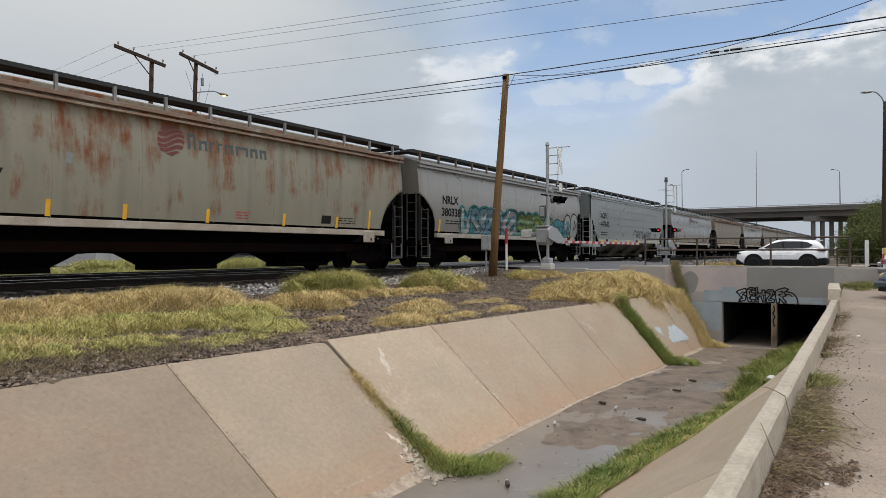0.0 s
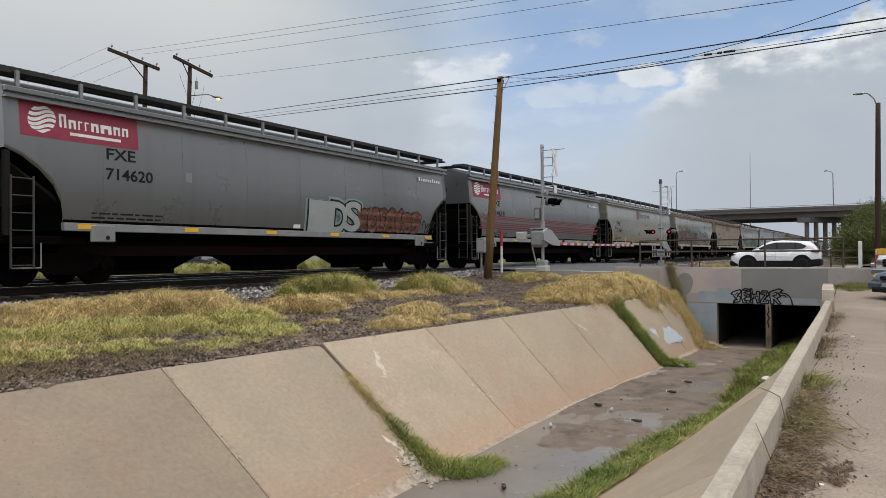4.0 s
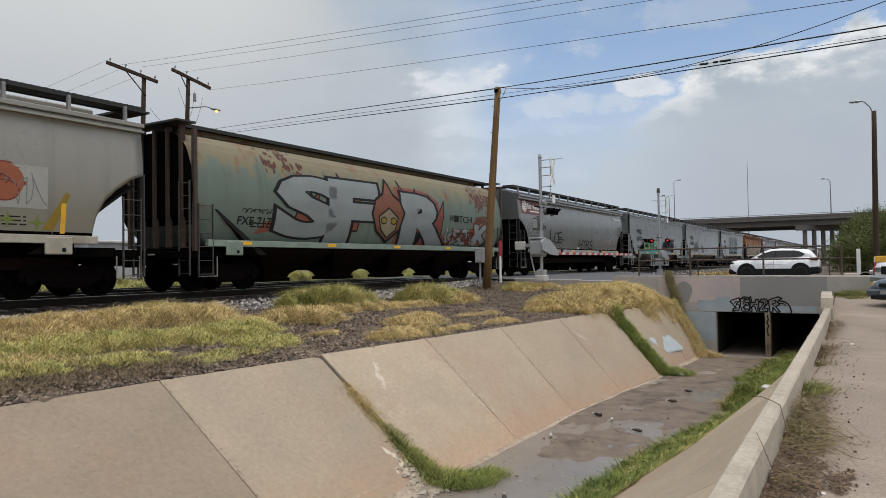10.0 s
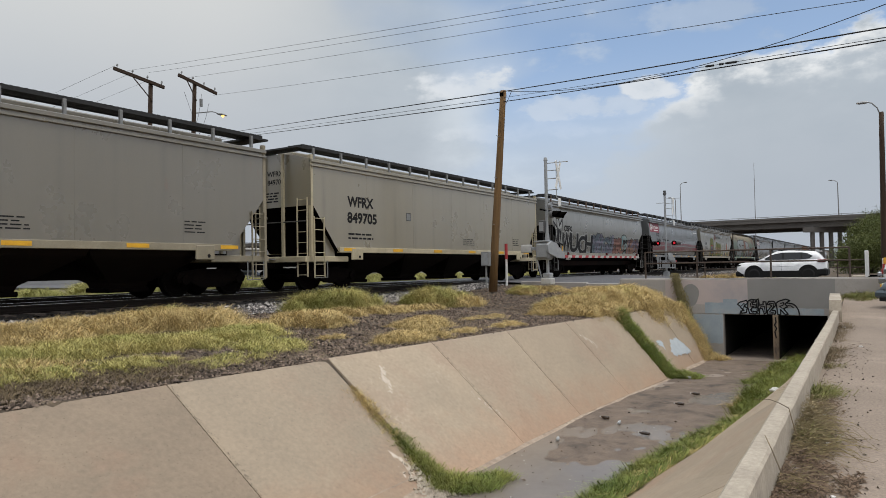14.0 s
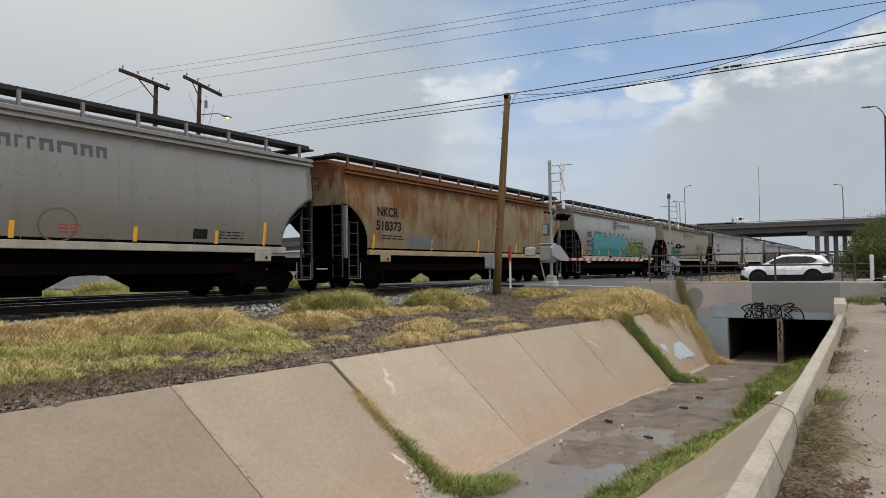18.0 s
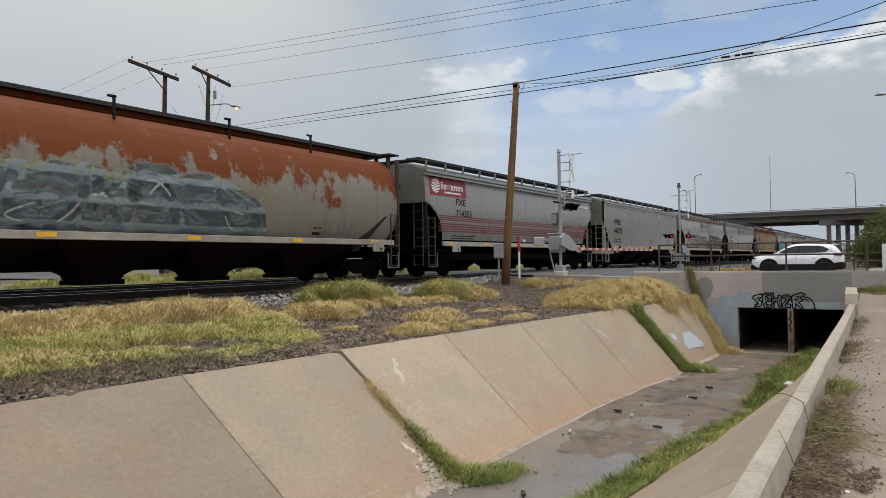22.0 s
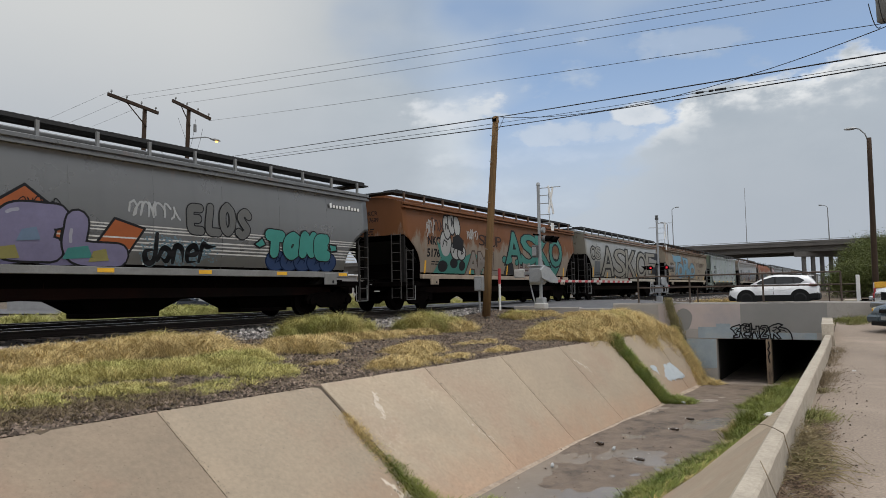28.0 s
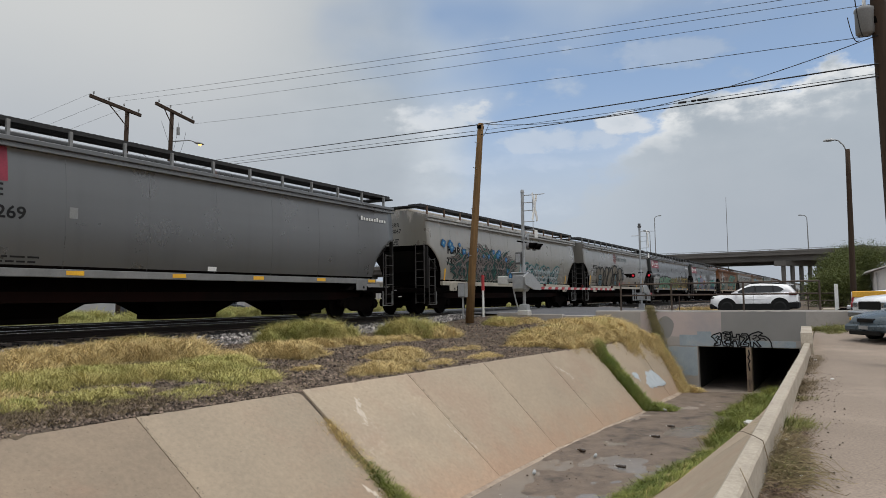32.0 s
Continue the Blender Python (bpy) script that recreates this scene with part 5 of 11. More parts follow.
def hopper_car(kind, length, paint, label, black_ends=True, sill=None, bays=3, chord=None, posts=None, end_mark=None, end_ink=None, bay_mat=None):
    """One covered hopper wagon in its own space: x along it, z from the rail top; the near flank faces -y."""
    h = length / 2
    car = thing("hopper_car", None, None, label, "freight car", group="covered hopper cars of one train")
    sill = sill or M["white"]
    P = lambda name, me, mat, lab="", parent=car: part(name, me, mat, parent, lab)

    def obmat(name, key, make, mat, loc=None, rot=None, parent=car, flip=False):
        me = cached(key, lambda: mesh_of(make(), name))
        if not me.materials:
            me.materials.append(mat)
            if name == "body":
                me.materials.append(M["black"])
        ob = new(name, me)
        ob.parent = parent
        if me.materials[0] != mat:
            ob.material_slots[0].link = "OBJECT"
            ob.material_slots[0].material = mat
        if loc:
            ob.location = loc
        if rot:
            ob.rotation_euler = rot
        return ob

    L2 = round(length, 1)
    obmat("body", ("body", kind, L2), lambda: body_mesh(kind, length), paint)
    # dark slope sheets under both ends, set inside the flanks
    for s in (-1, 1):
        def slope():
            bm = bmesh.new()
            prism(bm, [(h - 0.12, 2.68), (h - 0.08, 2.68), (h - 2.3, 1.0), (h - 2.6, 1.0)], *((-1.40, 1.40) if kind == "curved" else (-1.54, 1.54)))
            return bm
        # ends without black paint: the shade under them is put in as black
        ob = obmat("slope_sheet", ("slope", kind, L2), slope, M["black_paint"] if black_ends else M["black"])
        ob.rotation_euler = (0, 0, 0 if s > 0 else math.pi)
    if kind != "round":
        k = int(length / (2.0 if kind == "curved" else 2.5))
        for i in range(1, k):
            x = -h + length * i / k
            if abs(x) < h - 1.35:
                def seam():
                    zs = [1.42 + 2.5 * i / 10 for i in range(11)]
                    return loft(bmesh.new(), [[(-0.007, 0.03 - side_y(kind, z), z), (-0.007, -0.003 - side_y(kind, z), z), (0.007, -0.003 - side_y(kind, z), z), (0.007, 0.03 - side_y(kind, z), z)] for z in zs])
                obmat("weld_seam", ("seam", kind), seam, paint, (x, 0, 0))
    else:
        for s in (-1, 1):
            for yy in (-1.1, -0.55, 0.0, 0.55, 1.1):
                obmat("end_rib", ("rib",), lambda: bx(-0.07, 0.07, -0.05, 0.05, 1.2, 4.45), M["rusty_post"], (s * h, yy, 0))
    # top chord and side sill
    if kind != "round":
        c = chord or paint
        for z0, z1 in ((3.93, 3.99), (4.06, 4.16)):
            obmat("top_chord", ("chord", L2, z0), lambda: bx(-h, h, -1.64, -1.50, z0, z1, bevel=0.008), c)
    cutx = {"flat": 1.3, "curved": 1.2, "round": 0.4}[kind]
    obmat("side_sill", ("sill", kind, L2), lambda: bx(-h + cutx, h - cutx, -1.64, -1.5, 1.22, 1.40, bevel=0.01), sill)
    obmat("side_sill", ("sill2", kind, L2), lambda: bx(-h + cutx, h - cutx, 1.5, 1.64, 1.22, 1.40), sill)
    # roof walks
    for y in (-1.05, 1.05) if kind != "round" else (-0.32, 0.32):
        obmat("running_board", ("board", L2), lambda: grating(-h - 0.12, h + 0.12), M["board"], (0, y, 0))
    for x in (-h - 0.05, h + 0.05):
        obmat("end_walk", ("endwalk",), lambda: bx(-0.3, 0.3, -1.35, 1.35, 4.50, 4.55), M["board"], (x, 0, 0))
    n = 13
    for i in range(n if kind != "round" else 0):
        x = -h + 0.35 + (length - 0.7) * i / (n - 1)
        obmat("walk_post", ("walkpost",), lambda: bx(-0.035, 0.035, -0.05, 0.02, 4.14, 4.56), posts or M["galv"], (x, -1.37, 0))
    obmat("hatch_trough", ("trough", L2), lambda: bx(-h + 0.5, h - 0.5, -0.35, 0.35, 4.40, 4.58, bevel=0.03), paint)
    # ends
    lad = sill if kind == "flat" else M["ladder"]
    for s in (-1, 1):
        rz = 0 if s > 0 else math.pi
        obmat("end_platform", ("plat", kind, L2), lambda: bx(h - cutx - 0.6, h + 0.18, -1.5, 1.5, 0.92, 1.10, bevel=0.015), M["black"] if kind != "flat" else sill, rot=(0, 0, rz))
        obmat("coupler", ("coup",), lambda: box(box(bmesh.new(), -0.2, 0.55, -0.09, 0.09, 0.72, 0.92, bevel=0.02), 0.5, 0.78, -0.16, 0.16, 0.68, 0.98, bevel=0.04), M["bogie"], (s * (h + 0.1), 0, 0), (0, 0, rz))
        if kind == "flat":
            for yy in (-0.5, 0.5, 1.48):
                obmat("end_post", ("epost",), lambda: bx(-0.04, 0.04, -0.045, 0.045, 1.1, 4.4), sill, (s * (h + 0.12), yy, 0))
            obmat("end_rail", ("erail",), lambda: rod(bmesh.new(), (0, -1.5, 2.2), (0, 1.5, 2.2), 0.022, n=6), M["ladder"], (s * (h + 0.14), 0, 0))
        obmat("corner_post", ("cpost", kind), lambda: bx(-0.05, 0.05, -0.06, 0.06, 1.1, 2.85 if kind == "curved" else 4.3), sill if kind == "flat" else (M["rusty_post"] if kind == "round" else (M["galv"] if not black_ends else M["black_paint"])), (s * (h - 0.05), -1.53, 0))
        obmat("ladder", ("ladder", 2.5), lambda: ladder_mesh(0.46, 0.42, 2.35, 6), lad, (s * (h - 0.33), -1.62, 0))
        obmat("ladder", ("ladder_end",), lambda: ladder_mesh(0.42, 0.45, 2.95, 8), lad, (s * (h + 0.08), -1.28, 0), (0, 0, math.pi / 2 * -s))
        obmat("grab_iron", ("grab",), lambda: rod(rod(rod(bmesh.new(), (-0.3, 0, 0.42), (0.3, 0, 0.42), 0.018, n=6), (-0.3, 0, 0.42), (-0.3, 0, 0.95), 0.018, n=6), (0.3, 0, 0.42), (0.3, 0, 0.95), 0.018, n=6), M["galv"], (s * (h - 0.42), -1.6, 0))
        obmat("brake_step", ("bstep",), lambda: bx(-0.15, 0.15, -0.5, 0.5, 1.0, 1.04), M["galv"], (s * (h + 0.2), 0.3, 0))
        if kind == "flat":
            obmat("bolster_web", ("web", L2), lambda: prism(bmesh.new(), [(h - 0.84, 1.1), (h - 0.84, 1.80), (h - 1.29, 1.26), (h - 1.29, 1.1)], -1.42, -1.38), paint, rot=(0, 0, rz) if s > 0 else (0, 0, 0)).scale = (s, 1, 1)
        # jacking pad below the sill, with its hole
        pad = obmat("jacking_pad", ("pad", kind), lambda: bx(-0.3, 0.3, -1.66, -1.6, 0.98, 1.36, bevel=0.02), sill, (s * (h - cutx - 0.9), 0, 0))
        obmat("pad_hole", ("padhole",), lambda: rod(bmesh.new(), (0.1, -1.667, 1.08), (0.1, -1.63, 1.08), 0.05, n=12), M["ink"], (s * (h - cutx - 0.9), 0, 0))
        # bogie
        bo = new("bogie", BOGIE[2])
        bo.parent = car
        bo.location = (s * (h - 1.55), 0, 0)
        for f in (0, math.pi):
            o = new("side_frame", BOGIE[0])
            o.parent, o.rotation_euler = bo, (0, 0, f)
            for wx in (-0.9, 0.9):
                w = new("wheel", BOGIE[1])
                w.parent, w.location, w.rotation_euler = bo, (wx, 0, 0.46), (0, 0, f)
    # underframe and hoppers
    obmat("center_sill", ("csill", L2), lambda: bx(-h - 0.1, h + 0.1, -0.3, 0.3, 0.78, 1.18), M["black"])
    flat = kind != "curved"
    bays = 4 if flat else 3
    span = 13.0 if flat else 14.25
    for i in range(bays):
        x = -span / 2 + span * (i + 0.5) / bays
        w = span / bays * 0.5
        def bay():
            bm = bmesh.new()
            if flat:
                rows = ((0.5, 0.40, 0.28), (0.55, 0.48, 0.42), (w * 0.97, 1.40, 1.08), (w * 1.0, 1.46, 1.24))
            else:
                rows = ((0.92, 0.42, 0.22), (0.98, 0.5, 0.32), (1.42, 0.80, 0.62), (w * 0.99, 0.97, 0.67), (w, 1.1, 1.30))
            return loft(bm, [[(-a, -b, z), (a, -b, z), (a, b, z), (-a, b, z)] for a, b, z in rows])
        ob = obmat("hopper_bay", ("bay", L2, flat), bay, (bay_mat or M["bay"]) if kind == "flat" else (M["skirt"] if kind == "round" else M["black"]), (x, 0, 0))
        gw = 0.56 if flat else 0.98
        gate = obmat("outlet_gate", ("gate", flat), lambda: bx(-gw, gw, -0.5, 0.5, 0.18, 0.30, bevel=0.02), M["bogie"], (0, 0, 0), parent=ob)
    # added sheets fill the shade between flank and hoppers with dark colour
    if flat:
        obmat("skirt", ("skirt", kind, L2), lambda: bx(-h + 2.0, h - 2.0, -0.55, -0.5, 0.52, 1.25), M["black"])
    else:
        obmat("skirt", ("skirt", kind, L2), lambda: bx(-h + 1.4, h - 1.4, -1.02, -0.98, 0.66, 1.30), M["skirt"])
    # end number, small
    if end_mark:
        for row, txt in enumerate(end_mark):
            me = text_mesh(txt, 0.24, 0.003)
            for v in me.vertices:
                v.co = (-h - 0.006, 0.3 - v.co.x, 3.72 - 0.27 * row + v.co.y)
            part("lettering", me, end_ink or M["ink"], car)
        bm = bmesh.new()
        rng = random.Random(7)
        for row in range(4):
            b = 0.85
            while b > -0.1:
                e = b - rng.uniform(0.1, 0.3)
                z = 3.15 - row * 0.09
                bm.faces.new([bm.verts.new(p) for p in ((-h - 0.005, b, z), (-h - 0.005, e, z), (-h - 0.005, e, z + 0.045), (-h - 0.005, b, z + 0.045))])
                b = e - 0.05
        part("stencil", bm, end_ink or M["ink"], car)
    return car


def reflectors(car, length, mat=None, n=6, w=0.42, upright=False, kind="flat"):
    h = length / 2
    for i in range(n):
        x = -h + 1.5 + (length - 3.2) * i / (n - 1)
        if upright:
            rect_on(car, kind, x, x + 0.12, 1.45, 1.95, mat or M["yellow"], "reflector", 0.006)
        else:
            part("reflector", cached(("refl", w), lambda: mesh_of(bx(0, w, -1.648, -1.641, 1.27, 1.37), "reflector", M["yellow"])), M["yellow"], car).location = (x, 0, 0)


# ---- wagons in train order: x of the rear corner at the start, kind, body colours, what is painted on them ----
SPEED, FLANK = 19.97, 15.0
INKC = dict(black=(0.02, 0.02, 0.022), white=(0.46, 0.46, 0.44), teal=(0.04, 0.27, 0.24), cyan=(0.08, 0.32, 0.37), blue=(0.05, 0.12, 0.30), sky=(0.22, 0.34, 0.42), navy=(0.02, 0.035, 0.06),
            red=(0.42, 0.05, 0.04), orange=(0.55, 0.16, 0.03), pink=(0.33, 0.20, 0.24), purple=(0.18, 0.11, 0.33), green=(0.12, 0.36, 0.08), lime=(0.24, 0.32, 0.07), gold=(0.36, 0.24, 0.03), grey=(0.30, 0.30, 0.29), brown=(0.20, 0.10, 0.06), mint=(0.17, 0.33, 0.25))
C = INKC
FXE_TAN, FXE_GREY, WFRX_GREY, WFRX_TAN = (0.47, 0.44, 0.345), (0.175, 0.184, 0.187), (0.30, 0.33, 0.335), (0.51, 0.465, 0.345)
WAGONS = []


def wagon(x_rear, kind, paint, label, length=17.1, **kw):
    car = hopper_car(kind, length, paint, label, **kw)
    WAGONS.append((car, x_rear + length / 2))
    return car, -length / 2


def fxe_tan(x, number, label, rust=0.12, art=None, logo=True, length=17.3, base=FXE_TAN):
    car, l = wagon(x, "curved", car_paint("tan_wagon_paint", base, rust), label, length, sill=surf("pale_sill", (0.40, 0.375, 0.32), (0.26, 0.235, 0.195), 2, 0.7, 0.1) if rust < 0.3 else surf("dirty_sill", (0.40, 0.36, 0.31), (0.27, 0.22, 0.17), 2, 0.7, 0.1), end_mark=("FXE", number) if number else None, chord=M["rusty_chord"] if rust > 0.08 else None)
    k = "curved"
    if number:
        letters(car, k, "FXE", l + 2.0, 2.57, 0.29, M["ink"], 0.016)
        letters(car, k, number, l + 2.0, 2.1, 0.29, M["ink"], 0.016)
    bars(car, k, l + 1.8, 1.72, 1.6, 2, M["ink"], 0.04, 0.1, 5)
    rect_on(car, k, l + 4.6, l + 4.78, 2.62, 2.85, M["galv"], "placard", 0.004)
    if logo:
        emblem(car, k, l + 6.9, 3.08, 0.8, M["logo_red"], ink((0.09, 0.11, 0.11)))
    for i, dx in enumerate((1.35, 4.2, 6.0, 8.4, 11.2, 13.6, 15.3)):
        rect_on(car, k, l + dx, l + dx + 0.11, 1.44, 1.80 if 0 < i < 6 else 2.1, M["yellow"], "reflector", 0.006)
    rect_on(car, k, l + 12.9, l + 13.35, 1.56, 1.82, M["ink"], "placard", 0.005)
    bars(car, k, l + 13.6, 1.75, 1.2, 3, M["ink"], 0.03, 0.08, 8)
    bars(car, k, l + 9.4, 1.75, 0.6, 3, M["red"], 0.03, 0.08, 9)
    if art:
        art(car, k, l)
    return car


STRIPE_ROWS = ((1.80, 0.05), (1.895, 0.05), (1.99, 0.05), (2.085, 0.05), (2.25, 0.042), (2.325, 0.042), (2.40, 0.042))


def fxe_grey(x, number, label, art=None, stripes=None, length=17.3, base=FXE_GREY, rust=0.05, panel=None):
    car, l = wagon(x, "curved", car_paint("grey_wagon_paint", base, rust, dirt=0.3), label, length, sill=surf("pale_grey_sill", tuple(c * 0.75 + 0.10 for c in base), tuple(c * 0.55 + 0.07 for c in base), 2, 0.7, 0.1), end_mark=("FXE", number))
    k = "curved"
    letters(car, k, "FXE", l + 2.2, 2.9, 0.27, M["ink"], 0.014)
    letters(car, k, number, l + 2.2, 2.44, 0.27, M["ink"], 0.014)
    rect_on(car, k, l + 0.32, l + 3.06, 3.2, 3.96, panel or M["crimson"], "sign_panel")
    emblem(car, k, l + 0.48, 3.3, 0.6, M["white"], M["white"], strip=M["white"], width=1.7)
    bm = bmesh.new()
    for i in range(10):
        a = length / 2 - 2.05 + i * 0.16
        bm.faces.new([bm.verts.new((p, -1.584, q)) for p, q in ((a, 3.52), (a + 0.10, 3.52), (a + 0.10, 3.62 + 0.05 * (i in (0, 6))), (a, 3.62 + 0.05 * (i in (0, 6))))])
    part("emblem_bar", bm, M["white"], car)
    rect_on(car, k, l + 4.4, l + 4.6, 2.55, 2.8, M["galv"], "placard")
    if stripes:
        for z, t in STRIPE_ROWS:
            rect_on(car, k, l + 0.95, length / 2 - 0.55, z, z + t, stripes, "stripe", 0.003)
    bars(car, k, l + 1.9, 1.62, 1.9, 2, M["ink"], 0.04, 0.1, 15)
    reflectors(car, length, n=6)
    rect_on(car, k, l + 8.4, l + 8.7, 1.48, 1.60, M["white"], "placard")
    if art:
        art(car, k, l)
    return car


def wfrx(x, number, label, base=WFRX_GREY, art=None, mark="WFRX", length=17.0, rust=0.05, patch=None):
    car, l = wagon(x, "flat", car_paint("wagon_paint", base, rust, dirt=0.25, patch=patch), label, length, sill=surf("painted_sill", tuple(c * 0.82 for c in base), tuple(c * 0.6 for c in base), 2, 0.65, 0.05), black_ends=False, end_mark=(mark, number), bay_mat=M["bay_grey"] if base[2] > base[0] else None)
    k = "flat"
    letters(car, k, mark, l + 1.8, 2.78, 0.35, M["ink"], 0.026)
    letters(car, k, number, l + 1.76, 2.24, 0.35, M["ink"], 0.026)
    bars(car, k, l + 1.8, 1.82, 1.5, 2, M["ink"], 0.06, 0.14, 25)
    rect_on(car, k, l + 5.2, l + 5.5, 2.45, 2.75, M["ink"], "placard")
    rect_on(car, k, l + 5.22, l + 5.48, 2.47, 2.73, M["galv"], "placard", 0.006)
    bars(car, k, l + 14.2, 1.95, 0.7, 4, M["ink"], 0.03, 0.09, 26)
    bars(car, k, l + 9.4, 1.85, 1.0, 4, M["ink"], 0.03, 0.08, 27)
    reflectors(car, length, n=6, w=0.6)
    if art:
        art(car, k, l)
    return car


# -- art on single wagons: what is painted on the flank, in metres from the rear corner l --
def art_bar(car, k, l):
    piece(car, k, l + 3.4, 1.46, 5.0, 1.1, [C["cyan"], C["sky"], C["white"]], C["navy"], 11, 7, C["teal"])
    piece(car, k, l + 8.6, 1.46, 4.4, 1.0, [C["mint"], C["lime"]], C["black"], 12, 5, C["teal"])
    piece(car, k, l + 12.8, 1.46, 2.6, 0.9, [C["cyan"]], C["black"], 13, 4)
    outline_blobs(car, k, [(16.2, 0.3, 0.6, 0.75), (15.2, 0.35, 0.5, 0.6)], (0.33, 0.34, 0.32), C["black"], l, 1.75, 0.06)


def art_soker(car, k, l):
    haze_cloud(car, k, l + 1.6, 2.1, 10.2, 1.2, (0.20, 0.40, 0.37), 20, 330)
    haze_cloud(car, k, l + 1.0, 1.45, 9.0, 1.4, (0.30, 0.22, 0.18), 24, 260)
    tan, rose, grey = (0.27, 0.20, 0.165), (0.24, 0.135, 0.105), (0.33, 0.31, 0.28)
    piece(car, k, l + 1.3, 1.42, 4.6, 1.5, [rose, grey, tan], (0.16, 0.105, 0.09), 21, 5, (0.28, 0.225, 0.19), 0.17)
    piece(car, k, l + 5.4, 1.42, 3.9, 1.2, [grey, tan, rose], (0.17, 0.12, 0.10), 22, 5, (0.27, 0.235, 0.205), 0.17)
    bubble(car, k, "SOBED", l + 9.0, 1.44, 5.7, 1.22, (0.22, 0.23, 0.225), C["black"], 4, 0.055, 0.155, (0.36, 0.36, 0.35))


def art_ids(car, k, l):
    word(car, k, "IDS", l + 9.3, 1.46, 2.3, 0.95, (0.40, 0.43, 0.42), C["black"], 31, 0.06, 0.06, 0.03, back=(0.30, 0.42, 0.42))
    piece(car, k, l + 11.6, 1.5, 3.7, 0.8, [(0.23, 0.09, 0.06), (0.30, 0.13, 0.09)], C["black"], 32, 7)
    tag_lines(car, k, l + 15.6, 1.5, 1.0, 0.5, C["black"], 33, 4, 0.02)


def art_eles(car, k, l):
    navy, sky, rim = (0.022, 0.036, 0.048), (0.25, 0.37, 0.41), (0.008, 0.012, 0.016)
    # dark ground behind the letters, with a pale keyline
    shape_on(car, k, [(0.05, 0.5), (0.35, 0.05), (6.1, 0.0), (6.5, 0.35), (6.35, 1.0), (5.2, 0.7), (3.6, 0.3), (1.2, 0.75)], navy, sky, l + 5.3, 1.42, 0.02)
    E1 = [(0.0, 2.25), (0.35, 1.78), (0.95, 1.62), (1.35, 2.1), (1.25, 1.45), (0.72, 1.36), (0.7, 1.12), (1.0, 1.12), (1.0, 0.86), (0.68, 0.82), (0.72, 0.45), (1.3, 0.42), (1.22, 0.12), (0.5, 0.05), (0.28, 0.5), (0.25, 1.5)]
    L1 = [(0.1, 1.75), (0.75, 2.05), (0.95, 2.3), (0.85, 0.62), (1.3, 0.55), (1.55, 0.85), (1.5, 0.2), (0.35, 0.12), (0.3, 1.5)]
    S1 = [(1.3, 2.2), (1.0, 1.72), (0.4, 1.6), (0.0, 2.0), (0.12, 1.1), (0.45, 0.85), (0.85, 0.78), (0.85, 0.5), (0.3, 0.48), (0.0, 0.3), (0.25, 0.08), (1.05, 0.05), (1.2, 0.45), (1.15, 0.98), (0.6, 1.15), (0.55, 1.35), (1.0, 1.4)]
    for x0, pts, sx in ((5.3, E1, 1.05), (6.75, L1, 0.9), (9.25, E1, 0.95), (10.5, S1, 0.98)):
        pts = [(px * sx, pz * 0.94) for px, pz in pts]
        shape_on(car, k, [(px + 0.09, pz - 0.11) for px, pz in pts], navy, rim, l + x0, 1.62, 0.05, 0.006)
        shape_on(car, k, pts, sky, rim, l + x0, 1.62, 0.028, 0.010)
    pale = (0.40, 0.385, 0.335)
    shape_on(car, k, [(0.0, 1.5), (0.25, 1.72), (0.9, 1.68), (1.25, 1.5), (1.28, 1.0), (1.1, 0.55), (0.85, 0.02), (0.45, 0.0), (0.5, 0.35), (0.1, 0.85)], pale, rim, l + 8.05, 1.52, 0.022, 0.014)
    lines = [([(0.1, 1.05), (0.5, 1.0), (0.6, 0.6)], 1.0), ([(0.55, 1.05), (1.2, 1.12)], 1.0), ([(0.62, 0.85), (0.9, 0.75)], 0.8), ([(0.1, 1.45), (0.5, 1.35), (1.15, 1.42)], 1.0)] + [([(0.6 + 0.04 * i, 0.5 - 0.07 * i), (0.68 + 0.04 * i, 0.47 - 0.07 * i)], 0.7) for i in range(6)]
    part("graffiti", lay(strokes_mesh(lines, 0.014, 0.019), k, l + 8.05, 1.52), ink(rim), car)
    tag_lines(car, k, l + 8.1, 3.25, 0.5, 0.42, rim, 35, 3, 0.011)
    tag_lines(car, k, l + 8.75, 3.3, 0.5, 0.24, rim, 36, 3, 0.011)


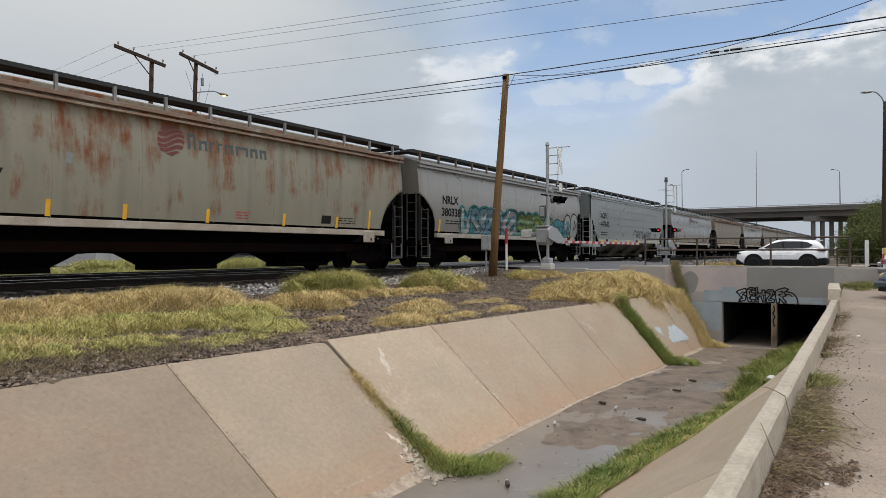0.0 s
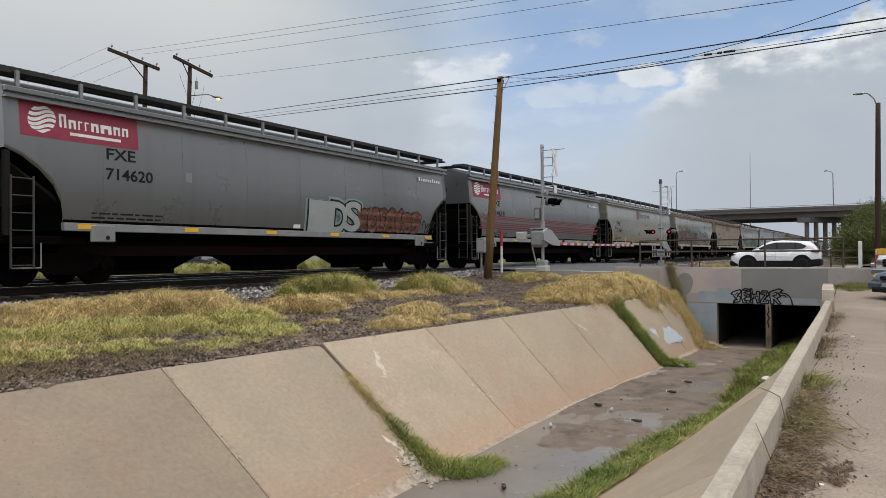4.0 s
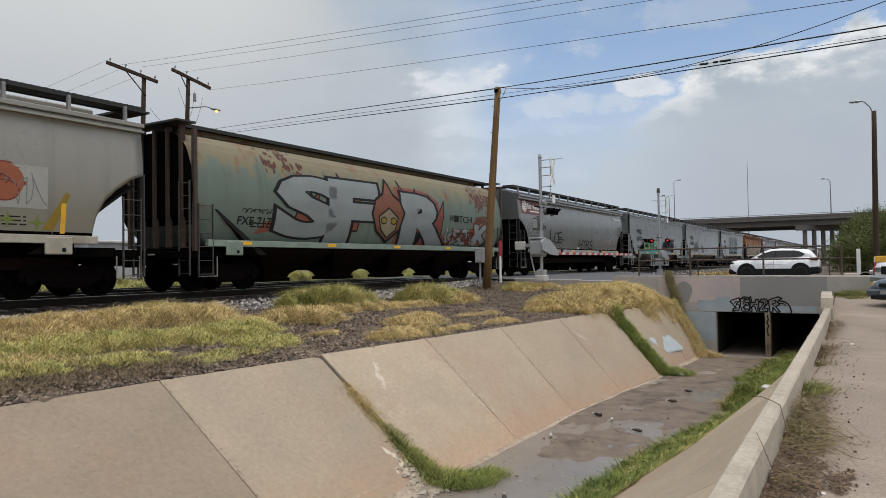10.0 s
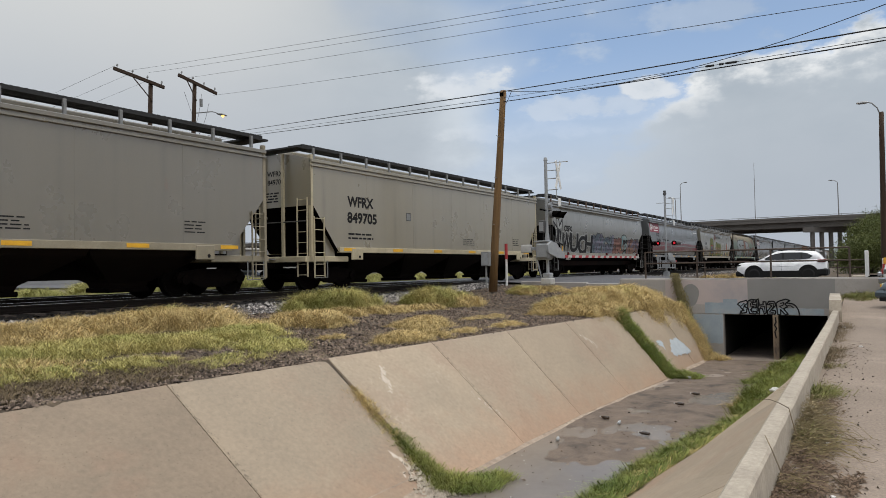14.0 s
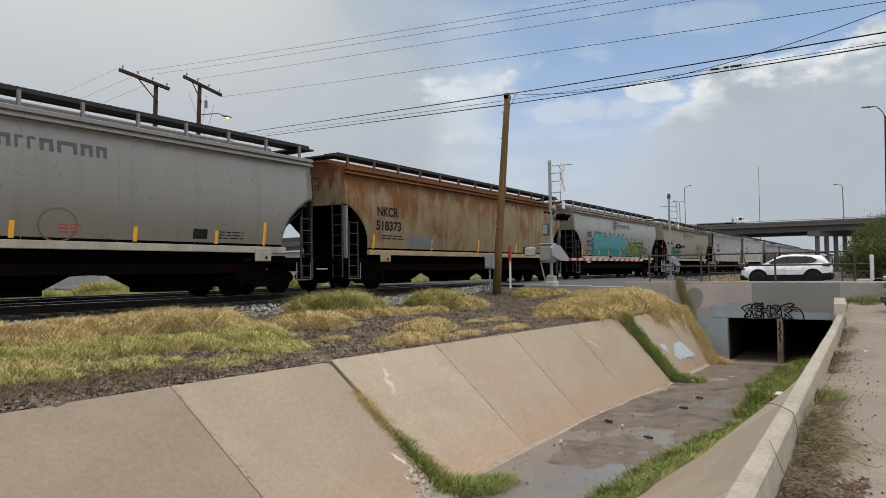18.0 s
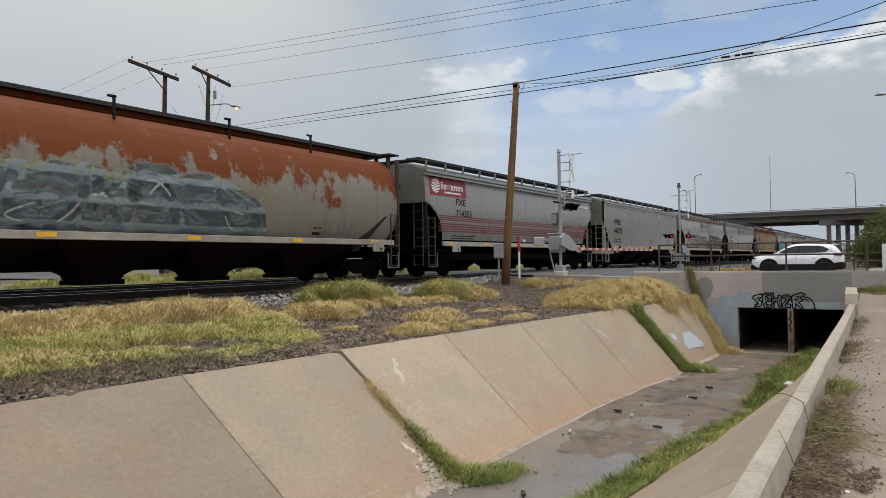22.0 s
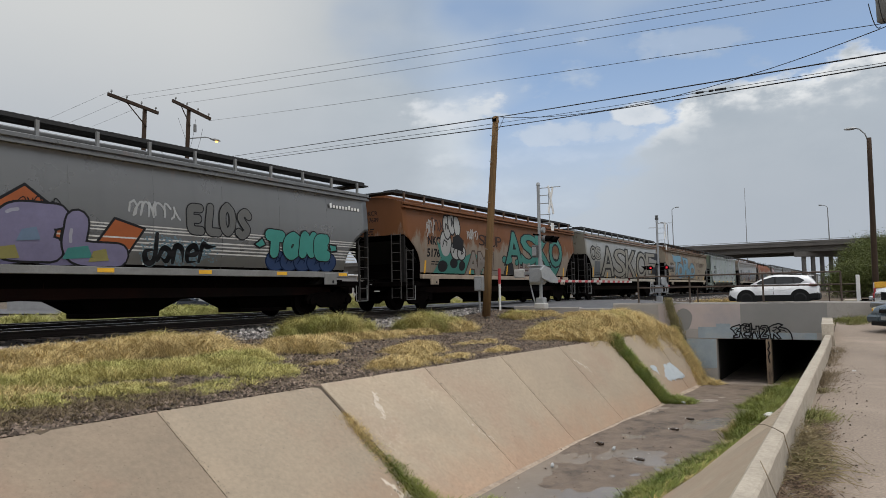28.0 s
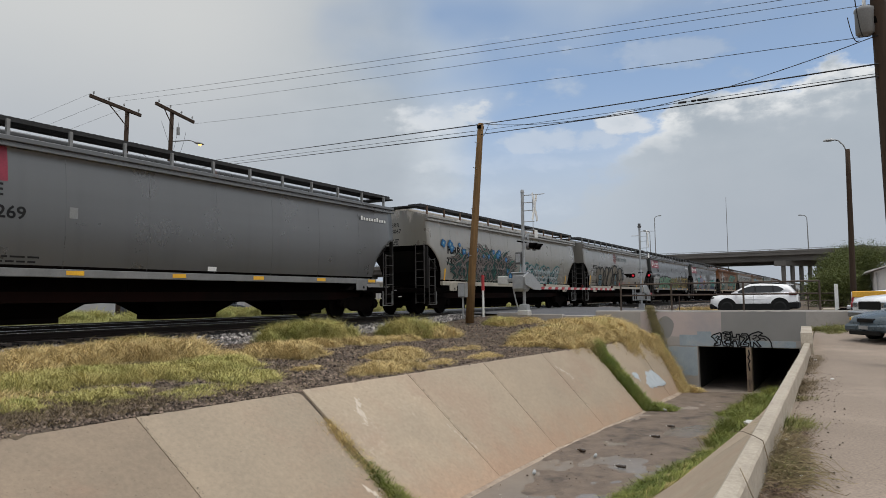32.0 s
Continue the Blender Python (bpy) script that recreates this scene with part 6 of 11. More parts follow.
def art_447061(car, k, l):
    outline_blobs(car, k, [(0.32, 0.42, 0.34, 0.36), (0.75, 0.55, 0.34, 0.40), (1.2, 0.55, 0.36, 0.42), (1.6, 0.48, 0.32, 0.40)], (0.30, 0.32, 0.32), C["black"], l + 3.55, 1.52, 0.06)
    inner = [([(0.42, 0.66), (0.2, 0.6), (0.16, 0.48), (0.42, 0.42), (0.4, 0.25), (0.15, 0.26)], 1.0), ([(0.72, 0.86), (0.68, 0.25)], 1.0), ([(1.05, 0.8), (0.98, 0.35), (1.25, 0.25), (1.35, 0.75), (1.05, 0.8)], 1.0), ([(1.5, 0.25), (1.52, 0.8), (1.68, 0.4), (1.82, 0.75), (1.86, 0.22)], 1.0)]
    part("graffiti", lay(strokes_mesh(inner, 0.028, 0.03), k, l + 3.55, 1.52), ink(C["black"]), car)
    sue = [(spline([(0.0, 0.95), (0.12, 0.3), (0.3, 0.05), (0.34, 0.6), (0.5, 0.1)]), 1.3, True), (spline([(0.5, 0.7), (0.62, 0.1), (0.8, 0.65)]), 1.0, True), (spline([(0.8, 0.9), (0.75, 0.0), (0.95, 0.3)]), 1.0, True), (spline([(1.0, 0.2), (1.12, 0.42), (1.0, 0.1), (1.3, 0.2)]), 0.7, True), (spline([(1.38, 0.6), (1.4, 0.1)]), 0.6, True)]
    part("graffiti", lay(taper_mesh(sue, 0.055, 0.006), k, l + 7.2, 1.5), ink(C["black"]), car)
    tag_lines(car, k, l + 8.2, 2.86, 1.5, 0.04, C["black"], 43, 2, 0.018)
    for i, (x, w, c) in enumerate(((5.6, 0.6, "black"), (6.7, 0.5, "black"), (7.2, 0.5, "gold"), (7.8, 0.4, "white"), (8.4, 0.9, "black"))):
        me = lay(strokes_mesh([([(w * (j / 7), 0.04 + 0.07 * ((j * 5 + i) % 3)) for j in range(8)], 1.0)], 0.011, 0.066), "flat", l + x, 1.26)
        part("graffiti", me, ink(C[c]), car)


def art_447076(car, k, l):
    haze_cloud(car, k, l + 2.8, 1.44, 6.0, 0.9, (0.34, 0.08, 0.06), 54, 60)
    swirl(car, k, l + 3.1, 1.42, 5.4, 0.75, [(0.36, 0.09, 0.06), (0.08, 0.36, 0.36), (0.14, 0.46, 0.44)], (0.04, 0.12, 0.12), 55, 26, 0.12)
    bubble(car, k, "LSIER", l + 3.75, 1.48, 4.5, 0.92, [(0.24, 0.46, 0.06), (0.20, 0.44, 0.22), (0.34, 0.40, 0.36), (0.22, 0.46, 0.30), (0.36, 0.40, 0.36)], C["black"], 51, 0.05, 0.15, (0.42, 0.60, 0.30), 0.022)
    rect_on(car, k, l + 3.1, l + 8.5, 1.42, 1.56, ink((0.08, 0.36, 0.36)), "graffiti", 0.046)
    rect_on(car, "flat", l + 3.1, l + 8.4, 1.25, 1.37, ink((0.08, 0.36, 0.36)), "graffiti", 0.064)
    piece(car, k, l + 9.4, 1.46, 4.0, 0.85, [(0.10, 0.20, 0.27), (0.30, 0.10, 0.09), (0.30, 0.32, 0.34)], (0.03, 0.04, 0.05), 52, 7, (0.20, 0.22, 0.24), 0.12, 1.22)
    tag_lines(car, k, l + 2.2, 1.5, 0.7, 0.3, C["black"], 53, 4, 0.014)


def art_lce(car, k, l):
    word(car, k, "LCE", l + 4.0, 1.78, 1.75, 0.66, C["black"], None, 8, 0, 0.08, -0.006)
    tag_lines(car, k, l + 5.3, 1.95, 0.8, 0.04, C["black"], 61, 1, 0.028)
    word(car, k, "HTRS", l + 8.55, 1.52, 2.5, 0.55, C["black"], None, 9, 0, 0.10, -0.012)
    word(car, k, "RS", l + 16.0, 2.35, 1.1, 0.7, (0.10, 0.10, 0.10), None, 10, 0, 0.12, -0.012)


def art_mask(car, k, l):
    pale, rim = (0.27, 0.30, 0.30), (0.02, 0.02, 0.02)
    word(car, k, "S", l + 3.3, 1.62, 2.3, 1.7, pale, rim, 14, 0.14, 0.05, 0.05, 0.1)
    word(car, k, "F", l + 5.5, 1.55, 2.0, 1.9, pale, rim, 15, 0.14, 0.04, 0.06, 0.1)
    word(car, k, "R", l + 9.8, 1.5, 2.5, 1.75, pale, rim, 16, 0.14, 0.03, 0.06, back=(0.30, 0.08, 0.05))
    for x0, h in ((3.6, 1.5), (5.8, 2.0), (9.3, 2.1), (11.3, 1.7)):
        shape_on(car, k, [(0, 0), (0.35, h * 0.5), (0.15, h), (0.8, h * 0.55), (1.3, h * 0.9), (1.1, 0.1)], (0.29, 0.08, 0.05), rim, l + x0, 1.75, 0.03, 0.003)
    shape_on(car, k, [(1.2, 0.0), (1.9, 0.45), (2.2, 1.1), (1.9, 1.55), (1.5, 1.75), (1.2, 2.3), (0.85, 1.75), (0.4, 1.5), (0.2, 1.0), (0.5, 0.4)], (0.27, 0.10, 0.055), rim, l + 7.45, 1.5, 0.05, 0.022)
    shape_on(car, k, [(1.2, 0.15), (1.65, 0.45), (1.8, 0.9), (1.2, 1.25), (0.6, 0.9), (0.75, 0.45)], (0.40, 0.33, 0.22), rim, l + 7.45, 1.5, 0.03, 0.026)
    outline_blobs(car, k, [(-0.3, 0.0, 0.17, 0.11), (0.3, 0.0, 0.17, 0.11)], C["gold"], rim, l + 8.65, 2.28, 0.03, lift=0.0340)
    letters(car, k, "FXE 717413", l + 1.5, 1.86, 0.24, M["ink"], 0.016)
    shape_on(car, k, [(0, 0), (0.7, 0.12), (1.5, 0.1), (1.4, 0.42), (0.4, 0.4)], (0.30, 0.09, 0.06), None, l + 2.2, 1.6, lift=0.003)
    tag_lines(car, k, l + 1.7, 2.2, 1.2, 0.16, rim, 72, 6, 0.014)
    word(car, k, "WITCH", l + 13.0, 2.45, 1.9, 0.28, C["black"], None, 16, 0, 0.05, 0.0)
    word(car, k, "K", l + 15.3, 1.5, 1.2, 0.85, pale, rim, 18, 0.06, 0.03, 0.05, back=(0.36, 0.09, 0.04))
    piece(car, k, l + 12.9, 1.5, 2.3, 0.7, [C["white"], (0.30, 0.08, 0.05)], C["black"], 71, 4)
    for i in range(3):
        rng = random.Random(400 + i)
        vs, fs = [], []
        for j in range(46):
            disc(vs, fs, rng.uniform(0, 1.7), rng.uniform(0, 0.85), rng.uniform(0.02, 0.10), rng.uniform(0.02, 0.13), 0.004 + j * 0.00004, 9)
        me = bpy.data.meshes.new("rust")
        me.from_pydata(vs, [], fs)
        part("rust_patch", lay(me, k, l + (15.2, 14.9, 2.6)[i], (2.95, 3.3, 3.4)[i]), ink((0.14, 0.045, 0.025)), car)
    shape_on(car, k, [(0, 0.05), (0.5, 0.0), (1.5, 0.1), (1.75, 0.3), (0.9, 0.38), (0.1, 0.3)], (0.16, 0.05, 0.03), None, l + 15.2, 2.45)


def art_masks3(car, k, l):
    olive, dark = (0.20, 0.22, 0.045), (0.05, 0.07, 0.02)
    haze_cloud(car, k, l + 4.1, 1.5, 3.4, 1.5, (0.42, 0.40, 0.30), 80, 60)
    shape_on(car, k, dome(0.35, 2.15, 0.12, 1.8), olive, dark, l + 4.3, 1.55, 0.03)
    shape_on(car, k, [(0, 0), (2.6, 0), (2.3, 0.25), (0.4, 0.3)], olive, None, l + 4.2, 1.5, lift=0.004)
    shape_on(car, k, [(0, 0.0), (1.22, 0.02), (1.25, 0.98), (0.02, 1.02)], (0.46, 0.075, 0.03), dark, l + 4.95, 1.6, 0.02, 0.012)
    shape_on(car, k, [(0.05, 0.12), (0.6, 0.0), (1.15, 0.15), (1.15, 0.42), (0.9, 0.52), (0.3, 0.5), (0.05, 0.4)], (0.06, 0.09, 0.22), C["black"], l + 4.95, 1.62, 0.015, 0.016)
    outline_blobs(car, k, [(0.3, 0, 0.15, 0.15), (0.92, 0, 0.15, 0.15)], C["sky"], (0.04, 0.08, 0.16), l + 4.98, 2.32, 0.03, lift=0.0220)
    for i in range(3):
        x = 7.62 + i * 0.92
        shape_on(car, k, dome(0.0, 0.98, 0.0, 1.42 - 0.06 * i), olive, dark, l + x, 1.52, 0.025, 0.006 + 0.008 * i)
        shape_on(car, k, [(0.18, 0.2), (0.5, 0.05), (0.84, 0.2), (0.86, 0.6), (0.7, 0.75), (0.3, 0.75), (0.16, 0.6)], (0.40, 0.27, 0.16), (0.30, 0.09, 0.04), l + x, 1.6, 0.018, 0.009 + 0.008 * i)
        outline_blobs(car, k, [(0.36, 0.45, 0.09, 0.08), (0.66, 0.45, 0.09, 0.08), (0.5, 0.2, 0.16, 0.07)], C["white"], C["black"], l + x, 1.6, 0.015, lift=0.0130 + 0.008 * i)
    shape_on(car, k, [(0, 0), (3.9, 0), (3.6, 0.2), (0.3, 0.25)], olive, None, l + 7.1, 1.5, lift=0.004)
    for i, (x, z, w, h) in enumerate(((11.0, 2.15, 1.5, 0.75), (10.4, 1.7, 0.6, 0.95), (11.0, 1.7, 0.9, 0.36), (12.2, 1.6, 0.85, 0.5), (13.3, 1.95, 1.7, 0.9), (13.2, 1.55, 0.5, 0.35))):
        rect_on(car, k, l + x, l + x + w, z, z + h, ink((0.40, 0.40, 0.37)), "graffiti", 0.003 + 0.0004 * i)
        tag_lines(car, k, l + x + 0.1, z + 0.08, w - 0.2, h - 0.2, (0.22, 0.22, 0.21), 84 + i, 4, 0.010)
    outline_blobs(car, k, [(0.45, 0.45, 0.42, 0.38), (0.45, 0.25, 0.3, 0.2)], (0.42, 0.13, 0.06), (0.25, 0.05, 0.03), l + 13.65, 2.05, 0.025)
    rect_on(car, k, l + 11.2, l + 11.75, 1.55, 1.95, ink(olive), "graffiti", 0.009)
    for x, z, c in ((7.0, 2.6, "gold"), (7.4, 2.3, "gold"), (6.7, 2.95, "gold"), (12.9, 2.5, "gold"), (14.6, 1.6, "lime"), (14.0, 1.65, "lime")):
        shape_on(car, k, [(0, 0.05), (0.16, 0.02), (0.2, -0.16), (0.24, 0.02), (0.4, 0.05), (0.24, 0.09), (0.2, 0.26), (0.16, 0.09)], C[c], None, l + x, z)
    shape_on(car, k, [(0.0, 0.0), (0.25, 0.0), (0.6, 0.8), (0.5, 0.85)], C["gold"], None, l + 14.9, 1.5)


def art_cbfx(car, k, l):
    grey, pale = (0.17, 0.18, 0.19), (0.40, 0.40, 0.38)
    shape_on(car, k, [(0.1, 0.0), (0.3, 0.9), (0.0, 1.5), (0.45, 1.2), (0.6, 2.1), (0.85, 1.3), (1.3, 1.7), (1.15, 0.9), (1.4, 0.2), (0.8, 0.35)], pale, C["black"], l + 0.2, 1.6, 0.05)
    tag_lines(car, k, l + 0.45, 2.0, 0.8, 1.0, C["black"], 90, 4, 0.04)
    word(car, k, "WUCH", l + 1.5, 1.44, 4.8, 1.02, C["black"], pale, 17, 0.07, 0.05, 0.03)
    outline_blobs(car, k, [(0.0, 0.0, 0.3, 0.3), (1.1, 0.1, 0.3, 0.26)], grey, C["black"], l + 4.2, 1.8, 0.03)
    piece(car, k, l + 6.2, 1.44, 4.0, 1.15, [(0.24, 0.27, 0.33), (0.20, 0.27, 0.31), (0.30, 0.28, 0.36)], C["black"], 92, 6)
    piece(car, k, l + 10.3, 1.46, 2.2, 1.0, [(0.40, 0.20, 0.16)], C["black"], 93, 3)
    outline_blobs(car, k, [(0.50, 0.16, 0.36, 0.3), (0.36, 0.70, 0.76, 0.56)], (0.34, 0.43, 0.42), C["black"], l + 12.35, 1.46, 0.05)
    shape_on(car, k, [(0.02, 0.5), (0.1, 1.05), (0.5, 1.2), (0.3, 0.8), (0.2, 0.3)], (0.20, 0.38, 0.40), None, l + 12.1, 1.46, 0.02, 0.016)
    outline_blobs(car, k, [(0.30, 0.76, 0.19, 0.17), (0.80, 0.80, 0.17, 0.15), (0.58, 0.46, 0.08, 0.09)], C["black"], C["black"], l + 12.35, 1.46, 0.01, lift=0.020)
    for i in range(4):
        rect_on(car, k, l + 12.62 + i * 0.16, l + 12.66 + i * 0.16, 1.48, 1.72, ink(C["black"]), "graffiti", 0.022)
    piece(car, k, l + 13.45, 1.42, 2.7, 1.0, [(0.36, 0.20, 0.15), (0.40, 0.24, 0.18), (0.30, 0.26, 0.34)], C["black"], 94, 4, None, 0.24)
    rect_on(car, k, l + 1.6, l + 16.0, 1.41, 1.50, ink((0.30, 0.34, 0.36)), "graffiti", 0.002)


def art_713582(car, k, l):
    shape_on(car, k, [(0, 0.75), (0.6, 0.8), (1.0, 1.0), (1.1, 0.3), (0.7, 0.55), (0.35, 0.5)], (0.26, 0.24, 0.34), C["black"], l + 2.05, 1.5, 0.025)
    pts = [(0.2, 0.0), (6.7, 0.0), (6.6, 0.9), (6.0, 1.15), (4.5, 1.1), (3.8, 1.25), (2.9, 1.15), (2.0, 1.35), (1.2, 1.5), (0.5, 1.4), (0.0, 0.8)]
    shape_on(car, k, pts, (0.035, 0.31, 0.33), (0.02, 0.13, 0.15), l + 2.95, 1.44, 0.03)
    outline_blobs(car, k, [(0.75 + 1.05 * i, 0.75 + 0.06 * (i % 2), 0.58, 0.5) for i in range(6)], (0.10, 0.40, 0.43), (0.02, 0.20, 0.22), l + 3.0, 1.55, 0.02)
    for i in range(26):
        x = 2.2 + i * 0.45
        outline_blobs(car, k, [(0, 0, 0.13, 0.06)], (0.24, 0.22, 0.33) if i % 3 else C["cyan"], C["black"], l + x, 1.44 + (1.45 if i % 2 else 0.05) - 0.25 * (x > 9.5 and i % 2), 0.025)
    word(car, k, "ASKTOR"[:5], l + 9.9, 1.5, 3.9, 0.85, (0.24, 0.33, 0.06), C["black"], 18, 0.05, 0.06, 0.03, back=(0.07, 0.22, 0.10))
    shape_on(car, k, [(0, 0.2), (0.5, 0.5), (1.0, 0.4), (0.6, 0.0)], (0.26, 0.24, 0.34), C["black"], l + 13.8, 1.6, 0.025)


def art_712217(car, k, l):
    piece(car, k, l + 2.4, 1.46, 3.0, 0.8, [(0.10, 0.30, 0.24)], C["black"], 105, 4, C["mint"])
    piece(car, k, l + 11.8, 1.5, 3.2, 1.2, [(0.42, 0.42, 0.40)], C["black"], 106, 4)
    tag_lines(car, k, l + 5.8, 1.9, 3.0, 0.05, (0.3, 0.1, 0.08), 107, 5, 0.02)


def art_blue_note(car, k, l):
    haze_cloud(car, k, l + 3.4, 1.5, 2.4, 0.5, (0.24, 0.28, 0.34), 110, 60)
    tag_lines(car, k, l + 3.5, 1.55, 2.2, 0.4, (0.22, 0.27, 0.34), 111, 8, 0.03)


def art_712729(car, k, l):
    tag_lines(car, k, l + 5.6, 1.55, 2.4, 0.3, (0.22, 0.21, 0.19), 115, 8, 0.02)
    outline_blobs(car, k, [(0, 0, 0.42, 0.36)], None, (0.24, 0.15, 0.11), l + 9.4, 1.75, 0.02)


def art_cronos(car, k, l):
    body = (0.325, 0.31, 0.265)
    word(car, k, "CRONOS", l + 3.9, 1.47, 5.3, 0.85, body, C["black"], 19, 0.05, 0.05, 0.015)
    shape_on(car, k, [(0, 0), (0.6, 1.05), (5.5, 1.0), (5.7, 0.8), (5.9, 0.0)], (0.30, 0.27, 0.25), (0.05, 0.03, 0.03), l + 3.6, 1.44, 0.035, 0.002)
    shape_on(car, k, [(0, 0.0), (0.15, 1.25), (5.5, 0.95), (5.65, 0.0)], (0.14, 0.08, 0.09), C["black"], l + 10.2, 1.44, 0.03, 0.002)
    word(car, k, "CRONOS", l + 10.4, 1.5, 5.2, 0.9, (0.33, 0.23, 0.26), C["black"], 20, 0.07, 0.05, 0.02)
    outline_blobs(car, k, [(0.5, 1.35, 0.2, 0.16), (0.6, 0.55, 0.5, 0.42), (0.3, 1.1, 0.3, 0.25), (1.3, 1.1, 0.34, 0.26), (1.0, 0.8, 0.5, 0.36), (1.7, 0.55, 0.38, 0.45), (1.2, 0.35, 0.42, 0.38)], body, C["black"], l + 9.75, 2.75, 0.016)
    word(car, k, "YARUS", l + 13.1, 2.55, 1.0, 0.2, C["black"], None, 22, 0, 0.05, 0.0)
    piece(car, k, l + 9.5, 1.46, 0.6, 0.6, [(0.30, 0.22, 0.08), (0.28, 0.08, 0.06)], C["black"], 23, 2)


def art_fsrr(car, k, l):
    haze_cloud(car, k, l + 3.0, 1.9, 9.6, 1.1, (0.40, 0.36, 0.14), 120, 200)
    haze_cloud(car, k, l + 2.9, 1.4, 8.6, 1.5, (0.21, 0.25, 0.26), 125, 420)
    piece(car, k, l + 3.2, 1.5, 8.2, 1.25, [(0.27, 0.31, 0.325), (0.32, 0.355, 0.36), (0.23, 0.265, 0.285)], (0.20, 0.40, 0.49), 121, 6, (0.29, 0.315, 0.30), 0.24, 1.14)
    letters(car, k, "FSRR", l + 2.75, 2.62, 0.26, M["ink"])
    letters(car, k, "119507", l + 2.6, 2.2, 0.28, M["ink"])
    tag_lines(car, k, l + 1.3, 1.6, 1.4, 0.55, (0.38, 0.20, 0.19), 122, 5, 0.04)
    tag_lines(car, k, l + 13.4, 1.5, 2.2, 0.5, (0.22, 0.19, 0.18), 123, 6, 0.025)
    for x in (3.7, 7.2, 10.6, 13.8):
        part("roof_clamp", box(box(bmesh.new(), -0.025, 0.025, -1.2, -1.14, 4.1, 4.66), -0.16, 0.06, -1.2, -1.13, 4.62, 4.68, bevel=0.015), M["black_paint"], car).location = (l + x, 0, 0)
    haze_cloud(car, k, l + 0.5, 1.45, 0.5, 1.0, (0.55, 0.30, 0.03), 124, 40)


def art_beter(car, k, l):
    pale = (0.30, 0.30, 0.285)
    haze_cloud(car, k, l + 2.0, 1.5, 13.5, 1.5, (0.34, 0.37, 0.44), 130, 170)
    for i, t in enumerate(("SOMA", "LYB", "NAT")):
        word(car, k, t, l + 1.15, 2.15 - 0.34 * i, 1.05, 0.3, (0.30, 0.45, 0.45), C["black"], 131 + i, 0.05, 0.05, 0.0)
    bubble(car, k, "BEIER", l + 2.6, 1.42, 6.0, 1.3, (0.24, 0.24, 0.228), C["black"], 23, 0.045, 0.19, (0.38, 0.38, 0.37))
    outline_blobs(car, k, [(4.4, 1.05, 0.07, 0.05), (4.5, 0.5, 0.06, 0.05), (6.6, 0.95, 0.08, 0.09), (6.7, 0.5, 0.08, 0.09), (7.7, 0.8, 0.05, 0.09)], (0.27, 0.22, 0.33), C["black"], l, 1.42, 0.014, lift=0.03)
    tag_lines(car, k, l + 8.5, 1.45, 0.6, 0.7, C["black"], 135, 3, 0.03)
    haze_cloud(car, k, l + 10.2, 1.45, 1.8, 1.1, (0.24, 0.36, 0.46), 136, 120)
    haze_cloud(car, k, l + 13.6, 2.3, 1.0, 0.4, (0.26, 0.40, 0.50), 137, 60)
    for i, x in enumerate((11.3, 12.5, 13.7, 14.9)):
        tag_lines(car, k, l + x, 1.6, 1.0, 0.8, (0.24, 0.245, 0.29), 138 + i, 2, 0.035)
    red, dk = (0.25, 0.085, 0.06), C["black"]
    shape_on(car, k, [(0.05, 0.0), (1.45, 0.0), (1.35, 0.45), (0.1, 0.45)], red, dk, l + 9.1, 1.42, 0.03, 0.005)
    shape_on(car, k, [(0.0, 0.55), (0.25, 0.75), (0.3, 1.15), (0.62, 1.5), (1.0, 1.42), (1.3, 1.15), (1.3, 0.85), (1.72, 0.55), (1.5, 0.45), (1.2, 0.6), (0.75, 0.72), (0.35, 0.5)], red, dk, l + 9.1, 1.42, 0.035, 0.012)
    shape_on(car, k, [(0.35, 0.4), (1.2, 0.45), (1.15, 0.85), (0.75, 1.05), (0.42, 0.85)], (0.02, 0.016, 0.016), None, l + 9.1, 1.42, lift=0.010)
    shape_on(car, k, [(0.32, 0.3), (1.15, 0.32), (1.2, 0.48), (0.3, 0.46)], (0.26, 0.27, 0.34), dk, l + 9.1, 1.42, 0.02, 0.018)
    outline_blobs(car, k, [(0.62, 0.66, 0.13, 0.12), (0.95, 0.68, 0.12, 0.11)], C["white"], dk, l + 9.1, 1.42, 0.015, lift=0.022)
    word(car, k, "CLS", l + 9.15, 2.75, 1.3, 0.3, (0.25, 0.36, 0.45), C["black"], 134, 0.04, 0.15, 0.0)
    for x, z in ((13.0, 2.7), (14.3, 2.2), (4.5, 2.95), (13.9, 1.9), (3.3, 2.6)):
        shape_on(car, k, [(0, 0.05), (0.16, 0.02), (0.2, -0.16), (0.24, 0.02), (0.4, 0.05), (0.24, 0.09), (0.2, 0.26), (0.16, 0.09)], (0.34, 0.45, 0.55), None, l + x, z)


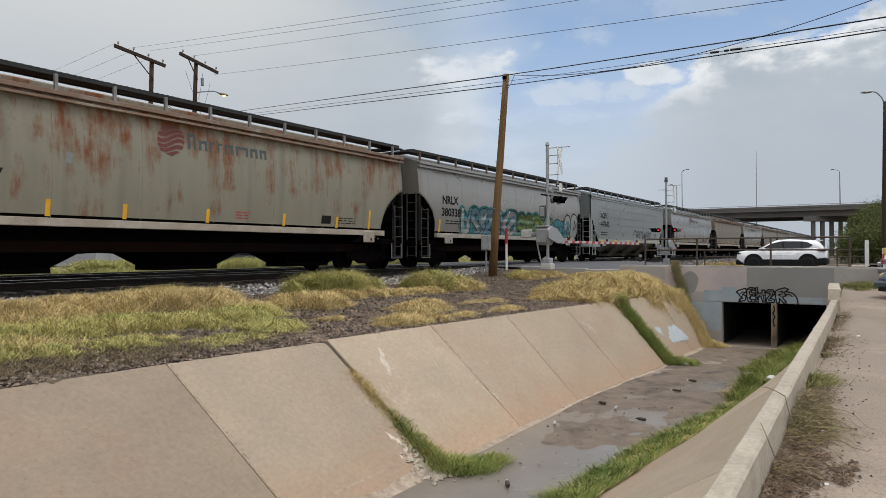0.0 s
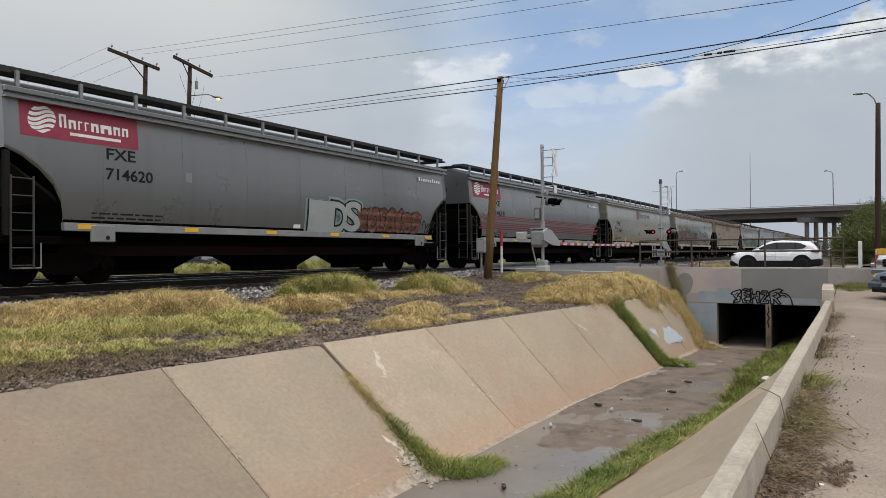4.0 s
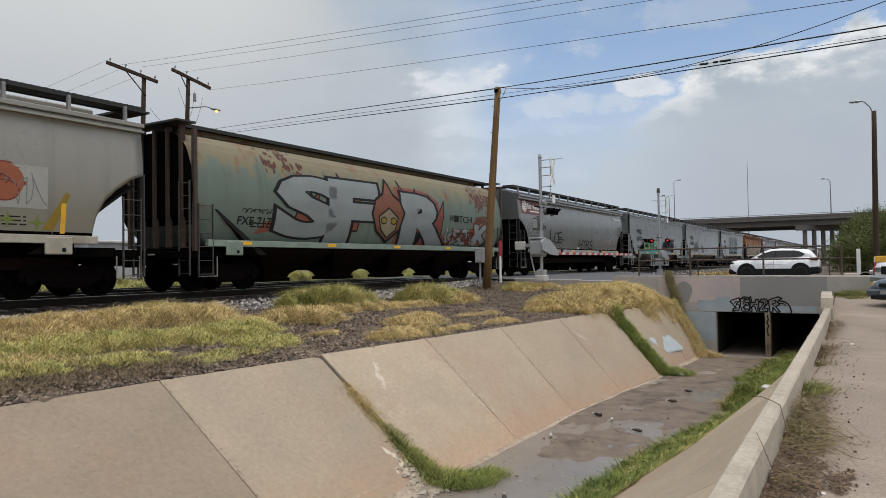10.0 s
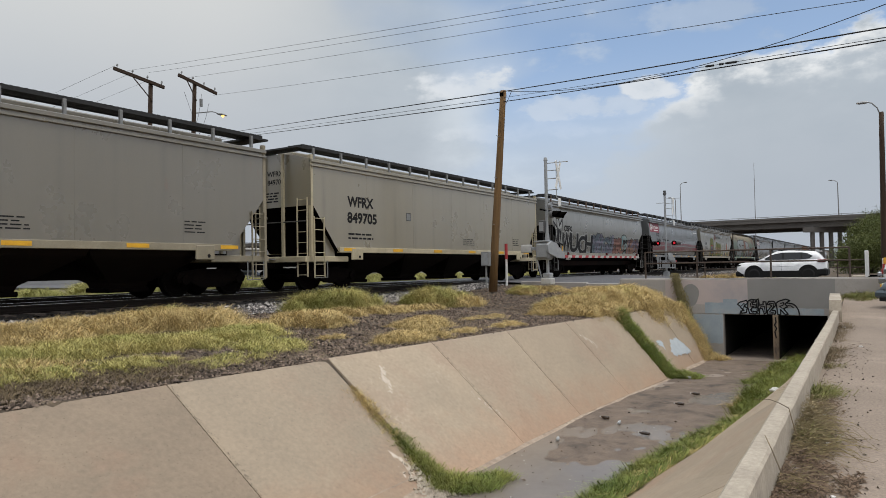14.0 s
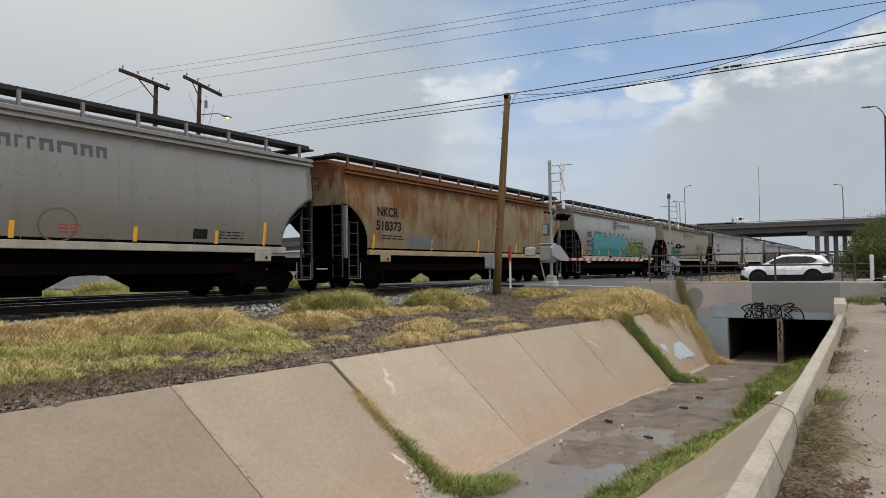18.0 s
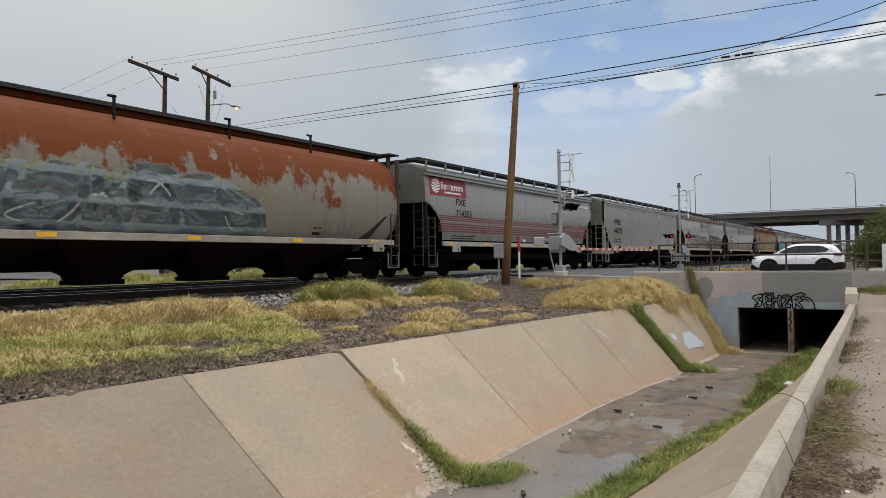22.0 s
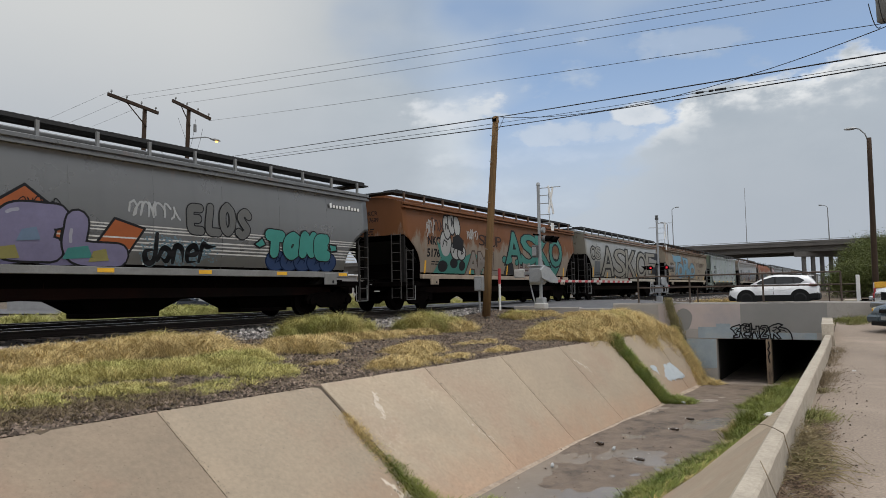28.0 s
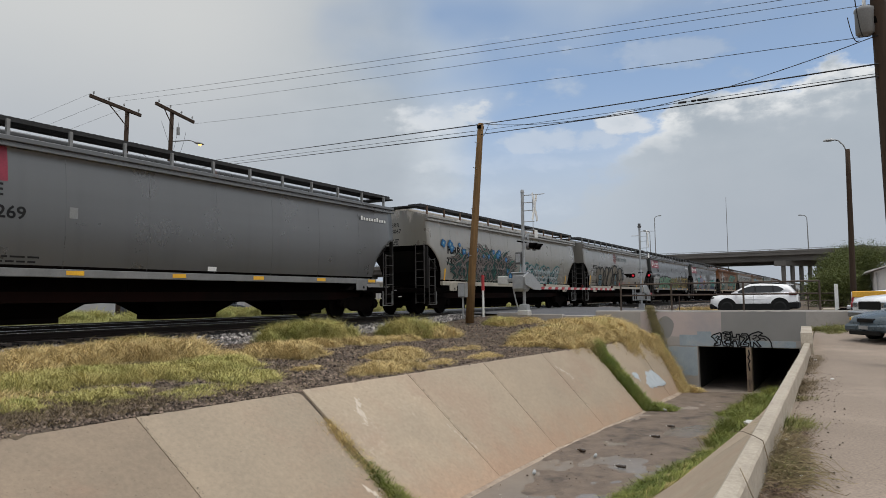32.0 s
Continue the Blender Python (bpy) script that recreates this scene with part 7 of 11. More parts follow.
def art_green_run(car, k, l):
    """Black sketched outlines with paint that has run down from them."""
    rng = random.Random(9)
    for x, w, h in ((2.7, 0.6, 2.0), (4.0, 0.8, 0.8), (5.3, 0.5, 0.5), (6.3, 0.7, 1.3), (8.4, 0.8, 0.6), (8.6, 0.5, 1.9), (10.4, 0.8, 1.6), (11.9, 0.5, 0.8), (12.9, 0.9, 1.7), (14.6, 0.8, 0.9), (15.5, 0.5, 1.2)):
        lines = []
        z0 = rng.uniform(0.0, 0.5)
        zig = [(w * 0.1, h), (w * rng.uniform(0.2, 0.5), h * 0.75), (w * rng.uniform(0.3, 0.7), h * 0.45), (w, h * 0.15)]
        lines.append((zig, 1.0))
        for j in range(7):
            a, b = rng.uniform(0, w), rng.uniform(0, h * 0.6)
            lines.append(([(a, b), (a + rng.uniform(0.05, 0.25), b + rng.uniform(0.1, 0.35)), (a + rng.uniform(0.1, 0.35), b - rng.uniform(0.0, 0.1))], rng.uniform(0.35, 0.9)))
        for j in range(5):
            a, b = rng.uniform(0, w), rng.uniform(0.1, h * 0.7)
            lines.append(([(a, b), (a + 0.01, b - rng.uniform(0.15, 0.6))], 0.35))
        part("graffiti", lay(strokes_mesh([([(px, max(-0.05, pz)) for px, pz in p], f) for p, f in lines], 0.02, 0.005), k, l + x, 1.5 + z0), ink((0.05, 0.065, 0.065)), car)


def art_toro(car, k, l):
    sky, rim, bare = (0.19, 0.40, 0.54), (0.012, 0.018, 0.024), (0.27, 0.22, 0.165)
    rng = random.Random(154)
    wob = lambda pts: [(a + rng.uniform(-0.035, 0.035), b + rng.uniform(-0.03, 0.03)) for a, b in pts]
    shape_on(car, k, wob([(0.0, 1.85), (0.9, 1.72), (1.8, 1.86), (3.2, 1.82), (3.3, 1.3), (2.4, 1.2), (1.6, 1.22), (1.55, 0.9), (1.2, 0.15), (0.75, 0.0), (0.85, 0.6), (0.9, 1.15), (0.2, 1.2)]), sky, rim, l + 2.8, 1.85, 0.02)
    for x0, w, h, z, iw, ih in ((4.4, 2.35, 1.48, 1.52, 0.55, 0.32), (9.45, 2.45, 1.55, 1.55, 0.64, 0.29)):
        outer = [(w / 2 + w / 2 * math.cos(i * math.tau / 22) * (1 + 0.05 * math.sin(3 * i)), h / 2 + h / 2 * math.sin(i * math.tau / 22)) for i in range(22)]
        shape_on(car, k, wob(outer), sky, rim, l + x0, z, 0.02, 0.010)
        inner = [(w / 2 + 0.08 + iw * math.cos(i * math.tau / 16), h / 2 + 0.03 + ih * math.sin(i * math.tau / 16)) for i in range(16)]
        shape_on(car, k, wob(inner), bare, rim, l + x0, z, 0.016, 0.014)
    leg = [(0.2, 0.02), (1.1, 0.0), (1.25, 0.35), (1.3, 0.72), (1.75, 0.74), (1.95, 0.02), (2.6, 0.05), (3.15, 0.28), (3.5, 0.52), (2.95, 0.95), (2.45, 1.02), (2.5, 1.35), (2.7, 1.72), (2.4, 2.0), (1.4, 2.05), (0.35, 2.1), (0.36, 1.75), (0.55, 1.6), (0.48, 0.95), (0.36, 0.4)]
    shape_on(car, k, wob([(a, b * 0.93) for a, b in leg]), sky, rim, l + 6.25, 1.66, 0.022, 0.018)
    shape_on(car, k, wob([(1.0, 1.74), (1.4, 1.75), (1.78, 1.66), (1.86, 1.42), (1.15, 1.45)]), bare, rim, l + 6.25, 1.56, 0.016, 0.022)
    strokes = [[(0.5, 1.85), (0.7, 1.5), (0.6, 0.5)], [(2.1, 1.3), (1.7, 1.1), (0.9, 1.15)], [(2.2, 0.85), (2.9, 0.55)], [(3.6, 1.2), (4.3, 1.45), (5.2, 1.3)], [(3.7, 0.5), (4.2, 0.15), (5.0, 0.2)]]
    part("graffiti", lay(taper_mesh([(spline(p), 0.8, True) for p in strokes], 0.022, 0.026), k, l + 6.15, 1.6), ink((0.05, 0.13, 0.2)), car)
    tag_lines(car, k, l + 12.5, 2.75, 3.9, 0.5, (0.05, 0.025, 0.015), 151, 9, 0.02)
    tag_lines(car, k, l + 13.3, 2.2, 1.9, 0.42, (0.05, 0.025, 0.015), 152, 5, 0.02)
    haze_cloud(car, k, l + 2.5, 1.5, 9.5, 1.0, (0.30, 0.27, 0.22), 153, 60)


def art_asko_block(car, k, l):
    pale, dark = (0.29, 0.275, 0.23), (0.022, 0.021, 0.02)
    word(car, k, "ASKOE", l + 3.0, 1.5, 13.6, 1.95, pale, dark, 25, 0.17, 0.02, 0.0)
    word(car, k, "OS", l + 0.9, 2.65, 1.9, 0.8, pale, dark, 26, 0.09, 0.03, 0.0)
    rect_on(car, k, l + 1.6, l + 2.7, 1.5, 2.5, ink((0.10, 0.11, 0.12)), "graffiti", 0.003)
    shape_on(car, k, [(0.0, 0.0), (2.6, 0.0), (2.9, 0.5), (2.9, 2.1), (0.3, 2.0), (0.2, 1.6), (1.9, 1.45), (1.9, 1.1), (0.2, 1.05)], (0.018, 0.021, 0.032), None, l + 15.2, 1.5)


def art_nkcr_asko(car, k, l):
    teal = (0.05, 0.26, 0.21)
    # white spray figure over a teal ground
    shape_on(car, k, [(0.0, 0.0), (4.2, 0.0), (4.4, 0.7), (3.2, 0.95), (2.2, 0.65), (1.0, 0.9), (0.2, 1.3), (0.5, 0.6)], teal, None, l + 2.2, 1.46)
    outline_blobs(car, k, [(0.6, 0.7, 0.45, 0.55), (0.75, 1.4, 0.3, 0.5), (1.15, 1.6, 0.28, 0.5), (1.6, 1.5, 0.26, 0.45), (1.5, 0.45, 0.5, 0.4), (1.9, 0.35, 0.35, 0.3)], (0.42, 0.42, 0.40), C["black"], l + 2.5, 2.0, 0.045)
    shape_on(car, k, [(0.0, 0.15), (0.9, 0.0), (1.0, 0.5), (0.5, 0.75), (0.1, 0.6)], C["black"], None, l + 3.6, 2.4, lift=0.022)
    outline_blobs(car, k, [(0.0, 0.0, 0.4, 0.25), (0.9, 0.15, 0.3, 0.2), (1.6, 0.05, 0.25, 0.2)], C["black"], C["black"], l + 2.9, 1.75, 0.02)
    word(car, k, "AML", l + 4.9, 1.5, 3.2, 0.95, (0.29, 0.25, 0.21), (0.10, 0.055, 0.035), 26, 0.07, 0.05, 0.03)
    word(car, k, "SIUP", l + 6.0, 2.75, 2.3, 0.5, (0.05, 0.028, 0.02), None, 27, 0, 0.04, 0.0)
    word(car, k, "ASKO", l + 8.9, 2.1, 7.0, 1.5, teal, C["black"], 28, 0.10, 0.05, 0.02)
    shape_on(car, k, [(0, 0), (1.6, -0.2), (2.3, 0.6), (1.4, 0.8), (0.2, 0.5)], teal, C["black"], l + 13.6, 1.6, 0.05, 0.003)
    word(car, k, "HELL", l + 10.3, 1.5, 2.2, 0.55, (0.36, 0.30, 0.27), (0.09, 0.02, 0.02), 29, 0.05, 0.05, 0.02)
    shape_on(car, k, [(0, 0), (1.2, 0), (1.0, 0.5), (0.6, 0.75), (0.2, 0.5)], (0.03, 0.03, 0.032), None, l + 8.6, 1.48)
    outline_blobs(car, k, [(0.1, 0.2, 0.22, 0.16), (0.75, 0.2, 0.22, 0.16), (1.5, 0.1, 0.2, 0.15)], teal, C["black"], l + 8.5, 2.0, 0.03)
    tag_lines(car, k, l + 2.0, 3.2, 0.9, 0.6, (0.06, 0.035, 0.03), 162, 3, 0.03)
    tag_lines(car, k, l + 4.9, 3.0, 1.0, 0.45, (0.42, 0.42, 0.4), 163, 5, 0.025)
    tag_lines(car, k, l + 1.6, 2.9, 0.6, 0.8, (0.42, 0.42, 0.4), 164, 4, 0.025)


def white_stripes(car, k, l):
    for z, t in STRIPE_ROWS:
        rect_on(car, k, l + 0.95, l + 16.6, z, z + t * 0.75, M["arm_white"], "stripe", 0.0025)


def art_714701(car, k, l):
    white_stripes(car, k, l)
    lil, teal, org = (0.24, 0.22, 0.36), (0.06, 0.28, 0.26), (0.46, 0.12, 0.03)
    shape_on(car, k, [(0, 0.0), (1.7, 0.0), (1.8, 0.9), (0.95, 1.5), (0.1, 0.9)], org, C["black"], l + 4.6, 1.6, 0.03, 0.003)
    shape_on(car, k, [(0, 0.1), (0.9, 0.0), (1.3, 0.6), (0.5, 0.8)], org, C["black"], l + 7.1, 1.75, 0.03, 0.003)
    shape_on(car, k, [(0.3, 0.1), (0.9, 0.0), (0.8, 0.8), (0.0, 0.6)], org, C["black"], l + 3.0, 1.7, 0.03, 0.003)
    bubble(car, k, "FEL", l + 3.3, 1.44, 4.5, 1.3, [teal, lil, lil], C["black"], 171, 0.05, 0.2, (0.42, 0.42, 0.5), 0.008)
    for i, (x, z, w) in enumerate(((3.6, 1.5, 0.7), (4.9, 1.5, 0.6), (5.4, 1.9, 0.5), (6.4, 1.55, 0.7), (7.0, 1.5, 0.5))):
        shape_on(car, k, [(0, 0), (w, 0.05), (w * 0.8, 0.32), (0.1, 0.25)], (teal, (0.33, 0.30, 0.10), (0.18, 0.26, 0.38))[i % 3], None, l + x, z, lift=0.0245)
    outline_blobs(car, k, [(0.5, 0.1, 0.5, 0.12), (1.7, 0.08, 0.6, 0.1), (3.0, 0.1, 0.55, 0.12), (4.1, 0.12, 0.4, 0.16)], (0.20, 0.18, 0.30), C["black"], l + 3.3, 1.42, 0.025)
    haze_cloud(car, k, l + 8.3, 1.46, 2.4, 0.75, (0.16, 0.26, 0.32), 175, 60)
    script = [(spline([(0.35, 0.75), (0.3, 0.1), (0.1, 0.05), (0.05, 0.3), (0.35, 0.35)]), 1.3, True), (spline([(0.4, 0.1), (0.55, 0.4), (0.75, 0.3), (0.65, 0.08), (0.45, 0.2)]), 1.3, True), (spline([(0.85, 0.05), (0.9, 0.45), (1.1, 0.4), (1.15, 0.05)]), 1.3, True),
              (spline([(1.25, 0.25), (1.55, 0.3), (1.5, 0.5), (1.3, 0.4), (1.3, 0.1), (1.6, 0.1)]), 1.3, True), (spline([(1.65, 0.1), (1.75, 0.55), (1.9, 0.5), (2.2, 0.52)]), 1.2, True)]
    part("graffiti", lay(taper_mesh([(p, 1.5, q) for p, f, q in script], 0.06, 0.005), k, l + 8.4, 1.5), ink((0.22, 0.34, 0.38)), car)
    part("graffiti", lay(taper_mesh(script, 0.06, 0.008), k, l + 8.4, 1.5), ink(C["black"]), car)
    tag_lines(car, k, l + 8.0, 2.65, 1.35, 0.4, (0.42, 0.43, 0.43), 173, 6, 0.03)
    tag_lines(car, k, l + 5.4, 2.55, 0.9, 0.35, C["black"], 174, 5, 0.012)
    bubble(car, k, "ELOS", l + 9.65, 2.28, 2.1, 0.86, (0.135, 0.136, 0.132), C["black"], 176, 0.032, 0.2)
    outline_blobs(car, k, [(0.3 + 0.58 * i, 0.25, 0.4, 0.3) for i in range(5)], (0.02, 0.055, 0.16), (0.008, 0.02, 0.06), l + 12.55, 1.46, 0.03)
    bubble(car, k, "TONE", l + 12.3, 1.78, 2.9, 0.82, (0.06, 0.34, 0.29), C["black"], 177, 0.035, 0.24, None, 0.024)
    shape_on(car, k, [(0, 0.1), (0.3, 0.3), (0.45, 0.1), (0.2, 0.0)], (0.06, 0.34, 0.29), C["black"], l + 11.95, 2.05, 0.025, 0.02)
    shape_on(car, k, [(0.1, 0.0), (0.0, 0.25), (0.35, 0.22), (0.4, 0.05)], (0.06, 0.34, 0.29), C["black"], l + 15.2, 2.05, 0.025, 0.02)


def art_nare(car, k, l):
    white_stripes(car, k, l)
    word(car, k, "SNARE", l + 3.3, 1.46, 4.4, 0.92, (0.16, 0.33, 0.22), C["black"], 32, 0.12, 0.06, 0.035, 0.12)
    rng = random.Random(183)
    for i in range(9):
        x = 3.5 + i * 0.45
        shape_on(car, k, [(0, 0), (0.3, 0.05), (0.22, 0.3), (0.02, 0.26)], (0.34, 0.21, 0.08) if i % 2 else (0.07, 0.30, 0.12), None, l + x, 1.5 + rng.uniform(0, 0.7), lift=0.0095)
    piece(car, k, l + 7.75, 1.46, 4.0, 1.0, [(0.33, 0.24, 0.04), (0.30, 0.25, 0.09), (0.20, 0.30, 0.16)], C["black"], 181, 5, None, 0.17, 1.45)
    word(car, k, "LOSER", l + 11.8, 1.48, 4.7, 1.0, (0.33, 0.23, 0.03), C["black"], 34, 0.17, 0.08, 0.012, 0.12)
    rect_on(car, k, l + 3.0, l + 16.5, 1.42, 1.5, ink((0.35, 0.25, 0.04)), "graffiti", 0.003)
    tag_lines(car, k, l + 15.2, 2.6, 1.0, 0.6, C["black"], 182, 4, 0.018)


def art_face(car, k, l):
    fill = (0.205, 0.178, 0.135)
    blobs = [(3.15, 2.2, 0.5, 0.45), (3.95, 2.2, 0.45, 0.48), (3.5, 1.8, 0.75, 0.45), (4.6, 1.9, 0.5, 0.5), (5.05, 2.3, 0.42, 0.42), (5.65, 1.9, 0.55, 0.58), (6.15, 2.2, 0.32, 0.5), (6.4, 1.7, 0.6, 0.34), (7.1, 2.55, 0.55, 0.36), (7.2, 1.8, 0.5, 0.48), (8.35, 2.1, 0.66, 0.62), (8.4, 1.8, 0.66, 0.44)]
    outline_blobs(car, k, blobs, fill, fill, l, 0.0, 0.0)
    arcs = [(3.15, 2.3, 0.45, 0.42, 190, 20), (3.97, 2.27, 0.42, 0.46, 165, -30), (3.5, 1.8, 0.78, 0.45, 170, 375), (4.5, 2.2, 0.26, 0.3, 190, -10), (5.05, 2.45, 0.42, 0.33, 170, -25), (5.68, 2.45, 0.25, 0.33, 190, 10),
            (6.15, 2.35, 0.32, 0.4, 170, -60), (5.62, 1.84, 0.56, 0.48, 130, 390), (7.1, 2.62, 0.6, 0.33, -20, 215), (7.18, 1.8, 0.5, 0.5, 200, -25), (8.35, 2.18, 0.66, 0.62, 215, 0), (8.3, 2.2, 0.38, 0.36, 110, 330),
            (8.4, 1.78, 0.68, 0.45, 195, 400), (9.22, 2.2, 0.16, 0.3, 0, 360), (9.05, 2.52, 0.2, 0.13, 0, 360)]
    lines = [([(cx + rx * math.cos(radians(a0 + (a1 - a0) * i / 16)), cz + rz * math.sin(radians(a0 + (a1 - a0) * i / 16))) for i in range(17)], 1.0) for cx, cz, rx, rz, a0, a1 in arcs]
    lines += [([(3.98, 1.8), (4.4, 1.45), (4.78, 1.33), (5.05, 1.7), (5.42, 2.35)], 1.3), ([(6.3, 2.0), (6.6, 2.3), (7.3, 2.3), (7.7, 2.35)], 0.9), ([(7.0, 2.35), (7.35, 2.55)], 0.7)]
    for p in (6.3, 6.5):
        lines += [([(p, 1.55), (p + 0.04, 1.95)], 0.55), ([(6.1, p - 4.65), (6.7, p - 4.63)], 0.55)]
    for cx, cz, r in ((8.92, 2.78, 0.17), (4.52, 2.02, 0.24)):
        lines += [([(cx - r * math.cos(a), cz - r * math.sin(a)), (cx + r * math.cos(a), cz + r * math.sin(a))], 0.4) for a in (0.4, 1.5, 2.6)]
    part("graffiti", lay(strokes_mesh(lines, 0.052, 0.036), k, l, 0.0), ink(C["black"]), car)
    outline_blobs(car, k, [(3.52, 2.04, 0.42, 0.17), (3.32, 1.64, 0.17, 0.22), (3.68, 1.64, 0.17, 0.22)], (0.19, 0.29, 0.33), C["black"], l, 0.0, 0.035, lift=0.041)
    outline_blobs(car, k, [(7.2, 2.05, 0.11, 0.22), (7.05, 1.64, 0.12, 0.15), (7.34, 1.64, 0.12, 0.15)], (0.20, 0.36, 0.42), C["black"], l, 0.0, 0.03, lift=0.041)
    eyes = [([(cx - 0.07, 1.64 - s * 0.08), (cx + 0.07, 1.64 + s * 0.08)], 1.0) for cx in (3.32, 3.68) for s in (-1, 1)]
    eyes += [([(x, 1.93), (x + 0.03, 2.16)], 0.7) for x in (3.32, 3.5, 3.68)] + [([(3.15, 2.05), (3.9, 2.03)], 0.7), ([(7.2, 1.88), (7.2, 2.24)], 0.5), ([(7.1, 2.06), (7.3, 2.06)], 0.5)]
    eyes += [([(cx + 0.05 * math.cos(a), 1.63 + 0.06 * math.sin(a)) for a in (0, 1.05, 2.1, 3.14, 4.2, 5.25, 6.28)], 0.7) for cx in (7.05, 7.34)]
    part("graffiti", lay(strokes_mesh(eyes, 0.022, 0.052), k, l, 0.0), ink(C["black"]), car)
    tag_lines(car, k, l + 5.2, 1.5, 0.8, 0.35, C["black"], 191, 4, 0.025)
    rect_on(car, k, l + 8.33, l + 8.53, 1.48, 1.68, M["red"], "graffiti", 0.05)


def art_teal(car, k, l):
    haze_cloud(car, k, l + 2.6, 1.46, 6.4, 2.0, (0.34, 0.30, 0.25), 200, 100)
    haze_cloud(car, k, l + 2.4, 1.42, 6.4, 1.2, (0.03, 0.10, 0.085), 203, 330)
    swirl(car, k, l + 2.3, 1.44, 6.4, 1.75, [(0.035, 0.17, 0.13), (0.20, 0.165, 0.15), (0.05, 0.24, 0.19), (0.29, 0.25, 0.225), (0.025, 0.10, 0.085), (0.24, 0.20, 0.18)], (0.03, 0.035, 0.032), 201, 170, 0.065)
    rng = random.Random(5)
    for i in range(17):
        x = 1.3 + i * 0.48 + rng.uniform(-0.2, 0.2)
        z, r = 3.05 - 0.02 * i - max(0, i - 12) * 0.27 + rng.uniform(-0.3, 0.1), rng.uniform(0.09, 0.2)
        for f, c, lift in ((1.0, (0.02, 0.13, 0.33), 0.030), (0.62, (0.04, 0.24, 0.46), 0.033), (0.26, (0.30, 0.46, 0.54), 0.036)):
            pts = [(r * f * (1 + 0.16 * math.sin(4 * a + i) + 0.08 * math.sin(7 * a)) * math.cos(a) * 1.15, r * f * (1 + 0.16 * math.sin(4 * a + i)) * math.sin(a)) for a in [q * math.tau / 18 for q in range(18)]]
            shape_on(car, k, pts, c, None, l + x, z, 0.02, lift)
    piece(car, k, l + 9.6, 1.46, 5.6, 0.95, [(0.42, 0.43, 0.42), (0.36, 0.42, 0.42)], C["black"], 202, 9, (0.05, 0.28, 0.30), 0.115)


# -- wagons ahead at the start --
for i, x in enumerate((213.5, 194.0, 174.8, 155.8, 136.6, 118.0)):
    fxe_tan(x, "", "distant tan covered hopper car", rust=0.15 + 0.08 * (i % 3), logo=False, base=((0.46, 0.44, 0.38), (0.40, 0.38, 0.34), (0.43, 0.41, 0.36))[i % 3])
fxe_tan(99.3, "", "pale tan covered hopper car with light rust", rust=0.15)
fxe_tan(80.2, "", "tan covered hopper car with a rust-streaked flank", rust=0.45, logo=False, base=(0.42, 0.39, 0.33))
fxe_tan(61.2, "", "pale grey covered hopper car with low scrawls", rust=0.08, base=(0.46, 0.46, 0.43))


def art_ribs(car, k, l):
    for z in (1.9, 2.4, 2.9, 3.4):
        part("rib", bx(l + 1.4, -l - 1.4, -1.60, -1.582, z, z + 0.03), M["galv"], car)
    tag_lines(car, k, l + 9.0, 1.55, 4.2, 0.6, C["black"], 210, 7, 0.04)


wfrx(41.4, "447643", "pale green-grey covered hopper car with ribbed flank", base=(0.40, 0.43, 0.41), art=art_ribs, mark="ACFX")


def nkcr(x, number, label, base, art=None, mark="NKCR", rust=0.4, length=17.2, rust_color=(0.17, 0.062, 0.024), top=None, rust_low=9, kind="curved", black_ends=True, dirt=0.4, blotch=False):
    car, l = wagon(x, kind, car_paint("weathered_wagon_paint", base, rust, rust_color, dirt, top=top, rust_low=rust_low, blotch=blotch), label, length, black_ends=black_ends,
                   end_mark=(mark, number) if number else None, sill=surf("stained_sill", tuple(c * 0.85 for c in base), tuple(c * 0.55 for c in base), 2, 0.75, 0.1), posts=surf("rusty_post", (0.14, 0.09, 0.07), (0.10, 0.07, 0.05), 4, 0.8, 0.1))
    if number:
        letters(car, kind, mark, l + 1.7, 2.62, 0.33, M["ink"], 0.02)
        letters(car, kind, number, l + 1.65, 2.12, 0.33, M["ink"], 0.02)
    bars(car, kind, l + 2.0, 1.9, 1.4, 2, M["ink"], 0.04, 0.1, 35)
    reflectors(car, length, n=5, upright=(kind != "round"), kind=kind)
    rect_on(car, kind, l + 13.6, l + 13.95, 1.5, 1.75, M["ink"], "placard", 0.005)
    if art:
        art(car, kind, l)
    return car


nkcr(22.3, "380338", "tan covered hopper car with teal and black graffiti along the sill", (0.45, 0.42, 0.36), art_bar, mark="NRLX", rust=0.12, dirt=0.25)
fxe_tan(3.9, "712407", "tan covered hopper car with rust streaks below the roof", rust=0.62)
fxe_tan(-15.2, "713603", "tan covered hopper car with faded brown graffiti", rust=0.15, art=art_soker, logo=False)
fxe_tan(-34.4, "713064", "clean tan covered hopper car with operator emblem", rust=0.06)
fxe_grey(-53.2, "714618", "dark grey covered hopper car with four red stripes", stripes=M["maroon"], base=(0.215, 0.225, 0.225))
fxe_grey(-72.5, "714620", "grey covered hopper car with black, white and brown graffiti", art=art_ids)
nkcr(-92.0, "72727", "orange-brown rusted covered hopper car with pale paint below", (0.52, 0.45, 0.36), mark="HSBR", rust=0.45, top=(0.185, 0.058, 0.014), rust_low=2.85, blotch=True,
     rust_color=(0.16, 0.055, 0.016), art=lambda c, k, l: (tag_lines(c, k, l + 5, 1.6, 1.6, 0.7, (0.2, 0.1, 0.08), 220, 4, 0.03), tag_lines(c, k, l + 11.3, 1.6, 2.4, 0.6, C["black"], 221, 6, 0.04)))
wfrx(-111.3, "446964", "clean grey covered hopper car with angular blue graffiti letters", art=art_eles)
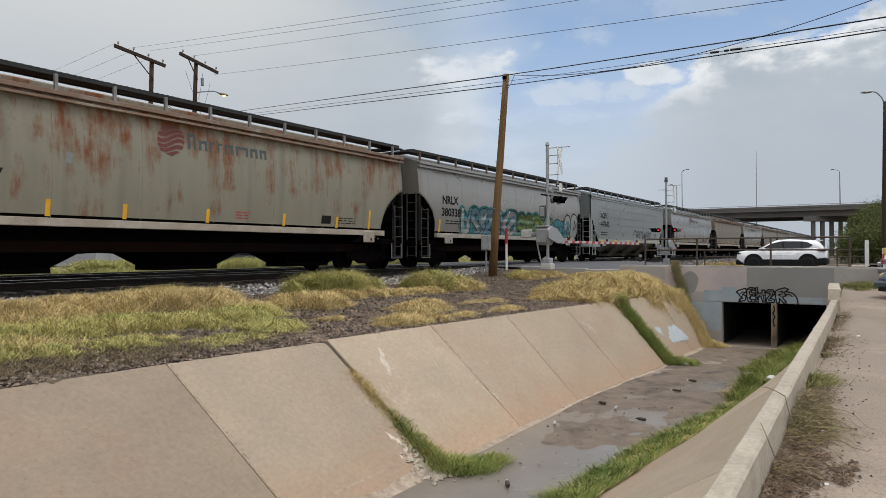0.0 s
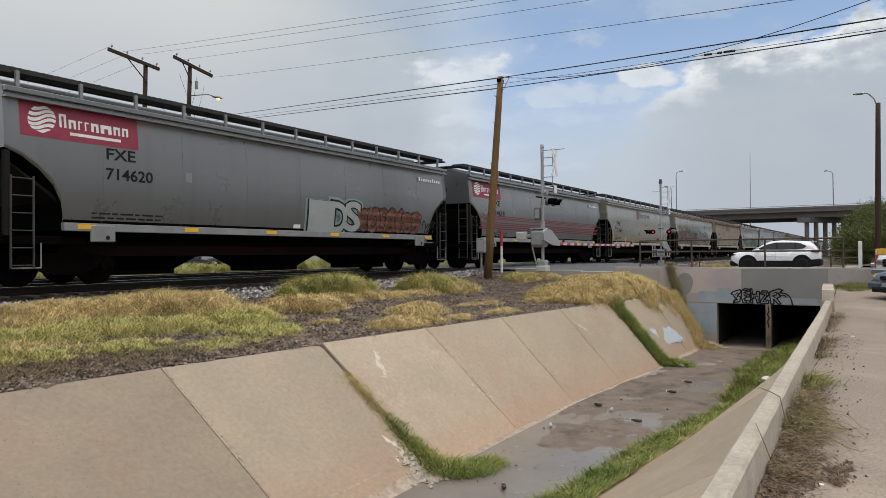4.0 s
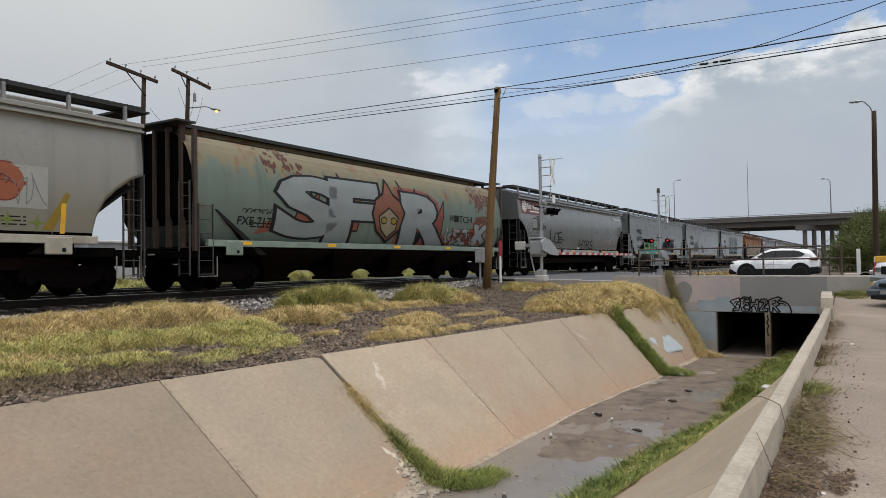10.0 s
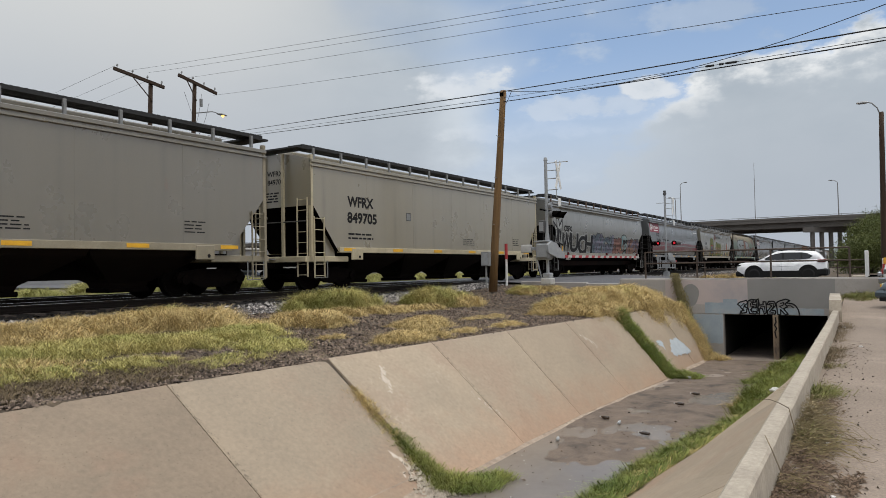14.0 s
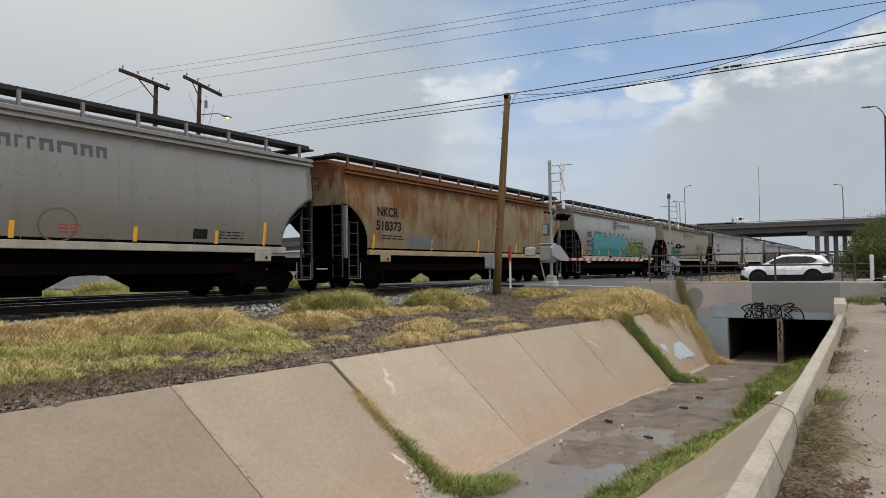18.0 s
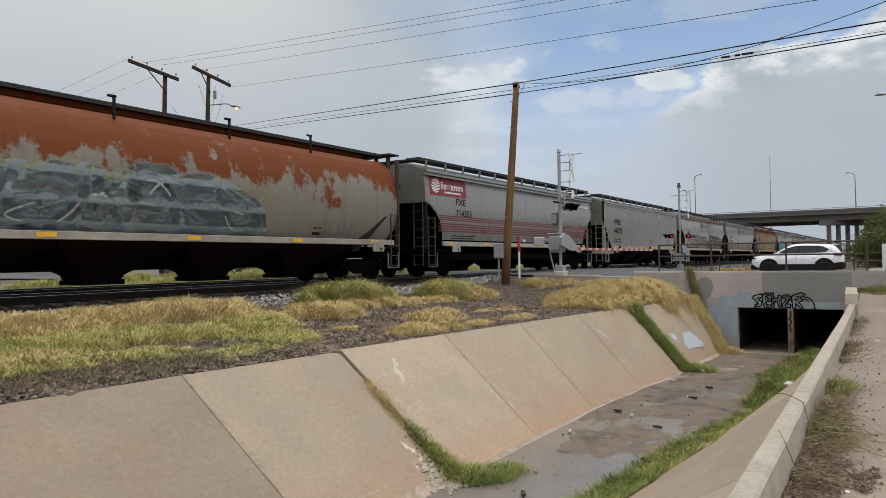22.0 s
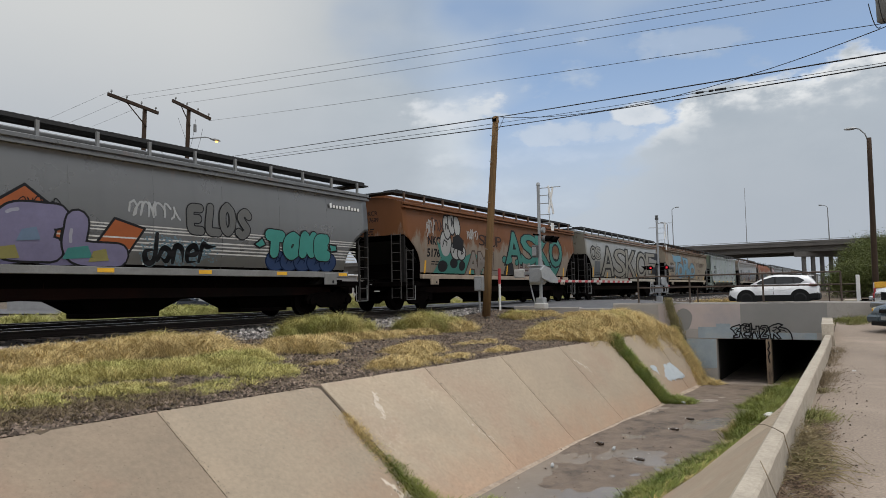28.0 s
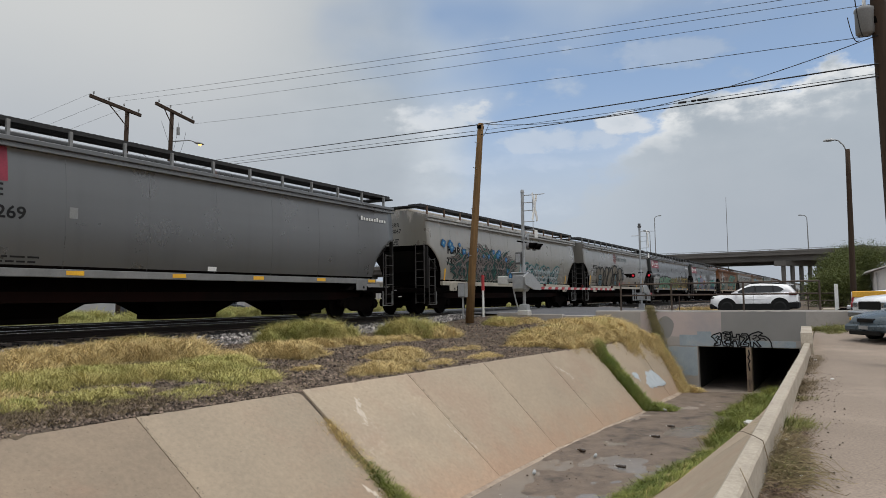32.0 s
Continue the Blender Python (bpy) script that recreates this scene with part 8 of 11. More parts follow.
wfrx(-130.05, "447061", "clean grey covered hopper car with two black tags", art=art_447061)
wfrx(-148.7, "447076", "clean grey covered hopper car with green and blue graffiti", art=art_447076)
fxe_grey(-167.8, "714359", "grey covered hopper car with black scrawled tags", art=art_lce, base=(0.255, 0.262, 0.255), panel=M["faded_maroon"])
nkcr(-187.6, "", "mint round-sided hopper car with a large red mask painted on", (0.25, 0.315, 0.262), art_mask, rust=0.28, kind="round", length=17.9, top=(0.19, 0.165, 0.105), rust_low=3.35)
fxe_tan(-206.4, "712776", "tan covered hopper car with green and red painted masks", rust=0.05, art=art_masks3)
fxe_grey(-225.1, "714559", "dark grey covered hopper car with four red stripes", stripes=M["maroon"], base=(0.20, 0.212, 0.214))
nkcr(-244.2, "353514", "tan covered hopper car with black and white graffiti", (0.38, 0.36, 0.305), art_cbfx, mark="CBFX", rust=0.04, dirt=0.25, kind="curved")
wfrx(-263.3, "849705", "cream covered hopper car, clean", base=(0.60, 0.52, 0.355))
wfrx(-282.2, "446788", "cream covered hopper car, lightly weathered", base=(0.375, 0.33, 0.24))
fxe_tan(-301.9, "712217", "tan covered hopper car with rusty streaks and small graffiti", rust=0.25, art=art_712217)
fxe_tan(-321.4, "713582", "tan covered hopper car with turquoise bubble graffiti", rust=0.14, art=art_713582)
nkcr(-341.7, "518373", "orange-rusted covered hopper car", (0.46, 0.355, 0.215), art_blue_note, rust=0.74, rust_color=(0.155, 0.062, 0.018), top=(0.13, 0.045, 0.014), rust_low=3.55, kind="curved", length=18.2, black_ends=False)
fxe_tan(-360.6, "712729", "tan covered hopper car with operator emblem", rust=0.06, art=art_712729, base=(0.40, 0.37, 0.315))
fxe_tan(-379.2, "712721", "tan covered hopper car with pink and black graffiti letters", rust=0.16, art=art_cronos)
wfrx(-397.9, "446720", "cream covered hopper car, weathered", base=(0.40, 0.365, 0.285), rust=0.08)
fxe_grey(-417.4, "714553", "pale grey covered hopper car with four red stripes", stripes=M["maroon"], base=(0.40, 0.385, 0.335))
nkcr(-437.0, "", "grey round-sided hopper car with red rust along the top", (0.40, 0.36, 0.30), art_fsrr, rust=0.22, kind="round", length=17.9, top=(0.145, 0.040, 0.0095), rust_low=3.0, blotch=True)
nkcr(-457.0, "73018", "grey covered hopper car with bubble letters and a painted mask", (0.44, 0.40, 0.33), art_beter, mark="FSRR", rust=0.12, length=18.0, top=(0.26, 0.185, 0.135), rust_low=3.75)
wfrx(-476.7, "447131", "green-washed covered hopper car with black drips", base=(0.33, 0.385, 0.345), art=art_green_run, patch=(0.105, 0.145, 0.075))
nkcr(-497.2, "517659", "tan rusty hopper car with large sky-blue graffiti letters", (0.47, 0.40, 0.305), art_toro, rust=0.42, rust_color=(0.15, 0.075, 0.034), top=(0.115, 0.062, 0.032), rust_low=3.85, kind="curved", length=18.2, black_ends=False)
fxe_tan(-517.3, "", "tan covered hopper car with huge block letters", rust=0.1, logo=False, art=art_asko_block)
nkcr(-537.4, "517689", "orange-brown hopper car crowded with graffiti", (0.42, 0.34, 0.26), art_nkcr_asko, rust=0.4, top=(0.15, 0.06, 0.023), rust_low=2.55, rust_color=(0.17, 0.065, 0.027), kind="curved", length=18.0)
fxe_grey(-556.9, "714701", "dark grey covered hopper car with many small graffiti", art=art_714701, base=(0.14, 0.140, 0.132))
fxe_grey(-575.9, "714734", "dark grey covered hopper car with green and gold graffiti letters", art=art_nare, base=(0.112, 0.114, 0.109))
fxe_tan(-594.4, "713637", "tan covered hopper car with brown bubble graffiti", rust=0.08, art=art_face, base=(0.385, 0.355, 0.30))
nkcr(-614.4, "73067", "cream hopper car with teal graffiti along the sill", (0.48, 0.44, 0.36), art_teal, mark="FSRR", rust=0.12, length=18.2, top=(0.40, 0.36, 0.30), rust_low=4.1)
fxe_grey(-634.2, "714269", "dark grey covered hopper car, clean flank", base=(0.12, 0.123, 0.122))
fxe_tan(-653.2, "", "tan covered hopper car", rust=0.1)


# ---- level crossing ----
def hood_mesh(x, d, z):
    """Visor over a lamp at (x, z), open below, pointing along d in y."""
    bm = bmesh.new()
    pts = [(math.cos(a), math.sin(a)) for a in [math.pi * (k / 14 * 1.5 - 0.25) for k in range(15)]]
    ra = [bm.verts.new((x + 0.145 * c, d * 0.20, z + 0.145 * q)) for c, q in pts]
    rb = [bm.verts.new((x + 0.135 * c, d * (0.36 + 0.16 * max(0, q)), z + 0.135 * q - 0.02)) for c, q in pts]
    for k in range(14):
        bm.faces.new((ra[k], ra[k + 1], rb[k + 1], rb[k]))
    return bm


def crossing_signal(name, x, y, z, height, lit, arm, label, turn=0):
    """Mast with crossbuck, flashing lamps for traffic along y, a gate motor and a striped arm lying along +x."""
    sg = thing(name, None, None, label, "crossing signal", pose(x, y, z))
    S = M["silver"]
    part("base", bx(-0.17, 0.17, -0.17, 0.17, -0.1, 0.36, bevel=0.03), S, sg)
    part("mast", rod(bmesh.new(), (0, 0, 0.2), (0, 0, height), 0.065, n=14), S, sg)
    part("mast_cap", rod(bmesh.new(), (0, 0, height), (0, 0, height + 0.12), 0.085, 0.06, n=12), S, sg)
    for a in (66, -66):
        ob = part("crossbuck_blade", bx(-0.60, 0.60, -0.008, 0.008, -0.085, 0.085, bevel=0.003), M["white"], sg)
        ob.matrix_local = pose(0.06, -0.5 - 0.012 * (a > 0), height - 0.62, 0, a, 0)
    for dz in (0.12, 0.42, 0.75, 1.2, 1.55):
        part("bracket", rod(bmesh.new(), (0, 0, height - dz), (0.02, -0.5 if dz > 0.2 else -0.95, height - dz), 0.018, n=6), S, sg)
    part("bracket", rod(bmesh.new(), (0.02, -0.44, height - 1.55), (0.02, -0.44, height - 0.12), 0.014, n=6), S, sg)
    part("track_sign", bx(-0.02, 0.26, -0.53, -0.51, height - 1.86, height - 1.55), M["white"], sg)
    lz = 2.2 if lit else 2.68
    ca = part("crossarm", rod(bmesh.new(), (-0.6, 0, lz + 0.2), (0.6, 0, lz + 0.2), 0.03, n=8), M["black"], sg)
    if not lit:
        part("bell", rod(bmesh.new(), (0, -0.1, lz + 0.4), (0, -0.22, lz + 0.4), 0.10, 0.12, n=12), S, sg)
    lamps = [(xx, d, d < 0) for xx in (-0.5, 0.5) for d in (-1, 1)] if lit else [(-0.3, -1, False), (0.3, -1, False)]
    for xx, d, on in lamps:
        lamp = part("flasher", rod(bmesh.new(), (xx, d * 0.08, lz), (xx, d * 0.20, lz), 0.15, n=18), M["black"] if lit else M["flasher_back"], sg)
        part("hood", hood_mesh(xx, d, lz), M["black"], lamp)
        part("lens", rod(bmesh.new(), (xx, d * 0.2, lz), (xx, d * 0.225, lz), 0.07 if lit else 0.1, n=16), M["signal_red"] if on else M["lens_off"], lamp, "lit red lens" if on else "unlit dark red lens")
        lamp.rotation_euler = (0, 0, radians(turn))
        if not lit:
            lamp.location = (0, -0.22, 0)
    if lit:
        # lamps for the side street, seen edge on, their hoods pointing away from the mast
        for side in (-1, 1):
            lamp = part("flasher", rod(bmesh.new(), (side * 0.62, 0.06, lz), (side * 0.74, 0.06, lz), 0.14, n=16), M["black"] if side < 0 else M["flasher_back"], sg)
            hood = part("hood", hood_mesh(0, -1, 0), M["black"] if side < 0 else M["flasher_back"], lamp)
            hood.matrix_local = pose(side * 0.56, 0.06, lz, 0, 0, 90 * side)
            lamp.rotation_euler = (0, 0, radians(turn))
        part("bell", rod(rod(bmesh.new(), (0, 0, height + 0.12), (0, 0, height + 0.28), 0.11, 0.12, n=12), (0, 0, height + 0.28), (0, 0, height + 0.42), 0.08, 0.1, n=12), M["flasher_back"], sg)
        part("bracket", rod(bmesh.new(), (0, 0, height - 0.38), (-0.16, 0.5, height - 0.38), 0.025, n=6), S, sg)
        for z0 in (0.58, 1.02):
            part("gate_frame", box(bx(-0.3, 0.3, -0.5, -0.44, z0, z0 + 0.06), -0.3, 0.3, 0.44, 0.5, z0, z0 + 0.06), S, sg)
            part("gate_frame", box(bx(-0.3, -0.25, -0.44, 0.44, z0, z0 + 0.06), 0.25, 0.3, -0.44, 0.44, z0, z0 + 0.06), S, sg)
        for a in (-0.28, 0.28):
            for b in (-0.47, 0.47):
                part("frame_post", bx(a - 0.03, a + 0.03, b - 0.03, b + 0.03, 0.55, 1.3 if b > 0 else 1.08), S, sg)
        part("gate_motor", bx(-0.2, 0.2, -0.2, 0.25, 0.64, 1.0, bevel=0.03), S, sg)
    else:
        rb = part("relay_box", bx(-0.16, 0.1, 0.06, 0.3, 1.98, 2.48, bevel=0.03), M["flasher_back"], sg)
        part("relay_door", bx(-0.175, -0.158, 0.09, 0.27, 2.05, 2.4, bevel=0.008), S, rb)
        part("clamp", rod(bmesh.new(), (0, 0, 1.66), (0, 0, 1.95), 0.10, 0.085, n=14), S, sg)
        gm = part("gate_motor", bx(-0.24, 0.24, -0.18, 0.44, 0.88, 1.62, bevel=0.09), S, sg)
        part("motor_cover", bx(-0.275, -0.235, -0.1, 0.38, 0.98, 1.52, bevel=0.02), S, gm)
        part("motor_lid", bx(-0.26, 0.26, -0.12, 0.46, 1.60, 1.66, bevel=0.02), S, gm)
        cw = part("counterweight_arm", bx(-0.05, 0.05, 0.4, 1.15, 1.28, 1.42, bevel=0.02), S, sg)
        part("counterweight", bx(-0.08, 0.08, 0.7, 1.15, 1.18, 1.52, bevel=0.03), M["arm_white"], cw)
        part("footing", bx(-0.22, 0.22, -0.22, 0.22, -0.1, 0.14, bevel=0.03), M["arm_white"], sg)
        part("conduit", rod(rod(bmesh.new(), (-0.1, 0.18, 0.0), (-0.12, 0.30, 0.45), 0.03, n=8), (-0.12, 0.30, 0.45), (-0.1, 0.42, 0.95), 0.03, n=8), S, sg)
    bm = bmesh.new()
    prism(bm, [(-0.75, 1.45), (-0.4, 1.62), (0.1, 1.55), (0.95, 1.10), (0.95, 0.94), (0.2, 0.96), (-0.7, 1.15)], -0.36, -0.29)
    part("arm_support", bm, S, sg)
    ga = part("gate_arm", bx(0.7, arm, -0.345, -0.315, 0.97, 1.07), M["arm_white"], sg, "white gate arm with red bands")
    n = max(1, int((arm - 0.9) / 0.81))
    for i in range(n):
        a = 0.95 + i * (arm - 1.1) / n
        part("red_band", prism(bmesh.new(), [(a, 0.968), (a + 0.36, 0.968), (a + 0.42, 1.072), (a + 0.06, 1.072)], -0.349, -0.311), M["red"], ga)
    for i in range(3 if arm > 2 else 0):
        a = 1.4 + i * (arm - 1.8) / 2
        part("arm_lamp", rod(bmesh.new(), (a, -0.33, 1.09), (a, -0.33, 1.2), 0.05, n=10), M["lens_off"], ga)
    return sg


crossing_signal("crossing_signal", 26.0, 11.25, 0.96, 4.9, False, 11.5, "silver level crossing mast with lowered striped gate arm", turn=0)
crossing_signal("crossing_signal", 46.0, 11.6, 0.74, 5.2, True, 1.2, "silver level crossing mast with two red lamps lit", turn=-72)


def marker_post(x, y, z, h, mats, label, w=0.045):
    ob = thing("marker_post", None, None, label, "post", pose(x, y, z))
    part("shaft", rod(bmesh.new(), (0, 0, -0.05), (0.0, 0.0, h * 0.62), w, n=10), mats[0], ob)
    part("top", rod(bmesh.new(), (0, 0, h * 0.62), (0, 0, h), w * 1.35, n=10), mats[1], ob)


marker_post(24.6, 12.4, 0.9, 1.6, (M["white"], M["red"]), "white marker post with a red sleeve beside the crossing")
cabinet = thing("signal_cabinet", None, None, "small grey cabinet on a post beside the pole", "cabinet", pose(23.2, 12.55, 0.88))
part("post", rod(bmesh.new(), (0, 0, -0.05), (0, 0, 0.9), 0.04, n=8), M["galv"], cabinet)
part("box", bx(-0.12, 0.12, -0.16, 0.16, 0.75, 1.3, bevel=0.02), M["galv"], cabinet)
part("box_door", bx(-0.13, -0.121, -0.13, 0.13, 0.8, 1.25), M["silver"], cabinet)


# ---- poles and wires ----
def pole(name, base, top, r0, r1, mat, label, category="utility pole"):
    ob = thing(name, None, None, label, category, pose(*base))
    d = Vector(top) - Vector(base)
    bm = bmesh.new()
    rings = []
    for k in range(7):
        c = d * k / 6
        r = r0 + (r1 - r0) * k / 6
        rings.append([(c.x + r * math.cos(i * math.tau / 12), c.y + r * math.sin(i * math.tau / 12), c.z - (0.3 if k == 0 else 0)) for i in range(12)])
    part("shaft", smooth(mesh_of(loft(bm, rings), "shaft")), mat, ob)
    return ob


mp = pole("utility_pole", (24.0, 12.7, 0.94), (24.15, 12.16, 8.45), 0.165, 0.115, M["wood"], "leaning brown wooden utility pole beside the crossing")
for dz in (2.3, 4.1, 5.7, 6.7):
    part("climbing_spike", rod(bmesh.new(), (0.0, -0.54 * dz / 7.5, dz), (-0.28, -0.54 * dz / 7.5, dz + 0.01), 0.012, n=6), M["galv"], mp)
part("wire_clamp", bx(0.0, 0.3, -0.6, -0.45, 7.3, 7.42), M["black"], mp)


def crossarm_pole(name, x, y, top, lean, arm, label):
    ob = pole(name, (x, y, 0.4), (x + lean, y, top), 0.22, 0.15, M["wood_dark"], label)
    hgt = top - 0.4
    ca = part("crossarm", bx(arm[0], arm[1], -0.08, 0.08, -0.12, 0.12, bevel=0.015), M["wood_dark"], ob)
    ca.matrix_local = pose(lean, -0.2, hgt - arm[2], 0, arm[3], 0)
    n = 4
    for i in range(n):
        a = arm[0] + 0.25 + (arm[1] - arm[0] - 0.5) * i / (n - 1)
        part("insulator", rod(rod(bmesh.new(), (a, 0, 0.1), (a, 0, 0.28), 0.025, n=6), (a, 0, 0.26), (a, 0, 0.4), 0.075, 0.05, n=8), M["galv"], ca)
    part("brace", rod(bmesh.new(), (lean, -0.2, hgt - 1.5), (lean + arm[0] * 0.55, -0.2, hgt - arm[2] + arm[0] * -0.55 * math.sin(radians(arm[3]))), 0.04, n=6), M["wood_dark"], ob)
    return ob


crossarm_pole("utility_pole", 31.5, 45, 15.7, 0.4, (-3.1, 1.0, 0.15, 7), "dark wooden pole with a long crossarm beyond the tracks")
pb = crossarm_pole("utility_pole", 35.2, 45, 16.5, 0.6, (-1.7, 2.0, 0.15, 11), "dark wooden pole with crossarm and street lamp")
part("transformer", rod(bmesh.new(), (0.95, -0.3, 14.2), (0.95, -0.3, 14.8), 0.12, n=10), M["galv"], pb)
part("lamp_arm", rod(rod(bmesh.new(), (0.4, 0, 13.6), (2.2, -0.1, 14.05), 0.045, n=8), (2.2, -0.1, 14.05), (2.8, -0.1, 14.0), 0.04, n=8), M["galv"], pb)
bm = bmesh.new()
loft(bm, [[(2.7 + s * 0.95, -0.1 + a * 0.19 * w, 13.96 + b * 0.12 * w) for a, b in ((-1, 0), (-0.5, 0.9), (0.5, 0.9), (1, 0), (0.5, -0.5), (-0.5, -0.5))] for s, w in ((0, 0.5), (0.3, 1), (0.75, 0.9), (1.0, 0.35))])
head = part("lamp_head", bm, M["galv"], pb)
part("bulb", rod(bmesh.new(), (3.25, -0.1, 13.9), (3.25, -0.1, 13.78), 0.15, 0.08, n=10), M["lamp_on"], head, "glowing orange bulb")

sl = pole("street_lamp", (46.2, -0.36, 0.4), (46.0, -0.45, 9.9), 0.17, 0.12, M["wood_dark"], "dark wooden street lamp pole with curved arm", "street lamp")
pts = [(-0.2, -0.09, 9.2), (-0.25, 0.1, 9.75), (-0.25, 0.35, 10.05), (-0.25, 0.6, 10.15)]
bm = bmesh.new()
for a, b in zip(pts, pts[1:]):
    rod(bm, a, b, 0.035, n=8)
part("lamp_arm", bm, M["galv"], sl)
bm = bmesh.new()
loft(bm, [[(-0.25 + a * 0.17 * w, 0.5 + s * 0.62, 10.12 + b * 0.1 * w) for a, b in ((-1, 0), (-0.5, 0.9), (0.5, 0.9), (1, 0), (0.5, -0.6), (-0.5, -0.6))] for s, w in ((0, 0.4), (0.3, 1), (0.75, 0.9), (1.0, 0.35))])
part("lamp_head", bm, M["silver"], sl)

tp = pole("utility_pole", (17.9, -1.05, 0.0), (17.5, -0.86, 9.6), 0.19, 0.14, M["wood_dark"], "dark wooden utility pole with a grey transformer")
tr = part("transformer", smooth(mesh_of(loft(bmesh.new(), [[(-0.35 + r * math.cos(i * math.tau / 18), 0.42 + r * math.sin(i * math.tau / 18), z) for i in range(18)] for z, r in ((7.25, 0.15), (7.28, 0.19), (7.75, 0.195), (7.78, 0.21), (7.83, 0.2), (7.9, 0.08))]), "transformer")), M["galv"], tp, "grey cylindrical transformer")
part("bushing", rod(bmesh.new(), (-0.35, 0.42, 7.88), (-0.33, 0.42, 8.15), 0.04, 0.03, n=8), M["white"], tr)
part("bracket", bx(-0.45, -0.2, 0.1, 0.3, 7.45, 7.6), M["black"], tp)


def wire(p, q, sag, r=0.012, label="black overhead cable sagging between poles", n=24):
    """A sagging cable as one thin tube."""
    p, q = Vector(p), Vector(q)
    bm = bmesh.new()
    side = (q - p).cross(Vector((0, 0, 1))).normalized()
    up = Vector((0, 0, 1))
    rings = []
    for i in range(n + 1):
        s = i / n
        c = p.lerp(q, s) - up * (4 * sag * s * (1 - s))
        rings.append([c + side * r, c + up * r, c - side * r, c - up * r])
    loft(bm, rings)
    return thing("overhead_wire", bm, M["wire"], label, "cable")


top_main = Vector((24.14, 12.25, 8.42))
# bundle from the near pole to the transformer pole, and on over the tracks
wire(top_main, (17.45, -0.83, 6.54), 0.02, 0.017)
wire(top_main - Vector((0, 0, 0.24)), (17.45, -0.82, 6.33), 0.03, 0.007)
wire(top_main - Vector((0, 0, 0.4)), (17.45, -0.82, 6.27), 0.03, 0.015)
wire(top_main + Vector((0, -0.3, -0.02)), (17.45, -0.86, 7.17), 0.62, 0.010)
wire(top_main, (76.3, 100, 24.1), 0.0, 0.022)
wire(top_main - Vector((0, 0, 0.4)), (76.3, 100, 23.2), 0.0, 0.02)
wire(top_main - Vector((0, 0, 0.24)), (76.3, 100, 23.5), 0.0, 0.010)
# slack lead from the cable down to its clamp, and splices on the thin wire
wire((24.05, 11.75, 8.36), (24.16, 12.3, 7.75), 0.12, 0.012, "slack lead looping down the pole head", 10)
for s_, l_ in ((0.655, 0.12), (0.68, 0.06), (0.70, 0.16)):
    p_ = (top_main - Vector((0, 0, 0.24))).lerp(Vector((17.45, -0.82, 6.33)), s_) - Vector((0, 0, 0.027))
    d_ = (Vector((17.45, -0.82, 6.33)) - top_main).normalized()
    thing("cable_splice", rod(bmesh.new(), p_ - d_ * l_, p_ + d_ * l_, 0.03, n=8), M["wire"], "black splice sleeve on an overhead cable", "cable")
for p, q, sg in (((17.4, -0.6, 7.17), (17.2, -0.45, 8.0), 0.25), ((17.45, -0.5, 7.12), (17.25, -0.3, 7.6), 0.2)):
    wire(p, q, sg, 0.012, "black lead looping up to the transformer", 12)


# ---- weeds and grass ----
def top_z(x, y):
    """Height of the visible surface, slabs included."""
    wy, rf, lf, e = wall_y(x), lerp(x, RIGHT_FOOT), lerp(x, LEFT_FOOT), lerp(x, LIP)
    if y < wy:
        return path_z(x)
    if y < rf and x < 48:
        return path_z(x) - 0.03 + (FLOOR_Z - path_z(x)) * (y - wy) / (rf - wy)
    if y < lf and x < 48:
        return FLOOR_Z
    if y < e and x < 48:
        return FLOOR_Z * (e - y) / (e - lf)
    return bank_z(x, y)


def tufts(patches, seed):
    """Breaks each broad patch into many small overlapping mounds of uneven size, spread evenly over it."""
    rng = random.Random(seed)
    out = []
    for cx, cy, rx, ry, n, hgt, droop, *turn in patches:
        t = radians(turn[0]) if turn else 0.0
        k = max(3, int(rx * ry * 16) + 2)
        sizes = [rng.uniform(0.6, 1.3) for _ in range(k)]
        area = sum(q * q for q in sizes)
        a0 = rng.uniform(0, math.tau)
        for i, q in enumerate(sizes):
            a, r = a0 + i * 2.39996, math.sqrt((i + 0.5) / k) * rng.uniform(0.8, 1.02)
            x, y = r * math.cos(a) * rx, r * math.sin(a) * ry
            out.append((cx + x * math.cos(t) - y * math.sin(t), cy + x * math.sin(t) + y * math.cos(t), min(rx, 0.40 * q), min(ry, 0.34 * q), int(n * q * q / area), hgt * (0.6 + 0.4 * q) * (1.1 - 0.4 * r * r), droop))
    return out


